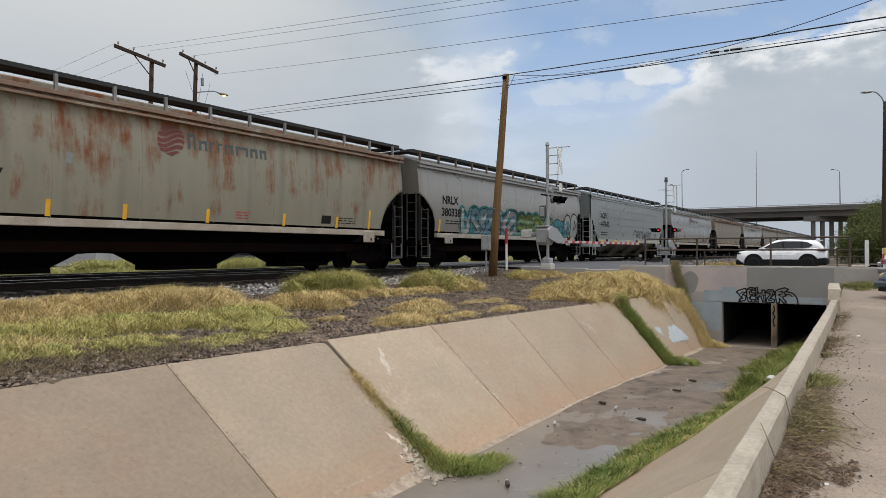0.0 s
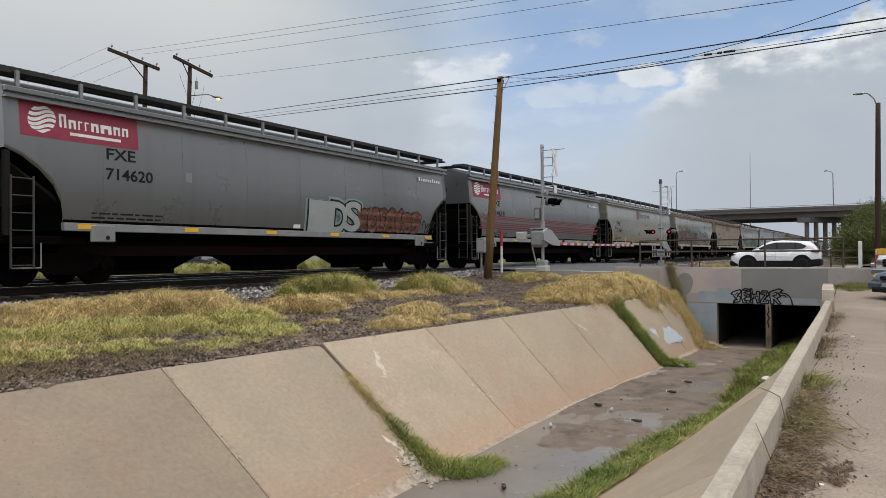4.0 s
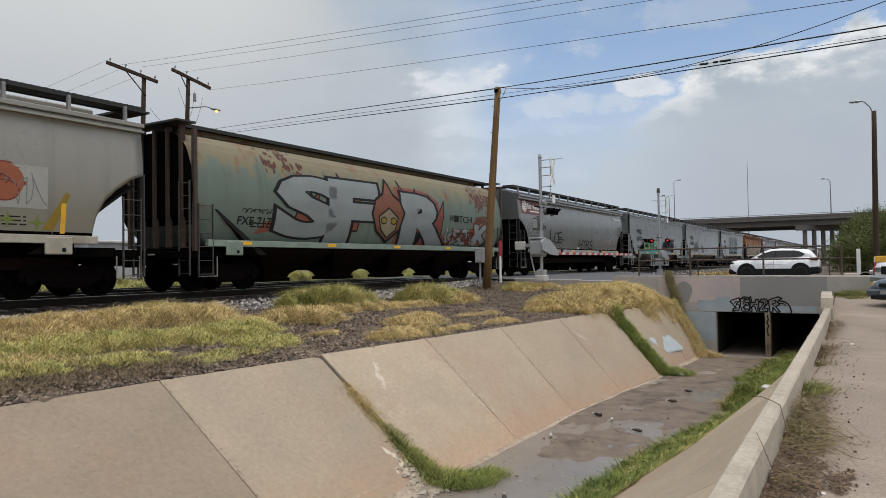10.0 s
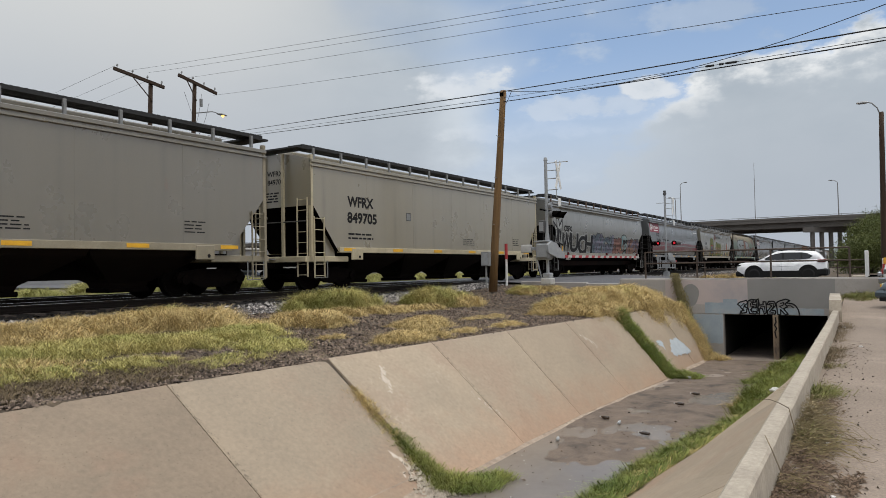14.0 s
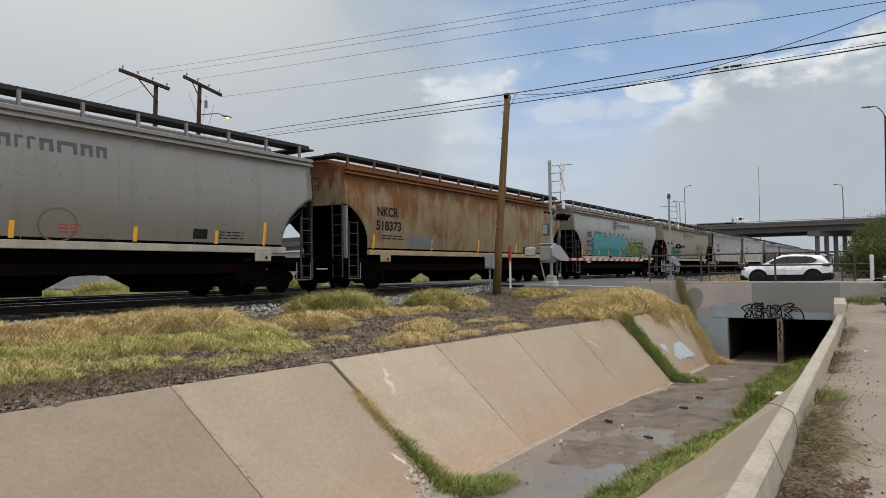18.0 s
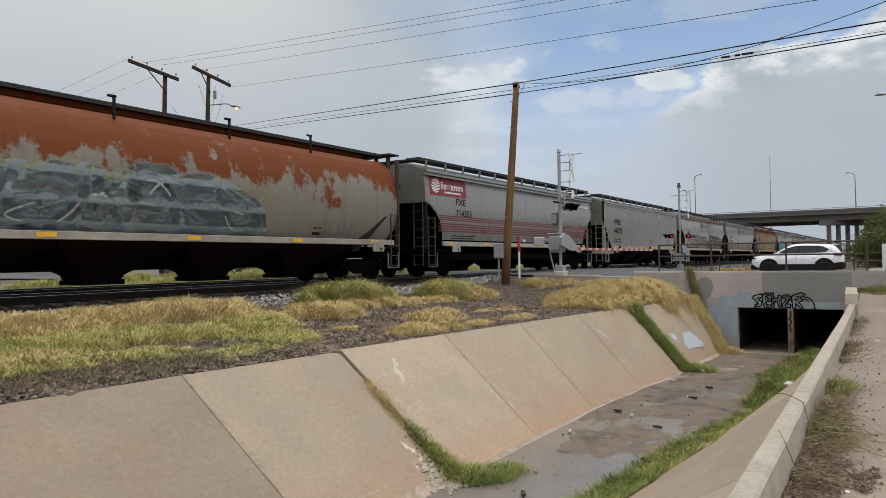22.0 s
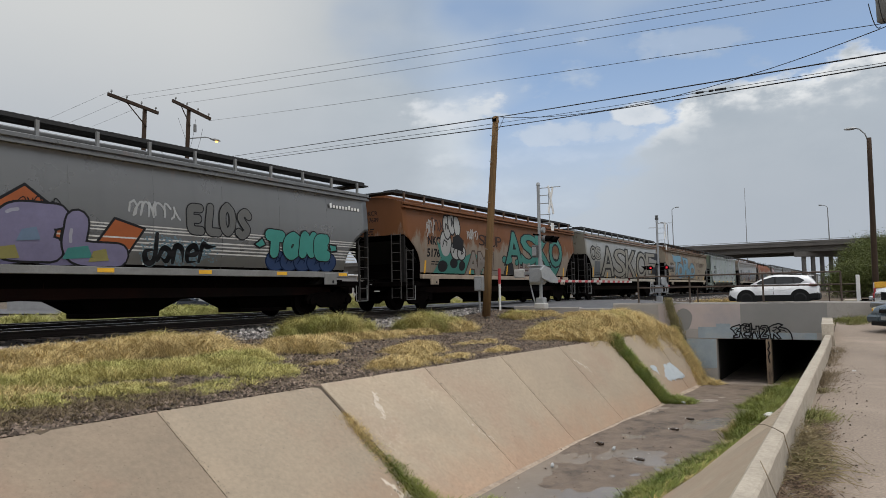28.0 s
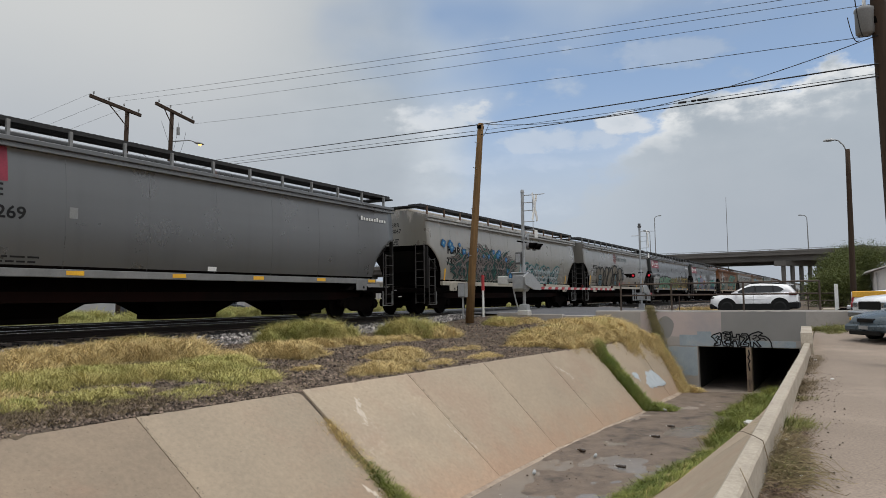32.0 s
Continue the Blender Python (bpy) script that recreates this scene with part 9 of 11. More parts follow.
def blades(name, mat, patches, label, seed, width=0.009, dense=3.6, tall=0.95, mound=0.0):
    """Grass as bent blades. patches: (cx, cy, rx, ry, count, height, droop[, turn]); mound: how far each patch swells in the middle."""
    rng = np.random.default_rng(seed)
    V, nb = [], 0
    for cx, cy, rx, ry, n, hgt, droop, *turn in patches:
        n, hgt = int(n * dense), hgt * tall
        a, r = rng.uniform(0, math.tau, n), np.sqrt(rng.random(n))
        # ragged outline: the radius swells and shrinks with the angle, and blades gather in tussocks
        r = r * (0.8 + 0.28 * np.sin(a * 3 + seed) + 0.14 * np.sin(a * 7 + cx))
        x, y = r * np.cos(a) * rx, r * np.sin(a) * ry
        k = max(4, int(n / 60))
        ti = rng.integers(0, k, n)
        tx, ty = rng.uniform(-rx, rx, k) * 0.85, rng.uniform(-ry, ry, k) * 0.85
        pull = rng.random(n) < 0.68
        x = np.where(pull & (tx[ti] ** 2 / rx ** 2 + ty[ti] ** 2 / ry ** 2 < 1), tx[ti] + rng.normal(0, 0.075, n), x)
        y = np.where(pull & (tx[ti] ** 2 / rx ** 2 + ty[ti] ** 2 / ry ** 2 < 1), ty[ti] + rng.normal(0, 0.075, n), y)
        t = radians(turn[0]) if turn else 0.0
        x0_, y0_ = x, y
        x, y = cx + x * math.cos(t) - y * math.sin(t), cy + x * math.sin(t) + y * math.cos(t)
        z = np.array([top_z(p, q) for p, q in zip(x, y)])
        edge = np.clip(1.15 - r * 0.55, 0.4, 1) * np.where(pull, rng.uniform(0.7, 1.25, k)[ti], 0.8)
        h = hgt * rng.uniform(0.45, 1.1, n) * edge
        b = np.where(pull, np.arctan2(y0_ - ty[ti], x0_ - tx[ti]) + rng.normal(0, 0.7, n), rng.uniform(0, math.tau, n)) + t
        lean = droop * 1.25 * rng.uniform(0.3, 1.6, n)
        dx, dy = np.cos(b) * lean, np.sin(b) * lean
        wx, wy = -np.sin(b + 0.9) * width * 0.5, np.cos(b + 0.9) * width * 0.5
        s = rng.uniform(0.7, 1.5, n)
        wx, wy = wx * s, wy * s
        q = np.clip((x0_ / rx) ** 2 + (y0_ / ry) ** 2, 0, 1)
        z0 = z - 0.03 + mound * hgt * (1 - q)
        h = h * (1 - 0.45 * mound)
        mx, my, mz = x + dx * h * 0.38 + rng.normal(0, 0.1, n) * h, y + dy * h * 0.38 + rng.normal(0, 0.1, n) * h, z0 + h * 0.62
        ex, ey, ez = x + dx * h * 1.0 + rng.normal(0, 0.12, n) * h, y + dy * h * 1.0 + rng.normal(0, 0.12, n) * h, z0 + np.maximum(h * (1.0 - 0.34 * lean), h * 0.25)
        P = np.stack([np.stack([x - wx, y - wy, z0], 1), np.stack([x + wx, y + wy, z0], 1), np.stack([mx + wx * 0.8, my + wy * 0.8, mz], 1),
                      np.stack([mx - wx * 0.8, my - wy * 0.8, mz], 1), np.stack([ex, ey, ez], 1)], 1)
        V.append(P.reshape(-1, 3))
        nb += n
    V = np.concatenate(V)
    o = np.arange(nb)[:, None] * 5
    quads, tris = (o + np.array([[0, 1, 2, 3]])), (o + np.array([[3, 2, 4]]))
    me = bpy.data.meshes.new(name)
    me.vertices.add(len(V))
    me.vertices.foreach_set("co", V.ravel())
    loops = np.concatenate([quads.ravel(), tris.ravel()])
    me.loops.add(len(loops))
    me.loops.foreach_set("vertex_index", loops)
    starts = np.concatenate([np.arange(nb) * 4, nb * 4 + np.arange(nb) * 3])
    me.polygons.add(2 * nb)
    me.polygons.foreach_set("loop_start", starts)
    me.update(calc_edges=True)
    me.validate()
    me.materials.append(mat)
    ob = new(name, me)
    return tagged(ob, label, "grass", kind="stuff")


blades("dry_grass", M["grass_dry"], tufts([
    (8.0, 13.0, 1.9, 0.62, 6500, 0.40, 1.15, -4), (9.9, 13.0, 1.5, 0.75, 6000, 0.44, 1.15, -10), (5.6, 13.3, 1.9, 0.6, 3500, 0.36, 1.15), (6.7, 12.5, 1.8, 0.4, 2200, 0.26, 1.2, -4),
    (12.6, 11.75, 0.95, 0.6, 4200, 0.36, 1.0), (15.5, 12.3, 2.0, 0.36, 3600, 0.24, 1.0, -8), (18.2, 12.1, 1.0, 0.3, 1300, 0.22, 1.0, -8), (15.0, 9.95, 1.35, 0.55, 2600, 0.24, 1.1, 18), (12.5, 8.8, 1.1, 0.42, 1900, 0.24, 1.1, -4),
    (11.5, 9.95, 0.35, 0.18, 260, 0.16, 1.1), (14.5, 8.5, 0.55, 0.16, 520, 0.16, 1.1, -5), (16.6, 8.35, 0.65, 0.25, 620, 0.16, 1.1), (17.9, 9.7, 1.0, 0.3, 420, 0.13, 1.1), (20.3, 11.9, 1.1, 0.35, 2000, 0.34, 0.9, -14), (11.0, 12.0, 0.9, 0.4, 900, 0.22, 1.1),
    (20.6, 8.7, 0.9, 0.6, 2200, 0.30, 1.0, -12), (21.9, 8.4, 1.7, 0.9, 6800, 0.46, 1.0, -12), (24.0, 8.1, 1.5, 0.9, 5200, 0.50, 1.0, -8), (25.6, 7.5, 1.5, 1.0, 4200, 0.48, 1.0, -8), (25.4, 11.5, 1.5, 0.5, 2000, 0.28, 1.0, -10),
    (26.7, 5.7, 0.4, 0.95, 2600, 0.3, 1.0), (27.05, 5.75, 0.32, 0.62, 2400, 0.34, 1.0), (5.0, 10.6, 1.6, 0.6, 900, 0.2, 1.2), (21.5, 7.5, 1.8, 0.5, 4200, 0.34, 1.1, -8), (24.8, 7.0, 2.2, 0.6, 5000, 0.36, 1.1, -9), (26.6, 8.2, 0.9, 1.2, 2200, 0.36, 1.0), (48.4, 7.2, 0.8, 2.6, 2500, 0.42, 0.7), (26.4, 9.6, 1.0, 1.2, 1500, 0.25, 0.9), (9.45, 7.55, 0.1, 0.35, 260, 0.14, 0.9)], 3),
    "dry yellow grass in matted tufts on the gravelly bank", 31, 0.008, 3.8, 1.0, 0.5)
blades("yellow_green_grass", M["grass_mid"], tufts([
    (7.2, 11.5, 2.2, 0.55, 6500, 0.26, 1.0, -4), (9.5, 11.2, 1.9, 0.5, 5200, 0.26, 1.0, 4), (4.6, 11.3, 1.6, 0.9, 3000, 0.24, 1.0), (9.6, 13.4, 1.3, 0.5, 1800, 0.42, 1.0, -8),
    (15.6, 13.35, 1.75, 0.5, 8200, 0.58, 0.9, -10), (19.6, 12.45, 1.25, 0.42, 4600, 0.56, 0.9, -20), (25.0, 11.8, 1.0, 0.4, 1200, 0.32, 0.9, -14),
    (6.0, 10.2, 1.9, 0.6, 1500, 0.17, 1.1, -4), (9.7, 9.95, 0.85, 0.55, 1100, 0.2, 1.1, 10), (8.3, 9.4, 0.9, 0.35, 380, 0.15, 1.1), (22.4, 8.6, 2.2, 0.9, 2400, 0.44, 0.95, -12), (25.2, 8.0, 1.6, 0.9, 1700, 0.46, 0.95), (27.1, 5.8, 0.25, 0.6, 900, 0.3, 1.0)], 3),
    "yellow-green grass tufts between track and canal", 32, 0.008, 3.8, 1.0, 0.5)
blades("scrub_weed", M["straw"], [(5.7, 9.75, 2.3, 0.85, 4600, 0.14, 1.3, -4), (8.6, 9.3, 1.3, 0.4, 900, 0.10, 1.3, -8), (3.5, 9.9, 2.0, 1.0, 2200, 0.16, 1.3), (9.8, 9.9, 0.9, 0.6, 600, 0.14, 1.2), (13.0, 9.2, 1.6, 0.6, 600, 0.12, 1.2), (15.5, 9.6, 1.8, 0.8, 700, 0.12, 1.2), (11.2, 10.6, 1.2, 0.6, 400, 0.1, 1.2), (8.6, 12.3, 2.6, 0.3, 900, 0.2, 1.2)],
       "dead brown scrub on the dark gravel", 33)
green, dead = [], []
rng_g = random.Random(12)
for i in range(14):
    s = i / 13
    y = 7.5 - 1.9 * s
    if s < 0.35:
        dead.append((9.45 + 0.1 * s * s, y, 0.05, 0.12, 110, 0.12, 1.2))
    green.append((9.47 + 0.12 * s * s + rng_g.uniform(-0.03, 0.03), y, 0.04 + 0.16 * s * s, 0.12, int(30 + 480 * s ** 1.3), 0.07 + 0.20 * s * rng_g.uniform(0.7, 1.2), 0.9))
green += [(9.95, 5.45, 0.5, 0.2, 900, 0.24, 0.9), (9.6, 5.75, 0.3, 0.3, 900, 0.32, 0.8)]
for i in range(11):
    s = i / 10
    green.append((21.85 + 0.2 * s + rng_g.uniform(-0.08, 0.08), 7.1 - 1.9 * s, 0.42, 0.24, int(620 + 420 * s), 0.26 * rng_g.uniform(0.7, 1.3), 0.8))
green += [(22.2, 4.95, 0.5, 0.3, 600, 0.2, 0.8)]
for i in range(34):
    x = 7.2 + i * 0.28
    k = 0.72 + 0.28 * math.sin(i * 1.9) * math.sin(i * 0.63 + 1)
    w = lerp(x, [(9.5, 0.26), (13.5, 0.30), (16.6, 0.12)])
    green.append((x, lerp(x, RIGHT_FOOT) - 0.12 + w * 0.5 + rng_g.uniform(-0.05, 0.05), 0.24, w, int(900 * k + 120), 0.30 * (0.5 + 0.6 * k), 0.75))
    dead.append((x, lerp(x, RIGHT_FOOT) - 0.18 + rng_g.uniform(-0.04, 0.1), 0.25, 0.12, 130, 0.22, 1.1))
green += [(17.6, 2.62, 0.8, 0.25, 900, 0.4, 0.7), (19.2, 2.55, 0.8, 0.3, 2600, 0.55, 0.7), (20.3, 2.4, 0.7, 0.3, 1800, 0.5, 0.7), (21.9, 3.0, 0.45, 0.35, 800, 0.28, 0.8), (22.8, 2.75, 0.7, 0.35, 1700, 0.36, 0.8), (24.6, 2.5, 1.4, 0.4, 2200, 0.42, 0.7), (26.6, 2.2, 0.8, 0.35, 1300, 0.45, 0.7)]
dead += [(18.6, 2.85, 1.0, 0.25, 700, 0.25, 1.0)]
blades("dry_joint_grass", M["grass_dry"], dead, "dry straw grass in the slab joints", 38, 0.008)
blades("green_grass", M["grass_green"], green, "lush green grass in the joints and along the canal foot", 34, 0.012)
blades("path_weed", surf("olive_weed", (0.13, 0.15, 0.04), (0.21, 0.19, 0.07), 2, 0.85, 0, island=0.4), [(7.0, 0.56, 0.35, 0.10, 260, 0.2, 1.0), (9.4, 0.64, 0.42, 0.12, 900, 0.24, 1.0), (12.0, 0.66, 0.3, 0.08, 160, 0.12, 1.2), (26.6, 0.35, 0.9, 0.7, 2600, 0.24, 0.8), (25.6, 0.5, 0.8, 0.5, 900, 0.14, 0.9)],
       "green weed at the foot of the parapet", 35, 0.007, 1.3, 1.0)
blades("path_straw", M["straw"], [(6.4, 0.55, 0.4, 0.10, 160, 0.12, 1.4), (8.1, 0.60, 0.5, 0.08, 200, 0.2, 1.2), (8.9, 0.6, 0.7, 0.12, 420, 0.09, 1.5), (13.2, 0.70, 1.6, 0.10, 1300, 0.16, 1.2), (17.5, 0.76, 2.5, 0.09, 1200, 0.14, 1.2)],
       "dead brown weed stalks against the parapet", 36, 0.005, 1.5, 1.1)


def sprawl(name, mat, clumps, label, seed):
    """Sprawling weed: long thin runners that rise, arch over and trail on the path, with small leaves along them."""
    rng = random.Random(seed)
    vs, fs = [], []
    for cx, cy, n, reach, up, leafy in clumps:
        for i in range(n):
            p = Vector((cx + rng.gauss(0, reach * 0.35), min(wall_y(cx) - 0.17, cy + rng.gauss(0, 0.06)), 0.0))
            a = rng.gauss(-math.pi / 2, 1.5)
            ln, rise, bend = reach * rng.uniform(0.25, 1.15), up * rng.uniform(0.2, 1.0), rng.gauss(0, 0.42)
            r, pts = rng.uniform(0.0014, 0.003), []
            for k in range(8):
                u = k / 7
                z = 0.006 + rise * math.sin(min(1.0, u * 1.15) * math.pi) ** 0.8 + 0.01 * rng.random()
                q = Vector((p.x, min(p.y, wall_y(p.x) - 0.165), path_z(p.x) + z))
                pts.append(q)
                p = p + Vector((math.cos(a), math.sin(a), 0)) * ln / 7
                a += bend + rng.gauss(0, 0.16)
            for k, q in enumerate(pts):
                rr = r * (1.15 - k / 9)
                vs += [(q.x - rr, q.y, q.z - rr), (q.x + rr, q.y, q.z - rr), (q.x, q.y, q.z + rr * 1.2)]
            o = len(vs) - 24
            for k in range(7):
                for j in range(3):
                    b0, b1 = o + 3 * k + j, o + 3 * k + (j + 1) % 3
                    fs.append((b0, b1, b1 + 3, b0 + 3))
            for k in range(rng.randint(0, leafy)):
                q = rng.choice(pts[1:])
                t, l = rng.uniform(0, 6.3), rng.uniform(0.008, 0.026)
                d, e = Vector((math.cos(t), math.sin(t), rng.uniform(-0.4, 0.6))) * l, Vector((-math.sin(t), math.cos(t), 0)) * l * 0.3
                o = len(vs)
                vs += [tuple(q), tuple(q + d * 0.5 + e), tuple(q + d), tuple(q + d * 0.5 - e)]
                fs.append((o, o + 1, o + 2, o + 3))
    return tagged(new(name, merged(name, vs, fs, mat)), label, "weed", kind="stuff")


def litter_sticks(name, mat, areas, label, seed):
    """Broken dead stalks and leaf crumbs lying flat in drifts."""
    rng = random.Random(seed)
    vs, fs = [], []
    for cx, cy, rx, ry, n in areas:
        knots = [(rng.gauss(0, rx * 0.5), rng.gauss(0, ry * 0.5)) for _ in range(9)]
        for i in range(n):
            kx, ky = rng.choice(knots)
            x, y = cx + kx + rng.gauss(0, rx * 0.22), cy + ky + rng.gauss(0, ry * 0.28)
            y = min(y, wall_y(x) - 0.17)
            a, l, w, z = rng.uniform(0, 6.3), rng.uniform(0.008, 0.05), rng.uniform(0.001, 0.004), rng.uniform(0.002, 0.045) * rng.random()
            if rng.random() < 0.3:
                l, w = l * 0.35, w * 3
            d, e = Vector((math.cos(a), math.sin(a), rng.gauss(0, 0.25))) * l, Vector((-math.sin(a), math.cos(a), 0)) * w
            c = Vector((x, y, path_z(x) + 0.006 + z))
            o = len(vs)
            vs += [tuple(c - d - e), tuple(c + d - e), tuple(c + d + e), tuple(c - d + e), tuple(c + Vector((0, 0, w * 1.5)))]
            fs += [(o, o + 1, o + 4), (o + 1, o + 2, o + 4), (o + 2, o + 3, o + 4), (o + 3, o, o + 4)]
    return tagged(new(name, merged(name, vs, fs, mat)), label, "plant litter", kind="stuff")


sprawl("sprawling_weed", surf("dry_olive_runner", (0.17, 0.135, 0.065), (0.25, 0.20, 0.11), 3, 0.85, 0, island=0.45), [(7.0, 0.56, 170, 0.55, 0.16, 14), (7.7, 0.60, 110, 0.42, 0.22, 12), (6.6, 0.55, 90, 0.5, 0.10, 5), (8.3, 0.63, 60, 0.3, 0.2, 5), (9.6, 0.65, 50, 0.4, 0.1, 5), (5.5, 0.58, 60, 0.42, 0.08, 3)],
       "sprawling olive weed with trailing dry runners by the parapet", 61)
litter_sticks("plant_litter", surf("dead_plant_litter", (0.125, 0.085, 0.058), (0.20, 0.145, 0.10), 3, 0.95, 0, island=0.6), [(5.35, 0.48, 0.65, 0.24, 5200), (6.3, 0.5, 0.5, 0.2, 1500), (5.7, 0.2, 0.25, 0.07, 500), (7.6, 0.5, 0.8, 0.16, 900), (4.5, 0.5, 0.5, 0.2, 1200), (9.0, 0.6, 1.2, 0.14, 700)],
              "drift of dead brown stalks and leaves against the parapet", 62)


def twig(points, r, label):
    bm = bmesh.new()
    for (a, b), k in zip(zip(points, points[1:]), range(9)):
        rod(bm, a, b, r * (1 - 0.12 * k), r * (1 - 0.12 * (k + 1)), n=6)
    return thing("dry_twig", bm, M["straw"], label, "twig")


for pts in ([(7.6, 0.6, 0.03), (7.83, 0.55, 0.06), (7.94, 0.45, 0.06), (7.68, 0.34, 0.06), (7.21, 0.25, 0.05), (7.09, 0.22, 0.03), (7.21, 0.12, 0.02)], [(6.9, 0.5, 0.08), (6.71, 0.4, 0.05), (6.57, 0.27, 0.04), (6.43, 0.17, 0.03), (6.4, 0.07, 0.02), (6.5, 0.04, 0.02)],
            [(7.0, 0.45, 0.12), (7.05, 0.3, 0.10), (7.02, 0.15, 0.03)], [(5.5, 0.5, 0.1), (5.6, 0.32, 0.1), (5.5, 0.2, 0.03)],
            [(6.6, 0.62, 0.12), (6.67, 0.68, 0.34), (6.84, 0.77, 0.345), (7.05, 0.88, 0.335), (7.07, 1.01, 0.32)], [(4.82, 0.55, 0.30), (5.16, 0.64, 0.345), (5.5, 0.72, 0.35)]):
    twig(pts, 0.0045, "thin dry twig sticking out of the weeds")
stones("path_grit", M["gravel"], 200, lambda rng: (lambda x, u: (x, wall_y(x) - 0.2 - (u ** 3) * 2.4, path_z(x) + 0.004))(rng.uniform(3, 26), rng.random()), (0.002, 0.008), "loose grit scattered over the path", 8)
stones("bed_gravel", M["gravel"], 240, lambda rng: (lambda x, u: (x, lerp(x, RIGHT_FOOT) + u * (lerp(x, LEFT_FOOT) - lerp(x, RIGHT_FOOT)), FLOOR_Z + 0.03))(rng.uniform(8.5, 24), rng.random()), (0.006, 0.028), "stones scattered over the canal bed", 9)

stones("broken_rubble", M["wall"], 260, lambda rng: (lambda x, y: (x, y, top_z(x, y) + 0.02))(9.15 + rng.normal(0, 0.16), 6.0 + rng.normal(0, 0.20)), (0.02, 0.06), "broken concrete rubble at the foot of the slab joint", 14)
stones("parapet_debris", surf("dark_plant_debris", (0.05, 0.04, 0.03), (0.09, 0.07, 0.05), 3, 0.95, 0.1, island=0.6), 420, lambda rng: (lambda x, u: (x, wall_y(x) - 0.2 - (u ** 2.2) * 0.6, path_z(x) + 0.006))(rng.uniform(3.5, 16), rng.random()), (0.005, 0.016), "dark crumbs of dead weed along the parapet", 15)


# ---- litter ----
def bottle(x, y, z, mat, label, turn, r=0.035, length=0.24):
    ob = thing("bottle", None, None, label, "bottle", pose(x, y, z + r, 0, 0, turn))
    prof = [(0, r * 0.6), (0.01, r), (length * 0.62, r), (length * 0.78, r * 0.5), (length * 0.92, r * 0.4)]
    bm = bmesh.new()
    loft(bm, [[(a, q * math.cos(i * math.tau / 12), q * math.sin(i * math.tau / 12)) for i in range(12)] for a, q in prof])
    part("flask", smooth(mesh_of(bm, "flask")), mat, ob)
    part("cap", rod(bmesh.new(), (length * 0.92, 0, 0), (length, 0, 0), r * 0.45, n=10), M["white"], ob)


brown_glass = surf("brown_bottle_glass", (0.03, 0.018, 0.01), (0.04, 0.025, 0.015), 5, 0.15, 0.0, spec=0.6)
clear_pet = surf("cloudy_plastic", (0.42, 0.43, 0.43), (0.32, 0.33, 0.34), 8, 0.3, 0.1)
for x, y, m, lab, a in ((12.9, 5.45, clear_pet, "crumpled clear plastic bottle on the canal bed", 20), (15.25, 5.2, brown_glass, "brown glass bottle on the canal bed", 70), (14.85, 4.85, clear_pet, "white plastic scrap bottle on the silt", 10),
                        (17.6, 4.1, brown_glass, "brown glass bottle lying on silt", 95), (19.1, 4.05, brown_glass, "brown glass bottle lying on silt", 80), (14.2, 4.0, brown_glass, "brown glass bottle on damp silt", 85), (21.7, 4.85, clear_pet, "clear plastic bottle at the grass edge", 40), (9.15, 4.6, brown_glass, "dark bottle on the canal bed", 30)):
    bottle(x, y, FLOOR_Z + 0.03, m, lab, a, 0.034, 0.24)


def scrap(x, y, z, s, mat, label, seed):
    rng = random.Random(seed)
    bm = bmesh.new()
    bmesh.ops.create_icosphere(bm, subdivisions=2, radius=s)
    for v in bm.verts:
        v.co = Vector((v.co.x * 1.3, v.co.y, v.co.z * 0.55)) * rng.uniform(0.7, 1.15)
    return thing("litter_scrap", bm, mat, label, "litter", pose(x, y, z + s * 0.3, 0, 0, rng.uniform(0, 360)))


for i, (x, y, s, m) in enumerate(((6.9, 0.42, 0.035, "white"), (8.2, 0.5, 0.02, "white"), (5.4, 0.3, 0.018, "white"), (8.6, 0.66, 0.025, "white"), (13.5, 0.62, 0.03, "white"), (18.6, 0.7, 0.04, "white"), (15.0, 0.3, 0.03, "white"), (18.4, 2.15, 0.12, "white"), (21.5, 2.2, 0.1, "white"))):
    scrap(x, y, top_z(x, y) + (0.08 if s > 0.09 else 0), s, M[m], "crumpled white litter scrap in the weeds" if s > 0.04 else "small white litter scrap on the path", i)


# cracks and pale scuffs on the slabs, as thin plates of their own
def scuff(p, q, n, mat, seed, width=0.03, label="pale lime scuffs on the concrete slab", loose=1.0):
    rng = random.Random(seed)
    bm = bmesh.new()
    for i in range(n * 5):
        s = rng.random()
        d = rng.gauss(0, 0.045) * loose
        x = p[0] + (q[0] - p[0]) * s + d + 0.05 * loose * math.sin(s * 9 + seed)
        y = p[1] + (q[1] - p[1]) * s + rng.gauss(0, 0.02)
        w = width * rng.uniform(0.2, 0.8) * (1 - min(0.7, abs(d) * 6))
        a, l = rng.uniform(0.9, 1.9), w * rng.uniform(1.2, 3.0)
        vs = []
        for k in range(6):
            t = k * math.tau / 6
            u, v = math.cos(t) * w * rng.uniform(0.5, 1.3), math.sin(t) * l * rng.uniform(0.5, 1.3)
            xx, yy = x + u * math.sin(a) + v * math.cos(a) * 0.3, y + v * math.sin(a)
            vs.append(bm.verts.new((xx, yy, top_z(xx, yy) + 0.016 + (0.03 if xx > 9.5 else 0) + i * 0.00001)))
        bm.faces.new(vs)
    return thing("slab_stain", bm, mat, label, "stain", kind="structure")


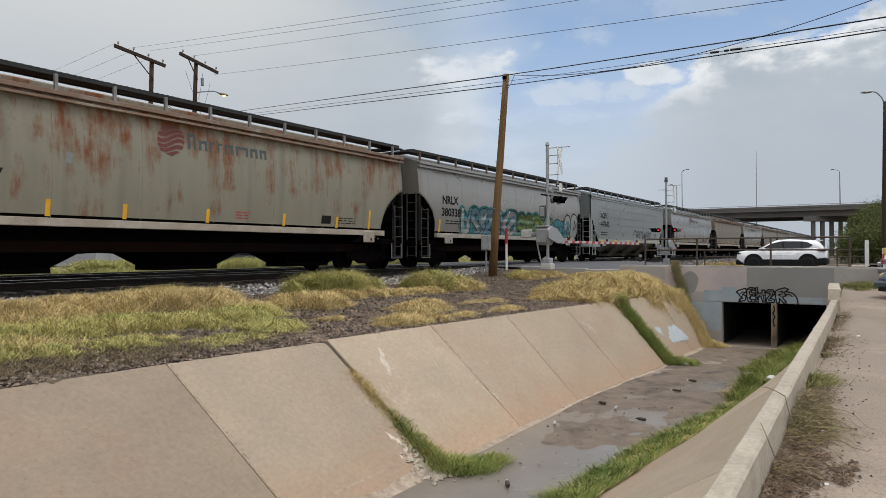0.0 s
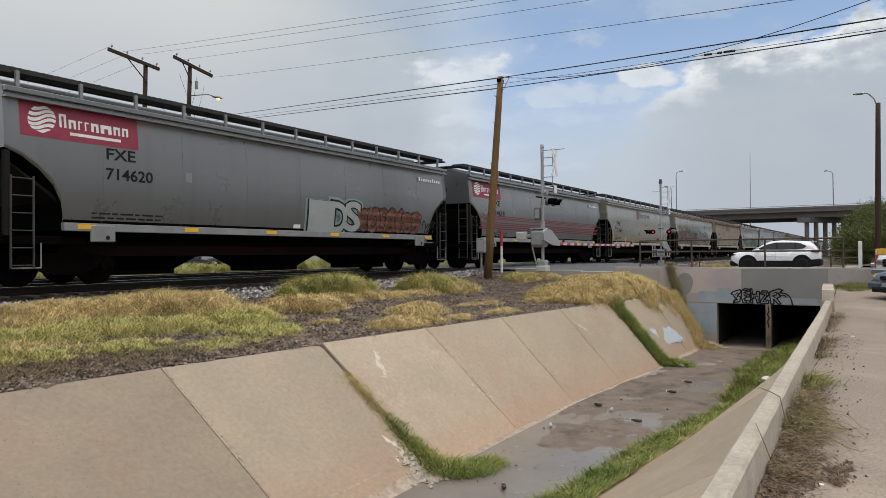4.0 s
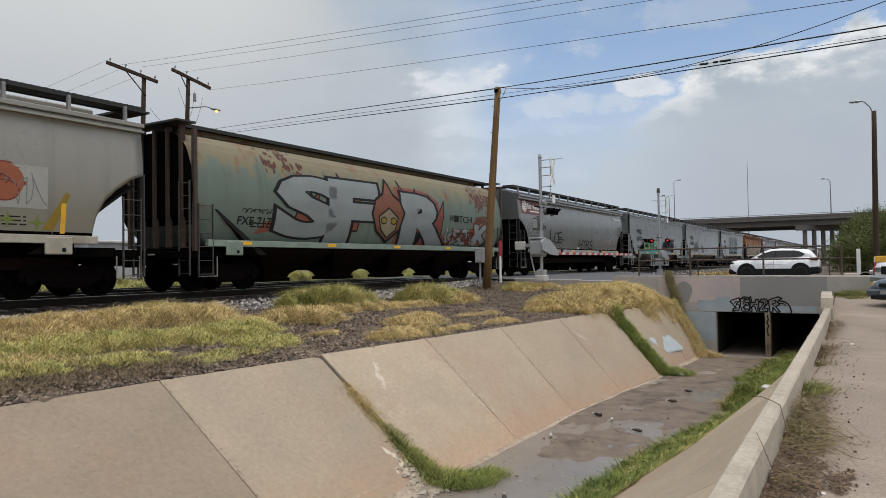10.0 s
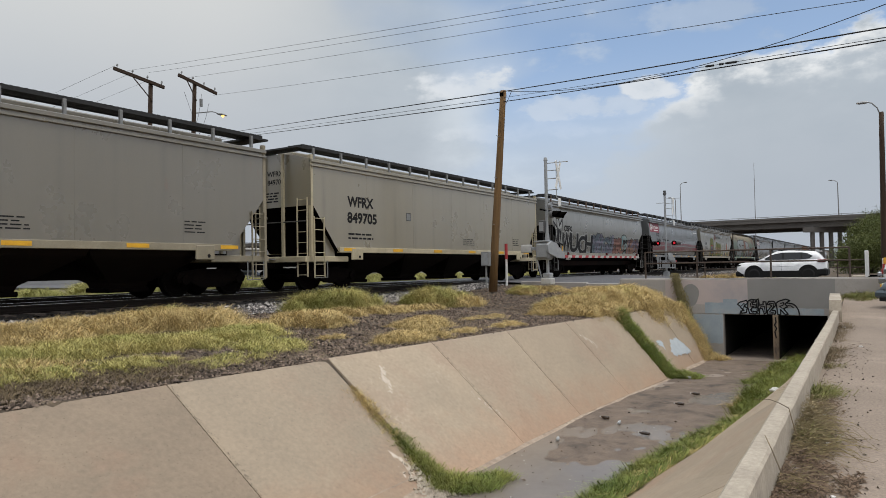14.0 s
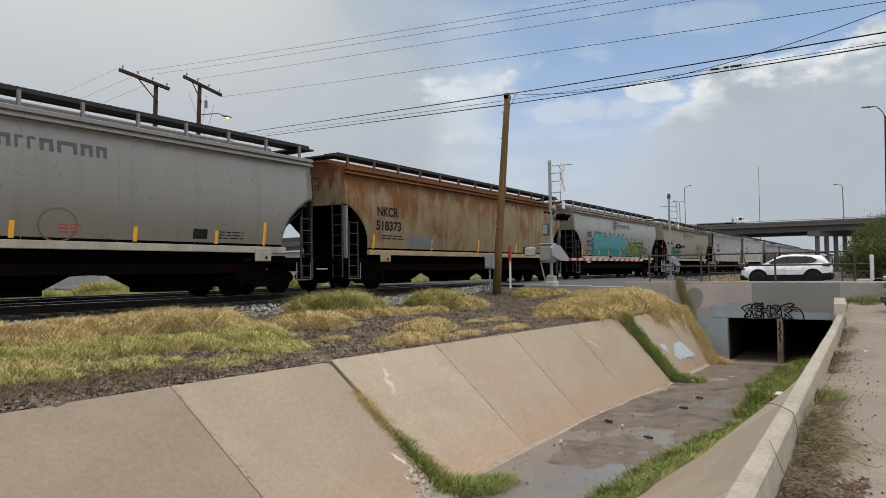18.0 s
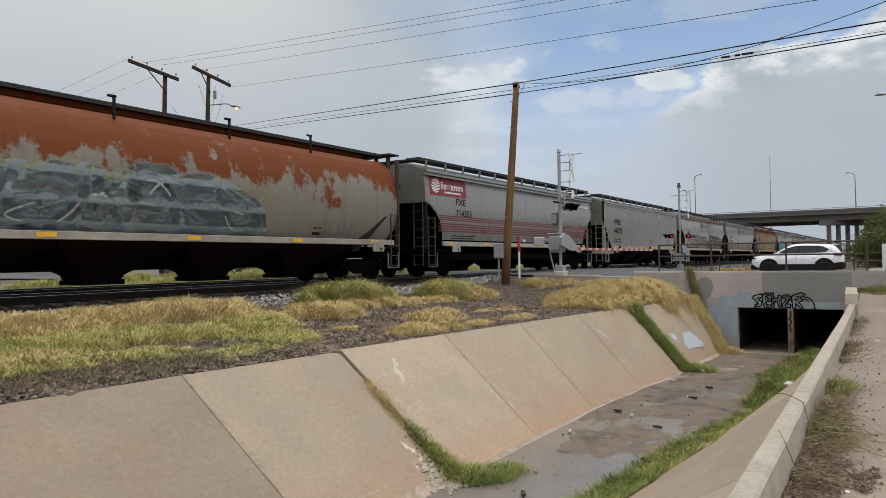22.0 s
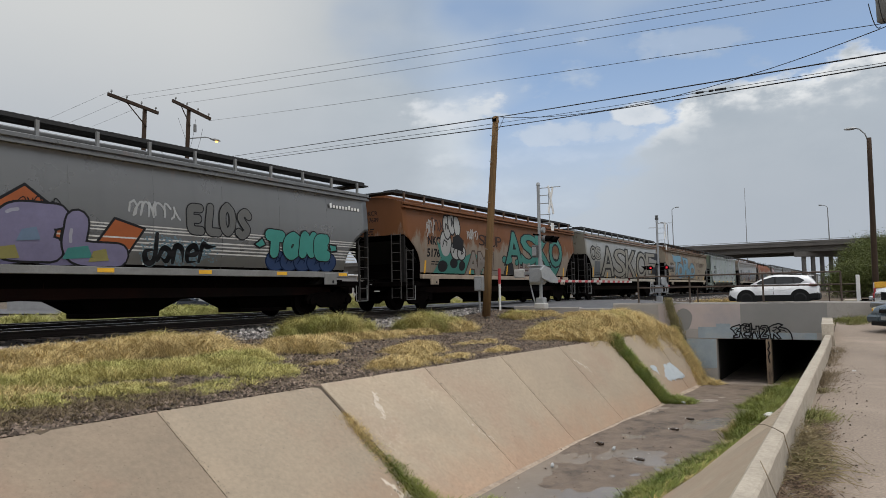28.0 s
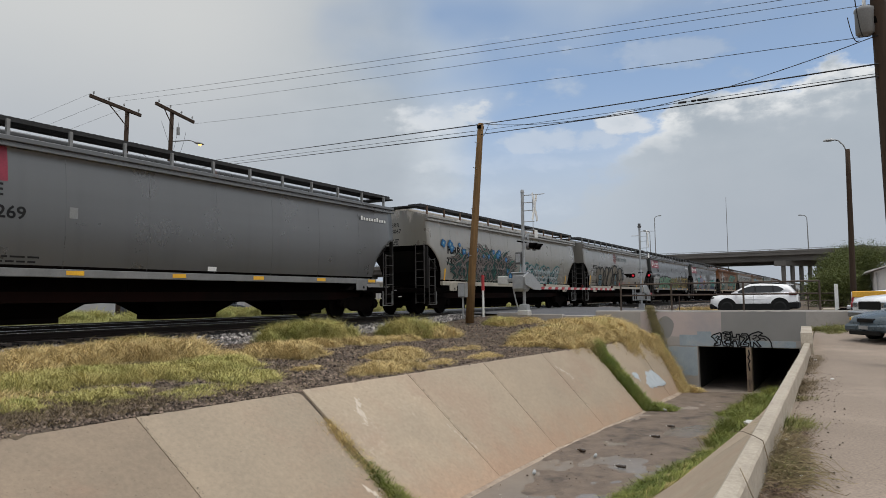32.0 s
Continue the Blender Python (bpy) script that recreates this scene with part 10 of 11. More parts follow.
pale = surf("lime_bloom", (0.62, 0.54, 0.45), (0.52, 0.45, 0.365), 4, 0.9, 0.1)
for k, (p, q, n, w) in enumerate((
        ((10.42, 7.92), (10.22, 7.5), 40, 0.026), ((10.22, 7.5), (10.5, 7.2), 60, 0.034), ((10.3, 7.35), (10.6, 6.8), 60, 0.032), ((10.55, 6.9), (10.75, 6.45), 40, 0.03),
        ((10.9, 6.9), (11.3, 6.3), 30, 0.026), ((8.82, 7.45), (8.5, 6.9), 60, 0.034), ((8.5, 7.0), (8.3, 6.45), 70, 0.036), ((8.4, 6.9), (8.95, 6.3), 50, 0.026), ((8.95, 7.0), (9.15, 6.1), 36, 0.03),
        ((7.5, 7.2), (7.9, 6.3), 34, 0.022), ((13.6, 6.4), (14.6, 5.9), 16, 0.02), ((18.6, 7.1), (19.6, 6.1), 30, 0.022), ((20.1, 6.8), (20.7, 5.7), 60, 0.04), ((12.2, 7.0), (12.9, 6.1), 16, 0.018))):
    scuff(p, q, n, pale, k + 1, w)
damp = surf("dark_joint_stain", (0.17, 0.132, 0.098), (0.12, 0.094, 0.072), 4, 0.9, 0.1)
for k, x in enumerate((6.4, 12.45, 15.4, 18.45)):
    scuff((x + 0.03, lerp(x, LIP) - 0.05), (x + 0.03, lerp(x, LEFT_FOOT) + 0.2), 26, damp, 60 + k, 0.010, "dark damp stains along the slab joint", 0.4)
rng_b = random.Random(8)
blue_patch = bmesh.new()
for i in range(420):
    u, v = rng_b.random(), rng_b.random()
    x = (22.75 + 2.0 * u) * (1 - v) + (23.6 + 1.6 * u) * v
    y, r = (6.13 - 0.22 * u) * (1 - v) + (5.74 - 0.11 * u) * v, rng_b.uniform(0.02, 0.09)
    pts = [(x + r * 1.5 * math.cos(a) * rng_b.uniform(0.6, 1.2), y + r * 0.8 * math.sin(a) * rng_b.uniform(0.6, 1.2)) for a in [k * math.tau / 8 for k in range(8)]]
    blue_patch.faces.new([blue_patch.verts.new((px, py, top_z(px, py) + 0.052 + i * 0.00005)) for px, py in pts])
thing("paint_splash", blue_patch, surf("chalky_blue_splash", (0.46, 0.50, 0.52), (0.38, 0.42, 0.445), 5, 0.9, 0.1), "pale blue paint splashed on the canal slab", "stain", kind="structure")
# spray tag on the headwall, unreadable: bent outlines and inner strokes
def tag_glyphs():
    shapes = (
        ((0.02, 0.42), (0.10, 0.50), (0.42, 0.60), (0.46, 0.48), (0.30, 0.34), (0.44, 0.28), (0.40, 0.08), (0.12, 0.02), (0.16, 0.14), (0.30, 0.16), (0.18, 0.26), (0.12, 0.36), (0.02, 0.42)),
        ((0.20, 0.36), (0.30, 0.46), (0.36, 0.40), (0.26, 0.24), (0.16, 0.06), (0.36, 0.06)),
        ((0.48, 0.56), (0.62, 0.64), (0.82, 0.62), (0.80, 0.52), (0.66, 0.52), (0.66, 0.42), (0.84, 0.40), (0.80, 0.28), (0.64, 0.28), (0.62, 0.14), (0.84, 0.12), (0.80, 0.02), (0.54, 0.04), (0.46, 0.30), (0.48, 0.56)),
        ((0.56, 0.56), (0.74, 0.58), (0.58, 0.46), (0.60, 0.34), (0.74, 0.34), (0.56, 0.20), (0.70, 0.06)),
        ((0.86, 0.62), (0.92, 0.66), (0.96, 0.40), (1.12, 0.42), (1.12, 0.54), (1.24, 0.54), (1.26, 0.10), (1.16, 0.02), (1.08, 0.26), (0.96, 0.24), (0.96, 0.02), (0.86, 0.06), (0.86, 0.62)),
        ((0.92, 0.50), (0.91, 0.14), (1.02, 0.33), (1.18, 0.34), (1.19, 0.12)),
        ((1.28, 0.44), (1.36, 0.56), (1.58, 0.56), (1.64, 0.40), (1.46, 0.20), (1.64, 0.16), (1.62, 0.04), (1.28, 0.02), (1.30, 0.16), (1.48, 0.38), (1.40, 0.42), (1.28, 0.44)),
        ((1.38, 0.48), (1.54, 0.48), (1.56, 0.36), (1.38, 0.12), (1.54, 0.10)),
        ((1.66, 0.50), (1.80, 0.58), (2.06, 0.66), (2.22, 0.60), (2.02, 0.46), (2.12, 0.34), (1.96, 0.26), (2.14, 0.04), (2.02, 0.02), (1.84, 0.22), (1.84, 0.02), (1.72, 0.02), (1.66, 0.50)),
        ((1.84, 0.48), (1.98, 0.52), (1.94, 0.40), (1.80, 0.36), (1.90, 0.28)),
        ((2.12, 0.50), (2.34, 0.46), (2.46, 0.38), (2.56, 0.22), (2.60, 0.0)),
        ((2.10, 0.40), (2.28, 0.38), (2.36, 0.30)),
        ((1.60, -0.02), (1.64, -0.30), (1.57, -0.42), (1.66, -0.56), (1.58, -0.70), (1.63, -0.95)),
    )
    me = strokes_mesh([(p, 1.15 if i % 2 == 0 else 0.85) for i, p in enumerate(shapes)], 0.024, 0.0)
    for v in me.vertices:
        v.co = (HEAD_X - (0.012 if v.co.y > -0.03 else 0.036) - v.co.z, 4.42 - v.co.x * 0.79, -0.30 + v.co.y * 0.86)
    return me


part("graffiti", tag_glyphs(), ink((0.015, 0.015, 0.017)), bpy.data.objects["culvert_headwall"])
# round blot of dark paint on the pale wall, and a dry vine hanging down its joint
bm = bmesh.new()
bm.faces.new([bm.verts.new((HEAD_X - 0.012, 6.05 + 0.30 * math.cos(a) * (1 + 0.1 * math.sin(3 * a)), 0.40 + 0.42 * math.sin(a))) for a in [k * math.tau / 20 for k in range(20)]])
part("cover_paint", bm, M["patch_grey"], bpy.data.objects["culvert_headwall"])
rng_v = random.Random(91)
vv, vf = [], []
for i in range(2600):
    u = rng_v.random()
    z = -0.75 + 2.0 * u
    y = 6.46 - 0.12 * math.sin(u * 5) + rng_v.gauss(0, 0.075 + 0.05 * (1 - u)) - 0.1 * (1 - u)
    x = HEAD_X - 0.02 - abs(rng_v.gauss(0, 0.07))
    l, w, a = rng_v.uniform(0.05, 0.16), rng_v.uniform(0.006, 0.014), rng_v.gauss(0, 0.7)
    o = len(vv)
    vv += [(x, y - w, z), (x - 0.01, y + w, z), (x - rng_v.uniform(0, 0.1), y + l * math.sin(a), z - l * math.cos(a))]
    vf.append((o, o + 1, o + 2))
tagged(new("dry_vine", merged("dry_vine", vv, vf, surf("dry_creeper", (0.20, 0.165, 0.075), (0.13, 0.115, 0.055), 3, 0.9, 0, island=0.4))), "dry yellow-green creeper hanging over the culvert headwall", "creeper", kind="stuff")

# ---- overpass ----
def build_overpass():
    ov = thing("overpass", None, None, "grey concrete road overpass on columns beyond the crossing", "overpass", pose(200, 0, 0))
    y0, y1 = -950.0, 950.0
    z0 = 12.3
    def slab(name, x0, x1, a, b, mat):
        bm = bmesh.new()
        loft(bm, [[(x0, y, a), (x1, y, a), (x1, y, b), (x0, y, b)] for y in (y0, -300, -60, 60, 300, y1)])
        return part(name, bm, mat, ov)
    # Wide deck and extra inner girders added to keep sky light from the underside.
    slab("deck", 0, 30, z0 - 0.55, z0 + 0.25, M["overpass"])
    slab("fascia_girder", 1.3, 1.8, z0 - 2.0, z0 - 0.55, M["overpass"])
    for i in range(11):
        slab("girder", 3.4 + i * 2.5, 4.0 + i * 2.5, z0 - 2.0, z0 - 0.55, M["overpass"])
    slab("parapet", -0.1, 0.2, z0 + 0.25, z0 + 0.75, M["overpass"])
    slab("guard_rail", 0.0, 0.08, z0 + 1.0, z0 + 1.1, M["galv"])
    me = mesh_of(bx(-0.05, 0.08, -0.06, 0.06, 0.7, 1.1), "rail_post", M["galv"])
    for i in range(70):
        y = -60 + i * 2.4
        o = new("rail_post", me)
        o.parent, o.location = ov, (0.04, y, z0)
    for y in [14.0 + 50 * i for i in range(-6, 7)]:
        prof = ((0.0, 0.6), (14.0, -10.6))
        bm2 = bmesh.new()
        loft(bm2, [[(px, y + py - 1.3, z0 - 3.3), (px, y + py + 1.3, z0 - 3.3), (px, y + py + 1.3, z0 - 2.0), (px, y + py - 1.3, z0 - 2.0)] for px, py in prof])
        part("pier_cap", bm2, M["overpass"], ov)
        for i in range(6):
            px, py = 1.0 + i * 2.3, -0.2 - i * 1.95
            part("column", rod(bmesh.new(), (px, y + py, 0), (px, y + py, z0 - 3.25), 0.55, n=14), M["overpass"], ov)
    return ov


build_overpass()


def highway_lamp(x, y, z, h, label, way=1):
    ob = thing("highway_lamp", None, None, label, "street lamp", pose(x, y, z))
    part("pole", rod(bmesh.new(), (0, 0, 0), (0, 0.1, h - 0.5), 0.16, 0.10, n=8), M["galv"], ob)
    part("arm", rod(rod(bmesh.new(), (0, 0.1, h - 0.5), (0, 0.1 + way * 0.5, h), 0.09, n=6), (0, 0.1 + way * 0.5, h), (0, 0.1 + way * 1.4, h + 0.15), 0.08, n=6), M["galv"], ob)
    part("lamp_head", bx(-0.25, 0.25, 0.1 + way * 1.6 - 0.4, 0.1 + way * 1.6 + 0.4, h + 0.05, h + 0.3, bevel=0.05), M["galv"], ob)


# traffic on the overpass
def overpass_truck(tall):
    """Lorry driving along its own +x."""
    car = thing("semi_truck" if tall else "flatbed_truck", None, None, "dark green semi-trailer truck on the overpass" if tall else "white flatbed truck on the overpass", "truck")
    paint = M["car_green"] if tall else M["car_white"]
    if tall:
        part("trailer", bx(-9.5, 3.2, -1.25, 1.25, 0.95, 2.75, bevel=0.05), paint, car)
    else:
        part("flatbed", bx(-7.0, 2.6, -1.2, 1.2, 1.05, 1.25, bevel=0.02), M["galv"], car)
        part("headboard", bx(2.5, 2.65, -1.2, 1.2, 1.25, 2.3), M["galv"], car)
    part("cab", box(bx(3.6, 5.4, -1.2, 1.2, 0.8, 2.6, bevel=0.15), 5.3, 6.6, -1.0, 1.0, 0.8, 1.7, bevel=0.15), paint, car)
    part("windscreen", bx(5.38, 5.42, -1.0, 1.0, 1.75, 2.4), M["glass"], car)
    for s in (-1, 1):
        part("side_window", bx(4.3, 5.2, s * 1.2 - 0.01, s * 1.2 + 0.01, 1.7, 2.35), M["glass"], car)
    part("chassis", bx(-9.0 if tall else -6.8, 6.2, -0.5, 0.5, 0.75, 1.05), M["black"], car)
    wheel_set(car, (-8.0, -6.8, 2.0, 3.2, 5.6) if tall else (-5.2, -4.0, 5.2), 1.2, 0.5, 0.3)
    return car


highway_lamp(207, 8.0, 12.4, 10.0, "grey highway lamp on the overpass")
highway_lamp(213, 49.0, 8, 17.5, "tall grey highway lamp beyond the train", -1)
highway_lamp(213, 50.5, 8, 13.2, "grey highway lamp beyond the train")
highway_lamp(207, -14.0, 12.4, 11.0, "grey highway lamp behind the street lamp", -1)
mast = thing("radio_mast", None, None, "thin grey radio mast far behind the overpass", "mast", pose(212, 28.6, 0))
part("shaft", rod(bmesh.new(), (0, 0, 0), (0, 0, 29.5), 0.14, 0.05, n=8), M["galv"], mast)


# ---- road vehicles ----
def wheel_set(car, xs, half, r, w, rim=None):
    for x in xs:
        for s in (-1, 1):
            bm = bmesh.new()
            n = 24
            prof = [(0.0, r * 0.66), (0.0, r * 0.92), (0.03, r), (w - 0.03, r), (w, r * 0.92), (w, r * 0.66)]
            loft(bm, [[(q * math.cos(i * math.tau / n), y, q * math.sin(i * math.tau / n)) for i in range(n)] for y, q in prof], caps=False)
            wh = part("wheel", smooth(mesh_of(bm, "wheel")), M["tyre"], car)
            wh.location = (x, s * half - (w if s > 0 else 0), r)
            bm = bmesh.new()
            y = 0.03 if s < 0 else w - 0.03
            rod(bm, (0, y - 0.012, 0), (0, y + 0.012, 0), r * 0.2, n=12)
            for k in range(5):
                a = k * math.tau / 5
                c, d = Vector((math.cos(a), 0, math.sin(a))), Vector((-math.sin(a), 0, math.cos(a)))
                p = [c * r * 0.15 + d * 0.045, c * r * 0.66 + d * 0.06, c * r * 0.66 - d * 0.06, c * r * 0.15 - d * 0.045]
                vs = [bm.verts.new((q.x, y + e, q.z)) for e in (-0.012, 0.012) for q in p]
                bm.faces.new(vs[:4]), bm.faces.new(vs[4:][::-1])
                for j in range(4):
                    bm.faces.new((vs[j], vs[(j + 1) % 4], vs[4 + (j + 1) % 4], vs[4 + j]))
            part("rim", bm, rim or M["rim"], wh)
            part("wheel_well", rod(bmesh.new(), (0, w * 0.45, 0), (0, w * 0.55, 0), r * 0.66, n=20), M["black"], wh)


def car_shell(secs, z_belt, half):
    """Body from stations along x: (x, z_low, z_top, half_width, tuck)."""
    rings = []
    for x, zl, zt, hw, tuck in secs:
        zm = (zl + zt) / 2
        rings.append([(x, -hw * 0.94, zl), (x, -hw, zl + (zt - zl) * 0.22), (x, -hw, zm + 0.1 * (zt - zl)), (x, -hw * tuck, zt - 0.05), (x, -hw * tuck * 0.9, zt), (x, hw * tuck * 0.9, zt), (x, hw * tuck, zt - 0.05), (x, hw, zm + 0.1 * (zt - zl)), (x, hw, zl + (zt - zl) * 0.22), (x, hw * 0.94, zl)])
    return loft(bmesh.new(), rings)


def arch(car, x, z, r, half):
    for s in (-1, 1):
        bm = bmesh.new()
        a = [(x + r * math.cos(t), z + r * math.sin(t)) for t in [math.pi * k / 12 for k in range(13)]]
        vs = [bm.verts.new((p, s * (half + 0.004), q)) for p, q in a + [(x - r, z - 0.18), (x + r, z - 0.18)]]
        bm.faces.new(vs)
        bmesh.ops.recalc_face_normals(bm, faces=bm.faces)
        part("wheel_arch", bm, M["plastic"], car)


def build_suv():
    """White compact SUV in its own space: nose towards +x."""
    car = thing("suv", None, None, "white compact SUV waiting at the level crossing", "car", group="")
    hw = 0.92
    body = car_shell([(-2.24, 0.48, 0.95, 0.74, 0.92), (-2.17, 0.36, 1.12, 0.86, 0.95), (-1.75, 0.28, 1.18, hw, 0.96), (-0.6, 0.25, 1.14, hw, 0.96), (0.6, 0.25, 1.11, hw, 0.96), (1.15, 0.25, 1.09, hw, 0.95), (1.75, 0.28, 1.03, 0.91, 0.93), (2.08, 0.30, 0.97, 0.85, 0.92), (2.2, 0.36, 0.88, 0.76, 0.92), (2.25, 0.46, 0.76, 0.66, 0.9)], 1.0, hw)
    part("body", smooth(mesh_of(body, "body")), M["car_white"], car)
    cabin = bmesh.new()
    rings = []
    for x, zt, w in ((-2.1, 1.14, 0.74), (-1.86, 1.48, 0.66), (-1.72, 1.57, 0.65), (-1.3, 1.62, 0.66), (-0.4, 1.66, 0.67), (0.15, 1.62, 0.65), (0.55, 1.44, 0.65), (1.18, 1.09, 0.72)):
        rings.append([(x, -0.87, 1.05), (x, -w - 0.04, zt - 0.06), (x, -w + 0.06, zt), (x, w - 0.06, zt), (x, w + 0.04, zt - 0.06), (x, 0.87, 1.05)])
    part("cabin", smooth(mesh_of(loft(cabin, rings), "cabin")), M["car_white"], car)
    part("spoiler", bx(-2.0, -1.7, -0.58, 0.58, 1.56, 1.6, bevel=0.015), M["car_white"], car)
    for s in (-1, 1):
        for name, out in (("side_window", [(0.90, 1.15), (0.40, 1.42), (-0.02, 1.53), (-0.10, 1.54), (-0.12, 1.15)]), ("side_window", [(-0.2, 1.15), (-0.18, 1.54), (-0.98, 1.53), (-1.05, 1.16)]), ("quarter_window", [(-1.11, 1.165), (-1.05, 1.53), (-1.30, 1.49), (-1.60, 1.33), (-1.42, 1.19)]), ("pillar_trim", [(-0.12, 1.15), (-0.10, 1.54), (-0.18, 1.54), (-0.2, 1.15)]), ("pillar_trim", [(-1.05, 1.16), (-0.98, 1.53), (-1.05, 1.53), (-1.11, 1.165)])):
            bm = bmesh.new()
            vs = [bm.verts.new((x, s * (0.872 - (z - 1.05) * 0.30 + 0.02), z)) for x, z in out]
            bm.faces.new(vs)
            bmesh.ops.recalc_face_normals(bm, faces=bm.faces)
            part(name, bm, M["plastic"] if name == "pillar_trim" else M["glass"], car)
        part("sill_trim", bx(-1.0, 0.95, s * 0.925 - 0.02, s * 0.925 + 0.02, 0.20, 0.55, bevel=0.015), M["plastic"], car)
        bm = bmesh.new()
        loft(bm, [[(x, s * (0.93 - 0.03 * abs(x)), z), (x, s * (0.93 - 0.03 * abs(x)) + s * 0.012, z + 0.02), (x, s * (0.93 - 0.03 * abs(x)), z + 0.04)] for x, z in ((-1.6, 0.80), (0, 0.78), (1.3, 0.76))])
        part("crease", bm, M["car_white"], car)
        part("mirror", bx(0.72, 0.9, s * 0.98 - 0.09, s * 0.98 + 0.09, 1.05, 1.19, bevel=0.03), M["car_white"], car)
        part("headlight", bx(1.90, 2.19, s * 0.70 - 0.12, s * 0.70 + 0.12, 0.82, 0.92, bevel=0.03), M["plastic"], car)
        part("tail_lamp", bx(-2.22, -1.80, s * 0.81 - 0.13, s * 0.81 + 0.13, 1.0, 1.13, bevel=0.03), M["tail_red"], car, "dark red tail lamp")
        part("roof_rail", rod(bmesh.new(), (-1.4, s * 0.6, 1.635), (0.1, s * 0.6, 1.665), 0.02, n=6), M["plastic"], car)
        part("door_handle", bx(-0.02, 0.16, s * 0.945 - 0.012, s * 0.945 + 0.012, 0.86, 0.9), M["car_white"], car)
        part("door_handle", bx(-0.95, -0.77, s * 0.945 - 0.012, s * 0.945 + 0.012, 0.87, 0.91), M["car_white"], car)
        part("door_gap", bx(-0.065, -0.055, s * 0.921 - 0.003, s * 0.921 + 0.003, 0.42, 1.0), M["black"], car)
    for x in (-1.36, 1.32):
        arch(car, x, 0.38, 0.49, hw + 0.008)
    part("front_bumper", bx(1.78, 2.28, -0.86, 0.86, 0.24, 0.56, bevel=0.08), M["plastic"], car)
    part("bonnet_grille", bx(2.05, 2.26, -0.62, 0.62, 0.70, 0.86, bevel=0.03), M["plastic"], car)
    part("rear_bumper", bx(-2.29, -1.72, -0.93, 0.93, 0.26, 0.66, bevel=0.08), M["plastic"], car)
    part("grille", bx(2.16, 2.25, -0.5, 0.5, 0.48, 0.64, bevel=0.02), M["plastic"], car)
    bm = bmesh.new()
    bm.faces.new([bm.verts.new(p) for p in ((1.12, -0.66, 1.14), (1.12, 0.66, 1.14), (0.28, 0.56, 1.59), (0.28, -0.56, 1.59))])
    part("windscreen", bm, M["glass"], car)
    wheel_set(car, (-1.36, 1.32), 0.935, 0.345, 0.22)
    return car


suv = build_suv()
suv.matrix_world = pose(42.9, 4.5, ROAD_Z - 0.06, 0, 0, 90)


def build_sedan(paint, label, kindname="sedan"):
    """Older saloon, nose towards +x."""
    car = thing("sedan", None, None, label, "car")
    hw = 0.87
    body = car_shell([(-2.3, 0.4, 0.8, 0.7, 0.9), (-2.2, 0.3, 0.92, 0.82, 0.95), (-1.5, 0.25, 0.96, hw, 0.95), (0, 0.22, 0.92, hw, 0.96), (0.9, 0.22, 0.90, hw, 0.95), (1.6, 0.25, 0.82, 0.85, 0.93), (2.1, 0.28, 0.72, 0.78, 0.92), (2.3, 0.36, 0.60, 0.66, 0.9)], 0.9, hw)
    part("body", smooth(mesh_of(body, "body")), paint, car)
    rings = []
    for x, zt, w in ((-1.9, 0.96, 0.68), (-1.2, 1.34, 0.55), (-0.5, 1.42, 0.57), (0.1, 1.40, 0.57), (1.0, 0.92, 0.68)):
        rings.append([(x, -0.82, 0.88), (x, -w, zt - 0.04), (x, -w + 0.08, zt), (x, w - 0.08, zt), (x, w, zt - 0.04), (x, 0.82, 0.88)])
    part("cabin", smooth(mesh_of(loft(bmesh.new(), rings), "cabin")), M["glass"], car)
    part("roof", bx(-1.2, 0.15, -0.53, 0.53, 1.385, 1.44, bevel=0.02), paint, car)
    for s in (-1, 1):
        bm = bmesh.new()
        loft(bm, [[(2.0 + a * 0.16, s * (0.30 + b), z) for a, z in ((0.2, 0.60), (0.95, 0.585), (0.85, 0.70), (0.0, 0.72))] for b in (0.0, 0.25, 0.42)])
        part("headlight", bm, M["headlight"], car, "hazed cream headlamp")
        part("mirror", bx(0.62, 0.8, s * 0.93 - 0.09, s * 0.93 + 0.09, 0.92, 1.05, bevel=0.03), paint, car)
        part("indicator", bx(1.9, 2.1, s * 0.83 - 0.02, s * 0.83 + 0.02, 0.58, 0.66, bevel=0.01), M["yellow"], car)
    part("bumper", bx(2.0, 2.38, -0.76, 0.76, 0.28, 0.50, bevel=0.06), paint, car)
    part("air_dam", bx(2.28, 2.39, -0.55, 0.55, 0.20, 0.32, bevel=0.02), M["plastic"], car)
    part("plate", bx(2.37, 2.40, -0.16, 0.16, 0.36, 0.46), M["silver"], car)
    part("grille", bx(2.22, 2.36, -0.28, 0.28, 0.55, 0.66, bevel=0.02), M["plastic"], car)
    for x in (-1.35, 1.35):
        arch(car, x, 0.32, 0.36, hw)
    wheel_set(car, (-1.35, 1.35), 0.87, 0.31, 0.2, M["silver"])
    return car


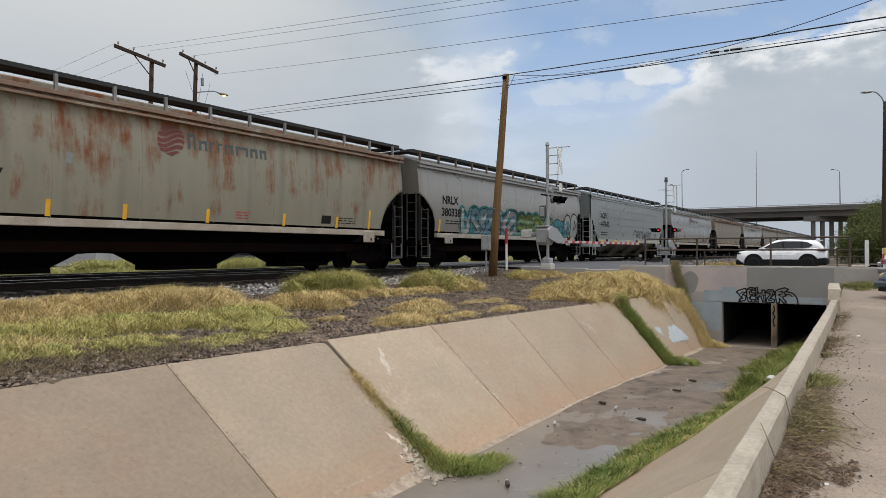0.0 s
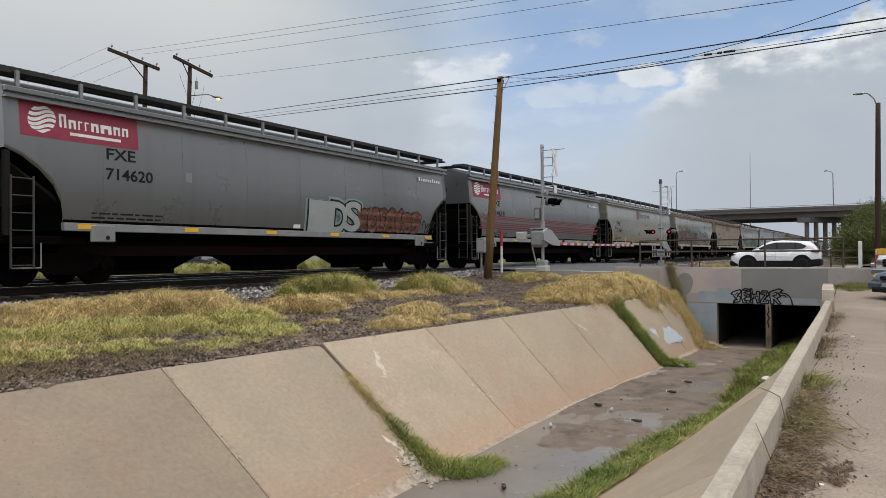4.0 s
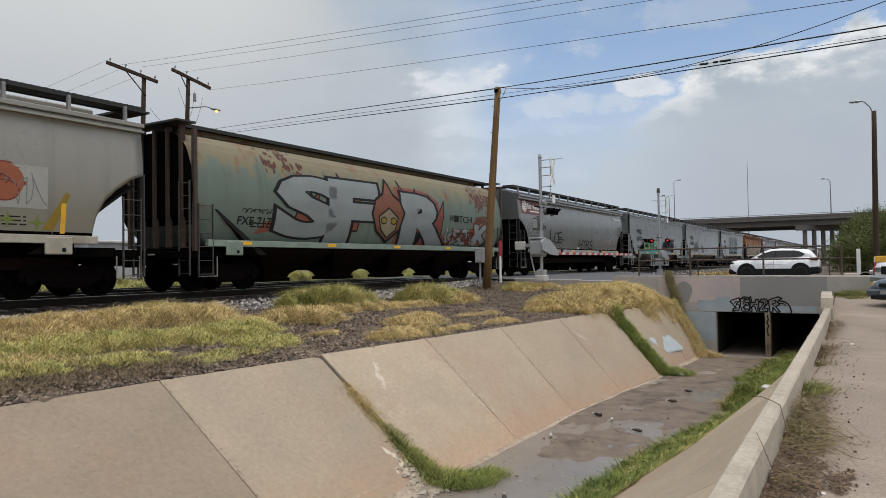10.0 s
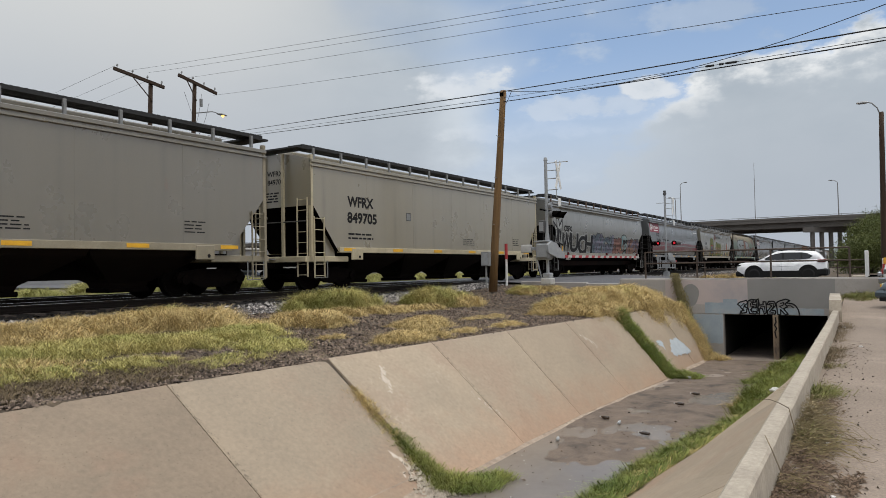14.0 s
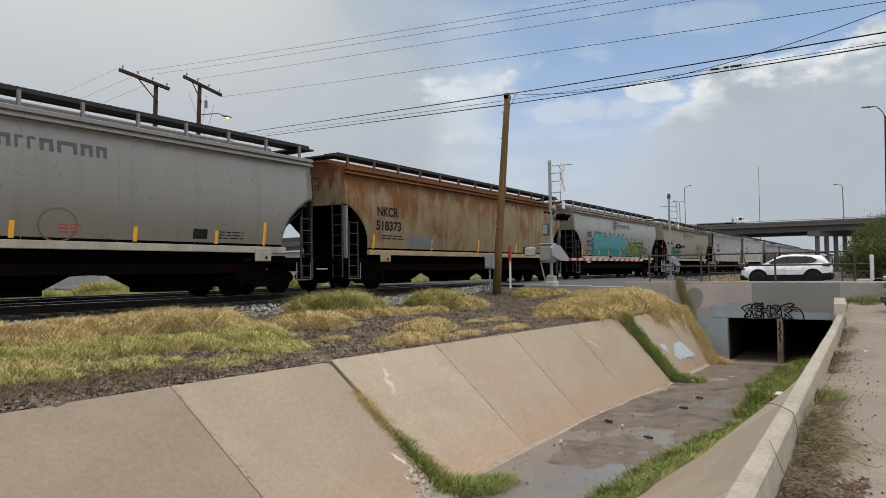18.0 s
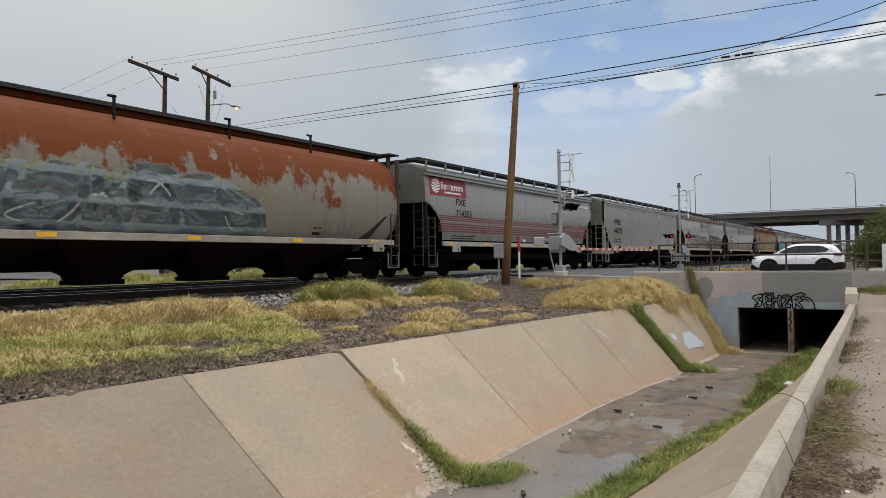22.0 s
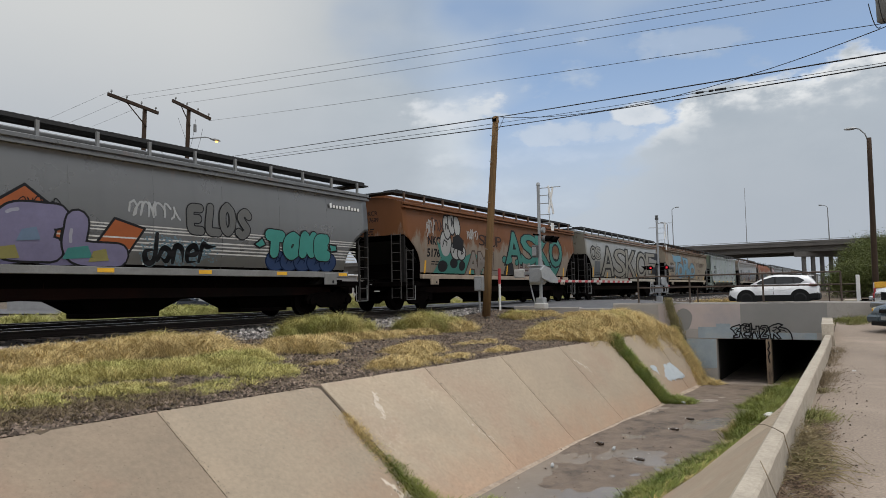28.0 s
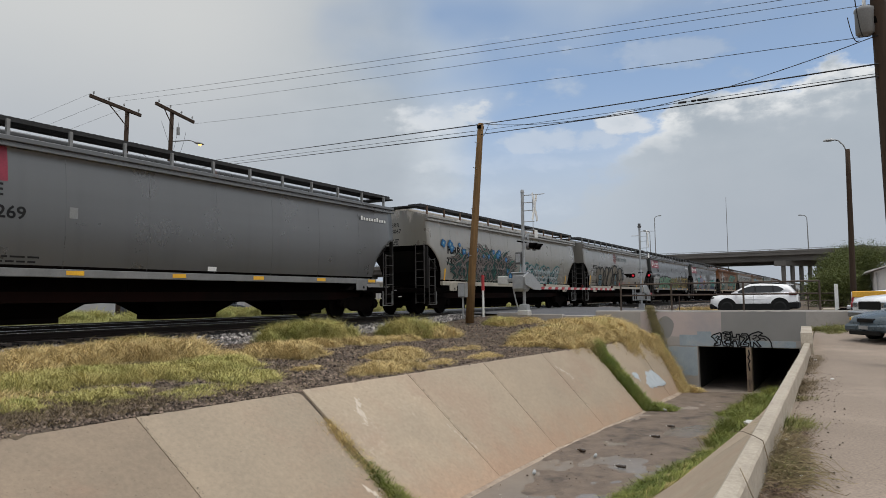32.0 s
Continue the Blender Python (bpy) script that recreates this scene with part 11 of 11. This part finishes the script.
def build_pickup(lower, upper, label, bed_only_upper=None):
    """Pickup truck, nose towards +x."""
    car = thing("pickup_truck", None, None, label, "truck")
    hw = 0.98
    part("bed", bx(-2.75, -0.55, -hw, hw, 0.55, 0.98, bevel=0.04), lower, car)
    part("bed_band", bx(-2.76, -0.54, -hw - 0.006, hw + 0.006, 0.98, 1.22, bevel=0.02), upper, car)
    part("tailgate", bx(-2.80, -2.74, -0.78, 0.78, 0.6, 1.2, bevel=0.02), lower, car)
    cab = bmesh.new()
    rings = []
    for x, zt, w in ((-0.55, 1.72, 0.72), (-0.4, 1.82, 0.72), (0.5, 1.82, 0.72), (1.15, 1.24, 0.84)):
        rings.append([(x, -hw * 0.97, 1.2), (x, -w, zt - 0.05), (x, -w + 0.08, zt), (x, w - 0.08, zt), (x, w, zt - 0.05), (x, hw * 0.97, 1.2)])
    part("cab", smooth(mesh_of(loft(cab, rings), "cab")), upper, car)
    part("cab_body", bx(-0.54, 1.2, -hw, hw, 0.5, 1.21, bevel=0.04), lower, car)
    bm = bmesh.new()
    loft(bm, [[(x, -w, 0.5), (x, -w, zt - 0.08), (x, -w + 0.12, zt), (x, w - 0.12, zt), (x, w, zt - 0.08), (x, w, 0.5)] for x, zt, w in ((1.2, 1.22, hw), (2.2, 1.15, hw - 0.02), (2.62, 1.05, hw - 0.08), (2.7, 0.95, hw - 0.16))])
    part("hood", smooth(mesh_of(bm, "hood")), upper, car)
    for s in (-1, 1):
        bm = bmesh.new()
        vs = [bm.verts.new((x, s * (0.955 - (z - 1.2) * 0.36 + 0.012), z)) for x, z in ((1.0, 1.27), (0.48, 1.73), (-0.38, 1.73), (-0.45, 1.27))]
        bm.faces.new(vs)
        bmesh.ops.recalc_face_normals(bm, faces=bm.faces)
        part("side_window", bm, M["glass"], car)
        part("mirror", bx(0.85, 1.05, s * 1.1 - 0.08, s * 1.1 + 0.08, 1.22, 1.42, bevel=0.03), M["plastic"], car)
        part("tail_lamp", bx(-2.79, -2.68, s * 0.88 - 0.09, s * 0.88 + 0.09, 0.72, 0.98, bevel=0.015), M["red"], car)
        part("headlight", bx(2.58, 2.73, s * 0.66 - 0.15, s * 0.66 + 0.15, 0.78, 0.96, bevel=0.03), M["chrome"], car)
        part("indicator", bx(2.5, 2.7, s * 0.88 - 0.05, s * 0.88 + 0.05, 0.78, 0.95, bevel=0.02), M["red"], car)
    part("rear_bumper", bx(-2.98, -2.8, -0.85, 0.85, 0.50, 0.66, bevel=0.03), lower if lower is not M["car_white"] else M["chrome"], car)
    part("front_bumper", bx(2.66, 2.84, -0.92, 0.92, 0.46, 0.66, bevel=0.04), M["chrome"], car)
    part("grille", bx(2.68, 2.74, -0.5, 0.5, 0.72, 0.98, bevel=0.02), M["plastic"], car)
    part("tow_hitch", box(bx(-3.25, -2.9, -0.04, 0.04, 0.46, 0.54), -3.32, -3.2, -0.1, 0.1, 0.42, 0.5, bevel=0.02), M["black"], car)
    part("rear_window", bx(-0.57, -0.55, -0.6, 0.6, 1.3, 1.66), M["glass"], car)
    for x in (-1.75, 1.75):
        arch(car, x, 0.44, 0.46, hw)
    wheel_set(car, (-1.75, 1.75), 0.97, 0.38, 0.24, M["silver"])
    return car


ytruck = build_pickup(M["car_white"], M["car_yellow"], "old yellow and white pickup truck parked tail to the canal")
ytruck.matrix_world = pose(32.8, -3.0, 0.47, 0, 0, -92)
wtruck = build_pickup(M["car_white"], M["car_white"], "white pickup truck parked beside the path")
wtruck.matrix_world = pose(27.75, -2.85, 0.36, 0, 0, 125)
sedan = build_sedan(M["car_blue"], "dark blue-grey older sedan with hazed headlamps, parked")
sedan.matrix_world = pose(24.3, -2.2, 0.24, 0, 0, 130)
wtruck2 = build_pickup(M["car_white"], M["car_white"], "white pickup truck parked by the house")
wtruck2.matrix_world = pose(52, -3.7, 0.6, 0, 0, 100)
# vehicles seen under the train, beyond the tracks
d1 = build_sedan(M["car_dark"], "dark sedan parked beyond the tracks")
d1.matrix_world = pose(34.6, 38.3, 0.46, 0, 0, 3)
d2 = build_sedan(M["car_dark"], "dark blue sedan parked beyond the tracks")
d2.matrix_world = pose(30.0, 38.6, 0.46, 0, 0, -4)
# (vehicle, sideways place on the deck, time, y at that time, speed along +y)
OVERPASS_TRAFFIC = [(overpass_truck(True), 203.0, 7.0, 18.5, 16.5), (overpass_truck(False), 206.0, 19.0, 13.3, -24.0)]
p1 = build_pickup(M["silver"], M["silver"], "silver pickup truck driving on the overpass")
p2 = build_sedan(M["car_dark"], "dark sedan driving on the overpass")
p3 = build_sedan(M["car_dark"], "dark red sedan driving on the overpass")
OVERPASS_TRAFFIC += [(p1, 206.0, 24.0, 25.6, -15.0), (p2, 206.0, 30.0, 31.5, -18.0), (p3, 206.0, 16.5, 2.0, -20.0)]
post = thing("bollard", None, None, "white square post at the road edge", "post", pose(33.2, 0.35, 0.55))
part("shaft", bx(-0.07, 0.07, -0.07, 0.07, 0, 1.45, bevel=0.01), M["white"], post)


# ---- house and trees ----
def build_house():
    ho = thing("house", None, None, "small white house with a pale low-pitched roof", "house", pose(62, -1.9, 0.5))
    bm = bmesh.new()
    prism(bm, [(0, 0), (0, 2.75), (-4.7, 4.25), (-9.4, 2.75), (-9.4, 0)], 0, 9)
    for v in bm.verts:
        v.co = (v.co.y, v.co.x, v.co.z)
    bmesh.ops.recalc_face_normals(bm, faces=bm.faces)
    part("wall", bm, M["plaster"], ho)
    for s in (0, 1):
        side = [(-4.7, 4.30), (0.6, 2.62), (0.6, 2.74), (-4.7, 4.44)] if s == 0 else [(-4.7, 4.30), (-10.0, 2.62), (-10.0, 2.74), (-4.7, 4.44)]
        part("roof", loft(bmesh.new(), [[(x, y, z) for y, z in side] for x in (-0.5, 9.5)]), M["roofing"], ho)
    for i in range(14):
        part("siding_batten", bx(-0.025, -0.002, -0.35 - i * 0.65, -0.31 - i * 0.65, 0.05, 2.7), M["plaster"], ho)
    w = part("window", bx(-0.03, 0.02, -4.2, -3.0, 1.0, 2.1), M["glass"], ho)
    part("frame", box(box(bmesh.new(), -0.05, 0.0, -4.28, -4.2, 0.95, 2.15), -0.05, 0.0, -3.0, -2.92, 0.95, 2.15), M["white"], w)
    part("vent", rod(bmesh.new(), (2.0, -1.9, 3.2), (2.0, -1.9, 4.3), 0.14, n=10), M["galv"], ho)
    part("downpipe", rod(bmesh.new(), (-0.08, -0.2, 0), (-0.08, -0.2, 2.65), 0.05, n=8), M["plaster_grey"], ho)


build_house()


def build_tree(name, x, y, z, height, spread, n_leaf, label, seed, leafmat, droop=0.25):
    rng = random.Random(seed)
    tr = thing(name, None, None, label, "tree", pose(x, y, z))
    bm = bmesh.new()
    tips = []

    def grow(p, d, r, ln, depth):
        q = p + d * ln
        rod(bm, p, q, r, r * 0.68, n=7, caps=False)
        if depth == 0:
            tips.append(q)
            return
        for _ in range(rng.choice((2, 3, 3))):
            e = (d + Vector((rng.uniform(-1, 1), rng.uniform(-1, 1), rng.uniform(-0.25, 0.55))) * 0.75).normalized()
            grow(q, e, r * 0.62, ln * rng.uniform(0.62, 0.85), depth - 1)
        tips.append(q)

    for k in range(3):
        a = k * 2.1 + rng.random()
        grow(Vector((0, 0, 0)), Vector((math.cos(a) * 0.5, math.sin(a) * 0.5, 1)).normalized(), 0.2, height * 0.27, 4)
    part("trunk", bm, M["bark"], tr)
    r2 = np.random.default_rng(seed)
    T = np.array([t[:] for t in tips])
    sc = np.array([spread / max(1e-3, np.abs(T[:, 0]).max()), spread / max(1e-3, np.abs(T[:, 1]).max()), height / max(1e-3, T[:, 2].max())])
    T = T * np.minimum(sc, 1.4)
    idx = r2.integers(0, len(T), n_leaf)
    c = T[idx] + r2.normal(0, 1, (n_leaf, 3)) * np.array([0.48, 0.48, 0.36])
    c[:, 2] = np.maximum(c[:, 2] - np.abs(r2.normal(0, droop, n_leaf)), 0.15)
    u = r2.normal(0, 1, (n_leaf, 3))
    u /= np.linalg.norm(u, axis=1)[:, None]
    w = np.cross(u, r2.normal(0, 1, (n_leaf, 3)))
    w /= np.linalg.norm(w, axis=1)[:, None]
    s = r2.uniform(0.035, 0.09, n_leaf)[:, None]
    P = np.stack([c - u * s, c + w * s * 0.45, c + u * s, c - w * s * 0.45], 1).reshape(-1, 3)
    me = bpy.data.meshes.new("crown")
    me.from_pydata(P.tolist(), [], (np.arange(n_leaf)[:, None] * 4 + np.arange(4)).tolist())
    me.materials.append(leafmat)
    part("crown", me, leafmat, tr)
    return tr


build_tree("mesquite_tree", 76, -2.4, 0.4, 5.9, 5.6, 120000, "broad feathery green mesquite tree beside the house", 5, M["leaf"], 1.1)
build_tree("mesquite_tree", 84, -9.0, 0.4, 6.0, 5.0, 26000, "broad feathery green mesquite tree behind the house", 8, M["leaf"])
build_tree("mesquite_tree", 67, 0.6, 0.3, 3.2, 2.5, 36000, "low green mesquite bush by the road", 9, M["leaf"], 0.8)


# ---- far side of the tracks ----
def far_building(x0, x1, y, h, mat, label, bays):
    ob = thing("warehouse", None, None, label, "building", pose(0, 0, 0.45))
    part("wall", bx(x0, x1, y, y + 14, 0, h), mat, ob)
    part("roof", bx(x0 - 0.4, x1 + 0.4, y - 0.4, y + 14.4, h, h + 0.25, bevel=0.05), M["roofing"], ob)
    for i in range(bays):
        a = x0 + (x1 - x0) * (i + 0.3) / bays
        d = part("door", bx(a, a + (x1 - x0) / bays * 0.4, y - 0.06, y - 0.005, 0, h * 0.62), M["plaster_grey"], ob)


far_building(38, 60, 62, 3.6, M["farwall"], "low white sheet-metal building beyond the tracks", 5)
far_building(4, 30, 70, 3.2, M["plaster_grey"], "low grey building beyond the tracks", 6)
far_building(-40, -4, 66, 3.4, M["farwall"], "low pale building beyond the tracks", 6)
far_building(74, 120, 70, 4.0, M["plaster_grey"], "long low grey shed beyond the tracks", 8)
rng_f = random.Random(77)
far_tufts = [(x * 2.1 - 14 + rng_f.uniform(-0.6, 0.6), 29.6 + rng_f.uniform(-1.4, 1.4), rng_f.uniform(1.2, 2.0), rng_f.uniform(0.6, 1.1), int(rng_f.uniform(1300, 2600)), rng_f.uniform(0.6, 0.95), 1.0) for x in range(44)]
far_tufts += [(x * 2.3 - 16 + rng_f.uniform(-0.8, 0.8), 35.2 + rng_f.uniform(-1.2, 1.2), rng_f.uniform(1.3, 2.2), rng_f.uniform(0.6, 1.0), int(rng_f.uniform(900, 1700)), rng_f.uniform(0.6, 1.25), 1.0) for x in range(42) if x % 9 != 5]
blades("far_grass", M["grass_far"], far_tufts + [(22, 25.6, 12, 1.4, 4500, 0.26, 0.9), (2, 26, 10, 1.4, 3500, 0.26, 0.9), (90, 10, 25, 2.5, 3500, 0.45, 0.8)],
       "rough yellow-green grass beyond the tracks", 41, 0.022, 1.3, 0.95, 0.5)
for x, y, s in ((4.2, 24.0, 0.42), (6.8, 27.0, 0.3)):
    rng_s = random.Random(int(x * 10))
    bm = bmesh.new()
    bmesh.ops.create_icosphere(bm, subdivisions=2, radius=s)
    for v in bm.verts:
        v.co = Vector((v.co.x * 1.6, v.co.y, v.co.z * 0.6)) * rng_s.uniform(0.8, 1.15)
    thing("boulder", bm, M["plaster"], "pale boulder lying in the grass beyond the tracks", "rock", pose(x, y, bank_z(x, y) + s * 0.3))
verts = [(-400, 40.5, 0.46), (600, 40.5, 0.46), (600, 48, 0.46), (-400, 48, 0.46)]
fr = new("road_far", merged("road_far", verts, [(0, 1, 2, 3)], M["road"]))
tagged(fr, "asphalt street running along the far side of the tracks", "road", kind="structure")
# thin wires high overhead, from the poles beyond the tracks to over the path
for (x, y, z), (x2, y2, z2), s in (((29.9, 44.8, 16.0), (20, -4.0, 9.08), 0.12), ((31.6, 44.8, 16.25), (20, -4.0, 8.90), 0.12), ((34.6, 44.8, 16.5), (20, -4.0, 8.66), 0.12), ((37.4, 44.8, 15.75), (17.45, -0.86, 7.17), 0.1)):
    wire((x, y, z), (x2, y2, z2), s, 0.008, "thin overhead wire crossing high above the tracks", 30)
# the same wires run on beyond the first pole, over the far street
for x, z in ((28.9, 16.1), (30.2, 15.9), (31.6, 15.7)):
    wire((x, 44.8, z), (x + 2.2, 105.0, z - 4.5), 0.1, 0.009, "thin overhead wire running on over the far street", 12)
for p, q, s in (((36.2, 44.7, 15.6), (35.6, 44.7, 13.2), 0.5), ((36.9, 44.7, 15.0), (36.0, 44.7, 12.6), 0.4), ((34.6, 44.7, 15.4), (36.4, 44.7, 11.6), 0.1), ((32.2, 44.7, 13.3), (35.4, 44.7, 12.2), 0.6)):
    wire(p, q, s, 0.018, "slack service wire hanging at the pole head", 10)


# ---- what moves: the train and the traffic on the overpass; the train rolls at a steady speed along the track ----
def motions():
    for car, x0 in WAGONS:
        walk(car, [(t, pose(x0 + SPEED * t, FLANK + 1.58, RAIL_Z)) for t in (0, 8, 16, 24, 32)])

    for car, x, t0, y0, v in OVERPASS_TRAFFIC:
        walk(car, [(t, pose(x, y0 + v * (t - t0), 12.56, 0, 0, 90 if v > 0 else -90)) for t in (0, 16, 32)])


motions()
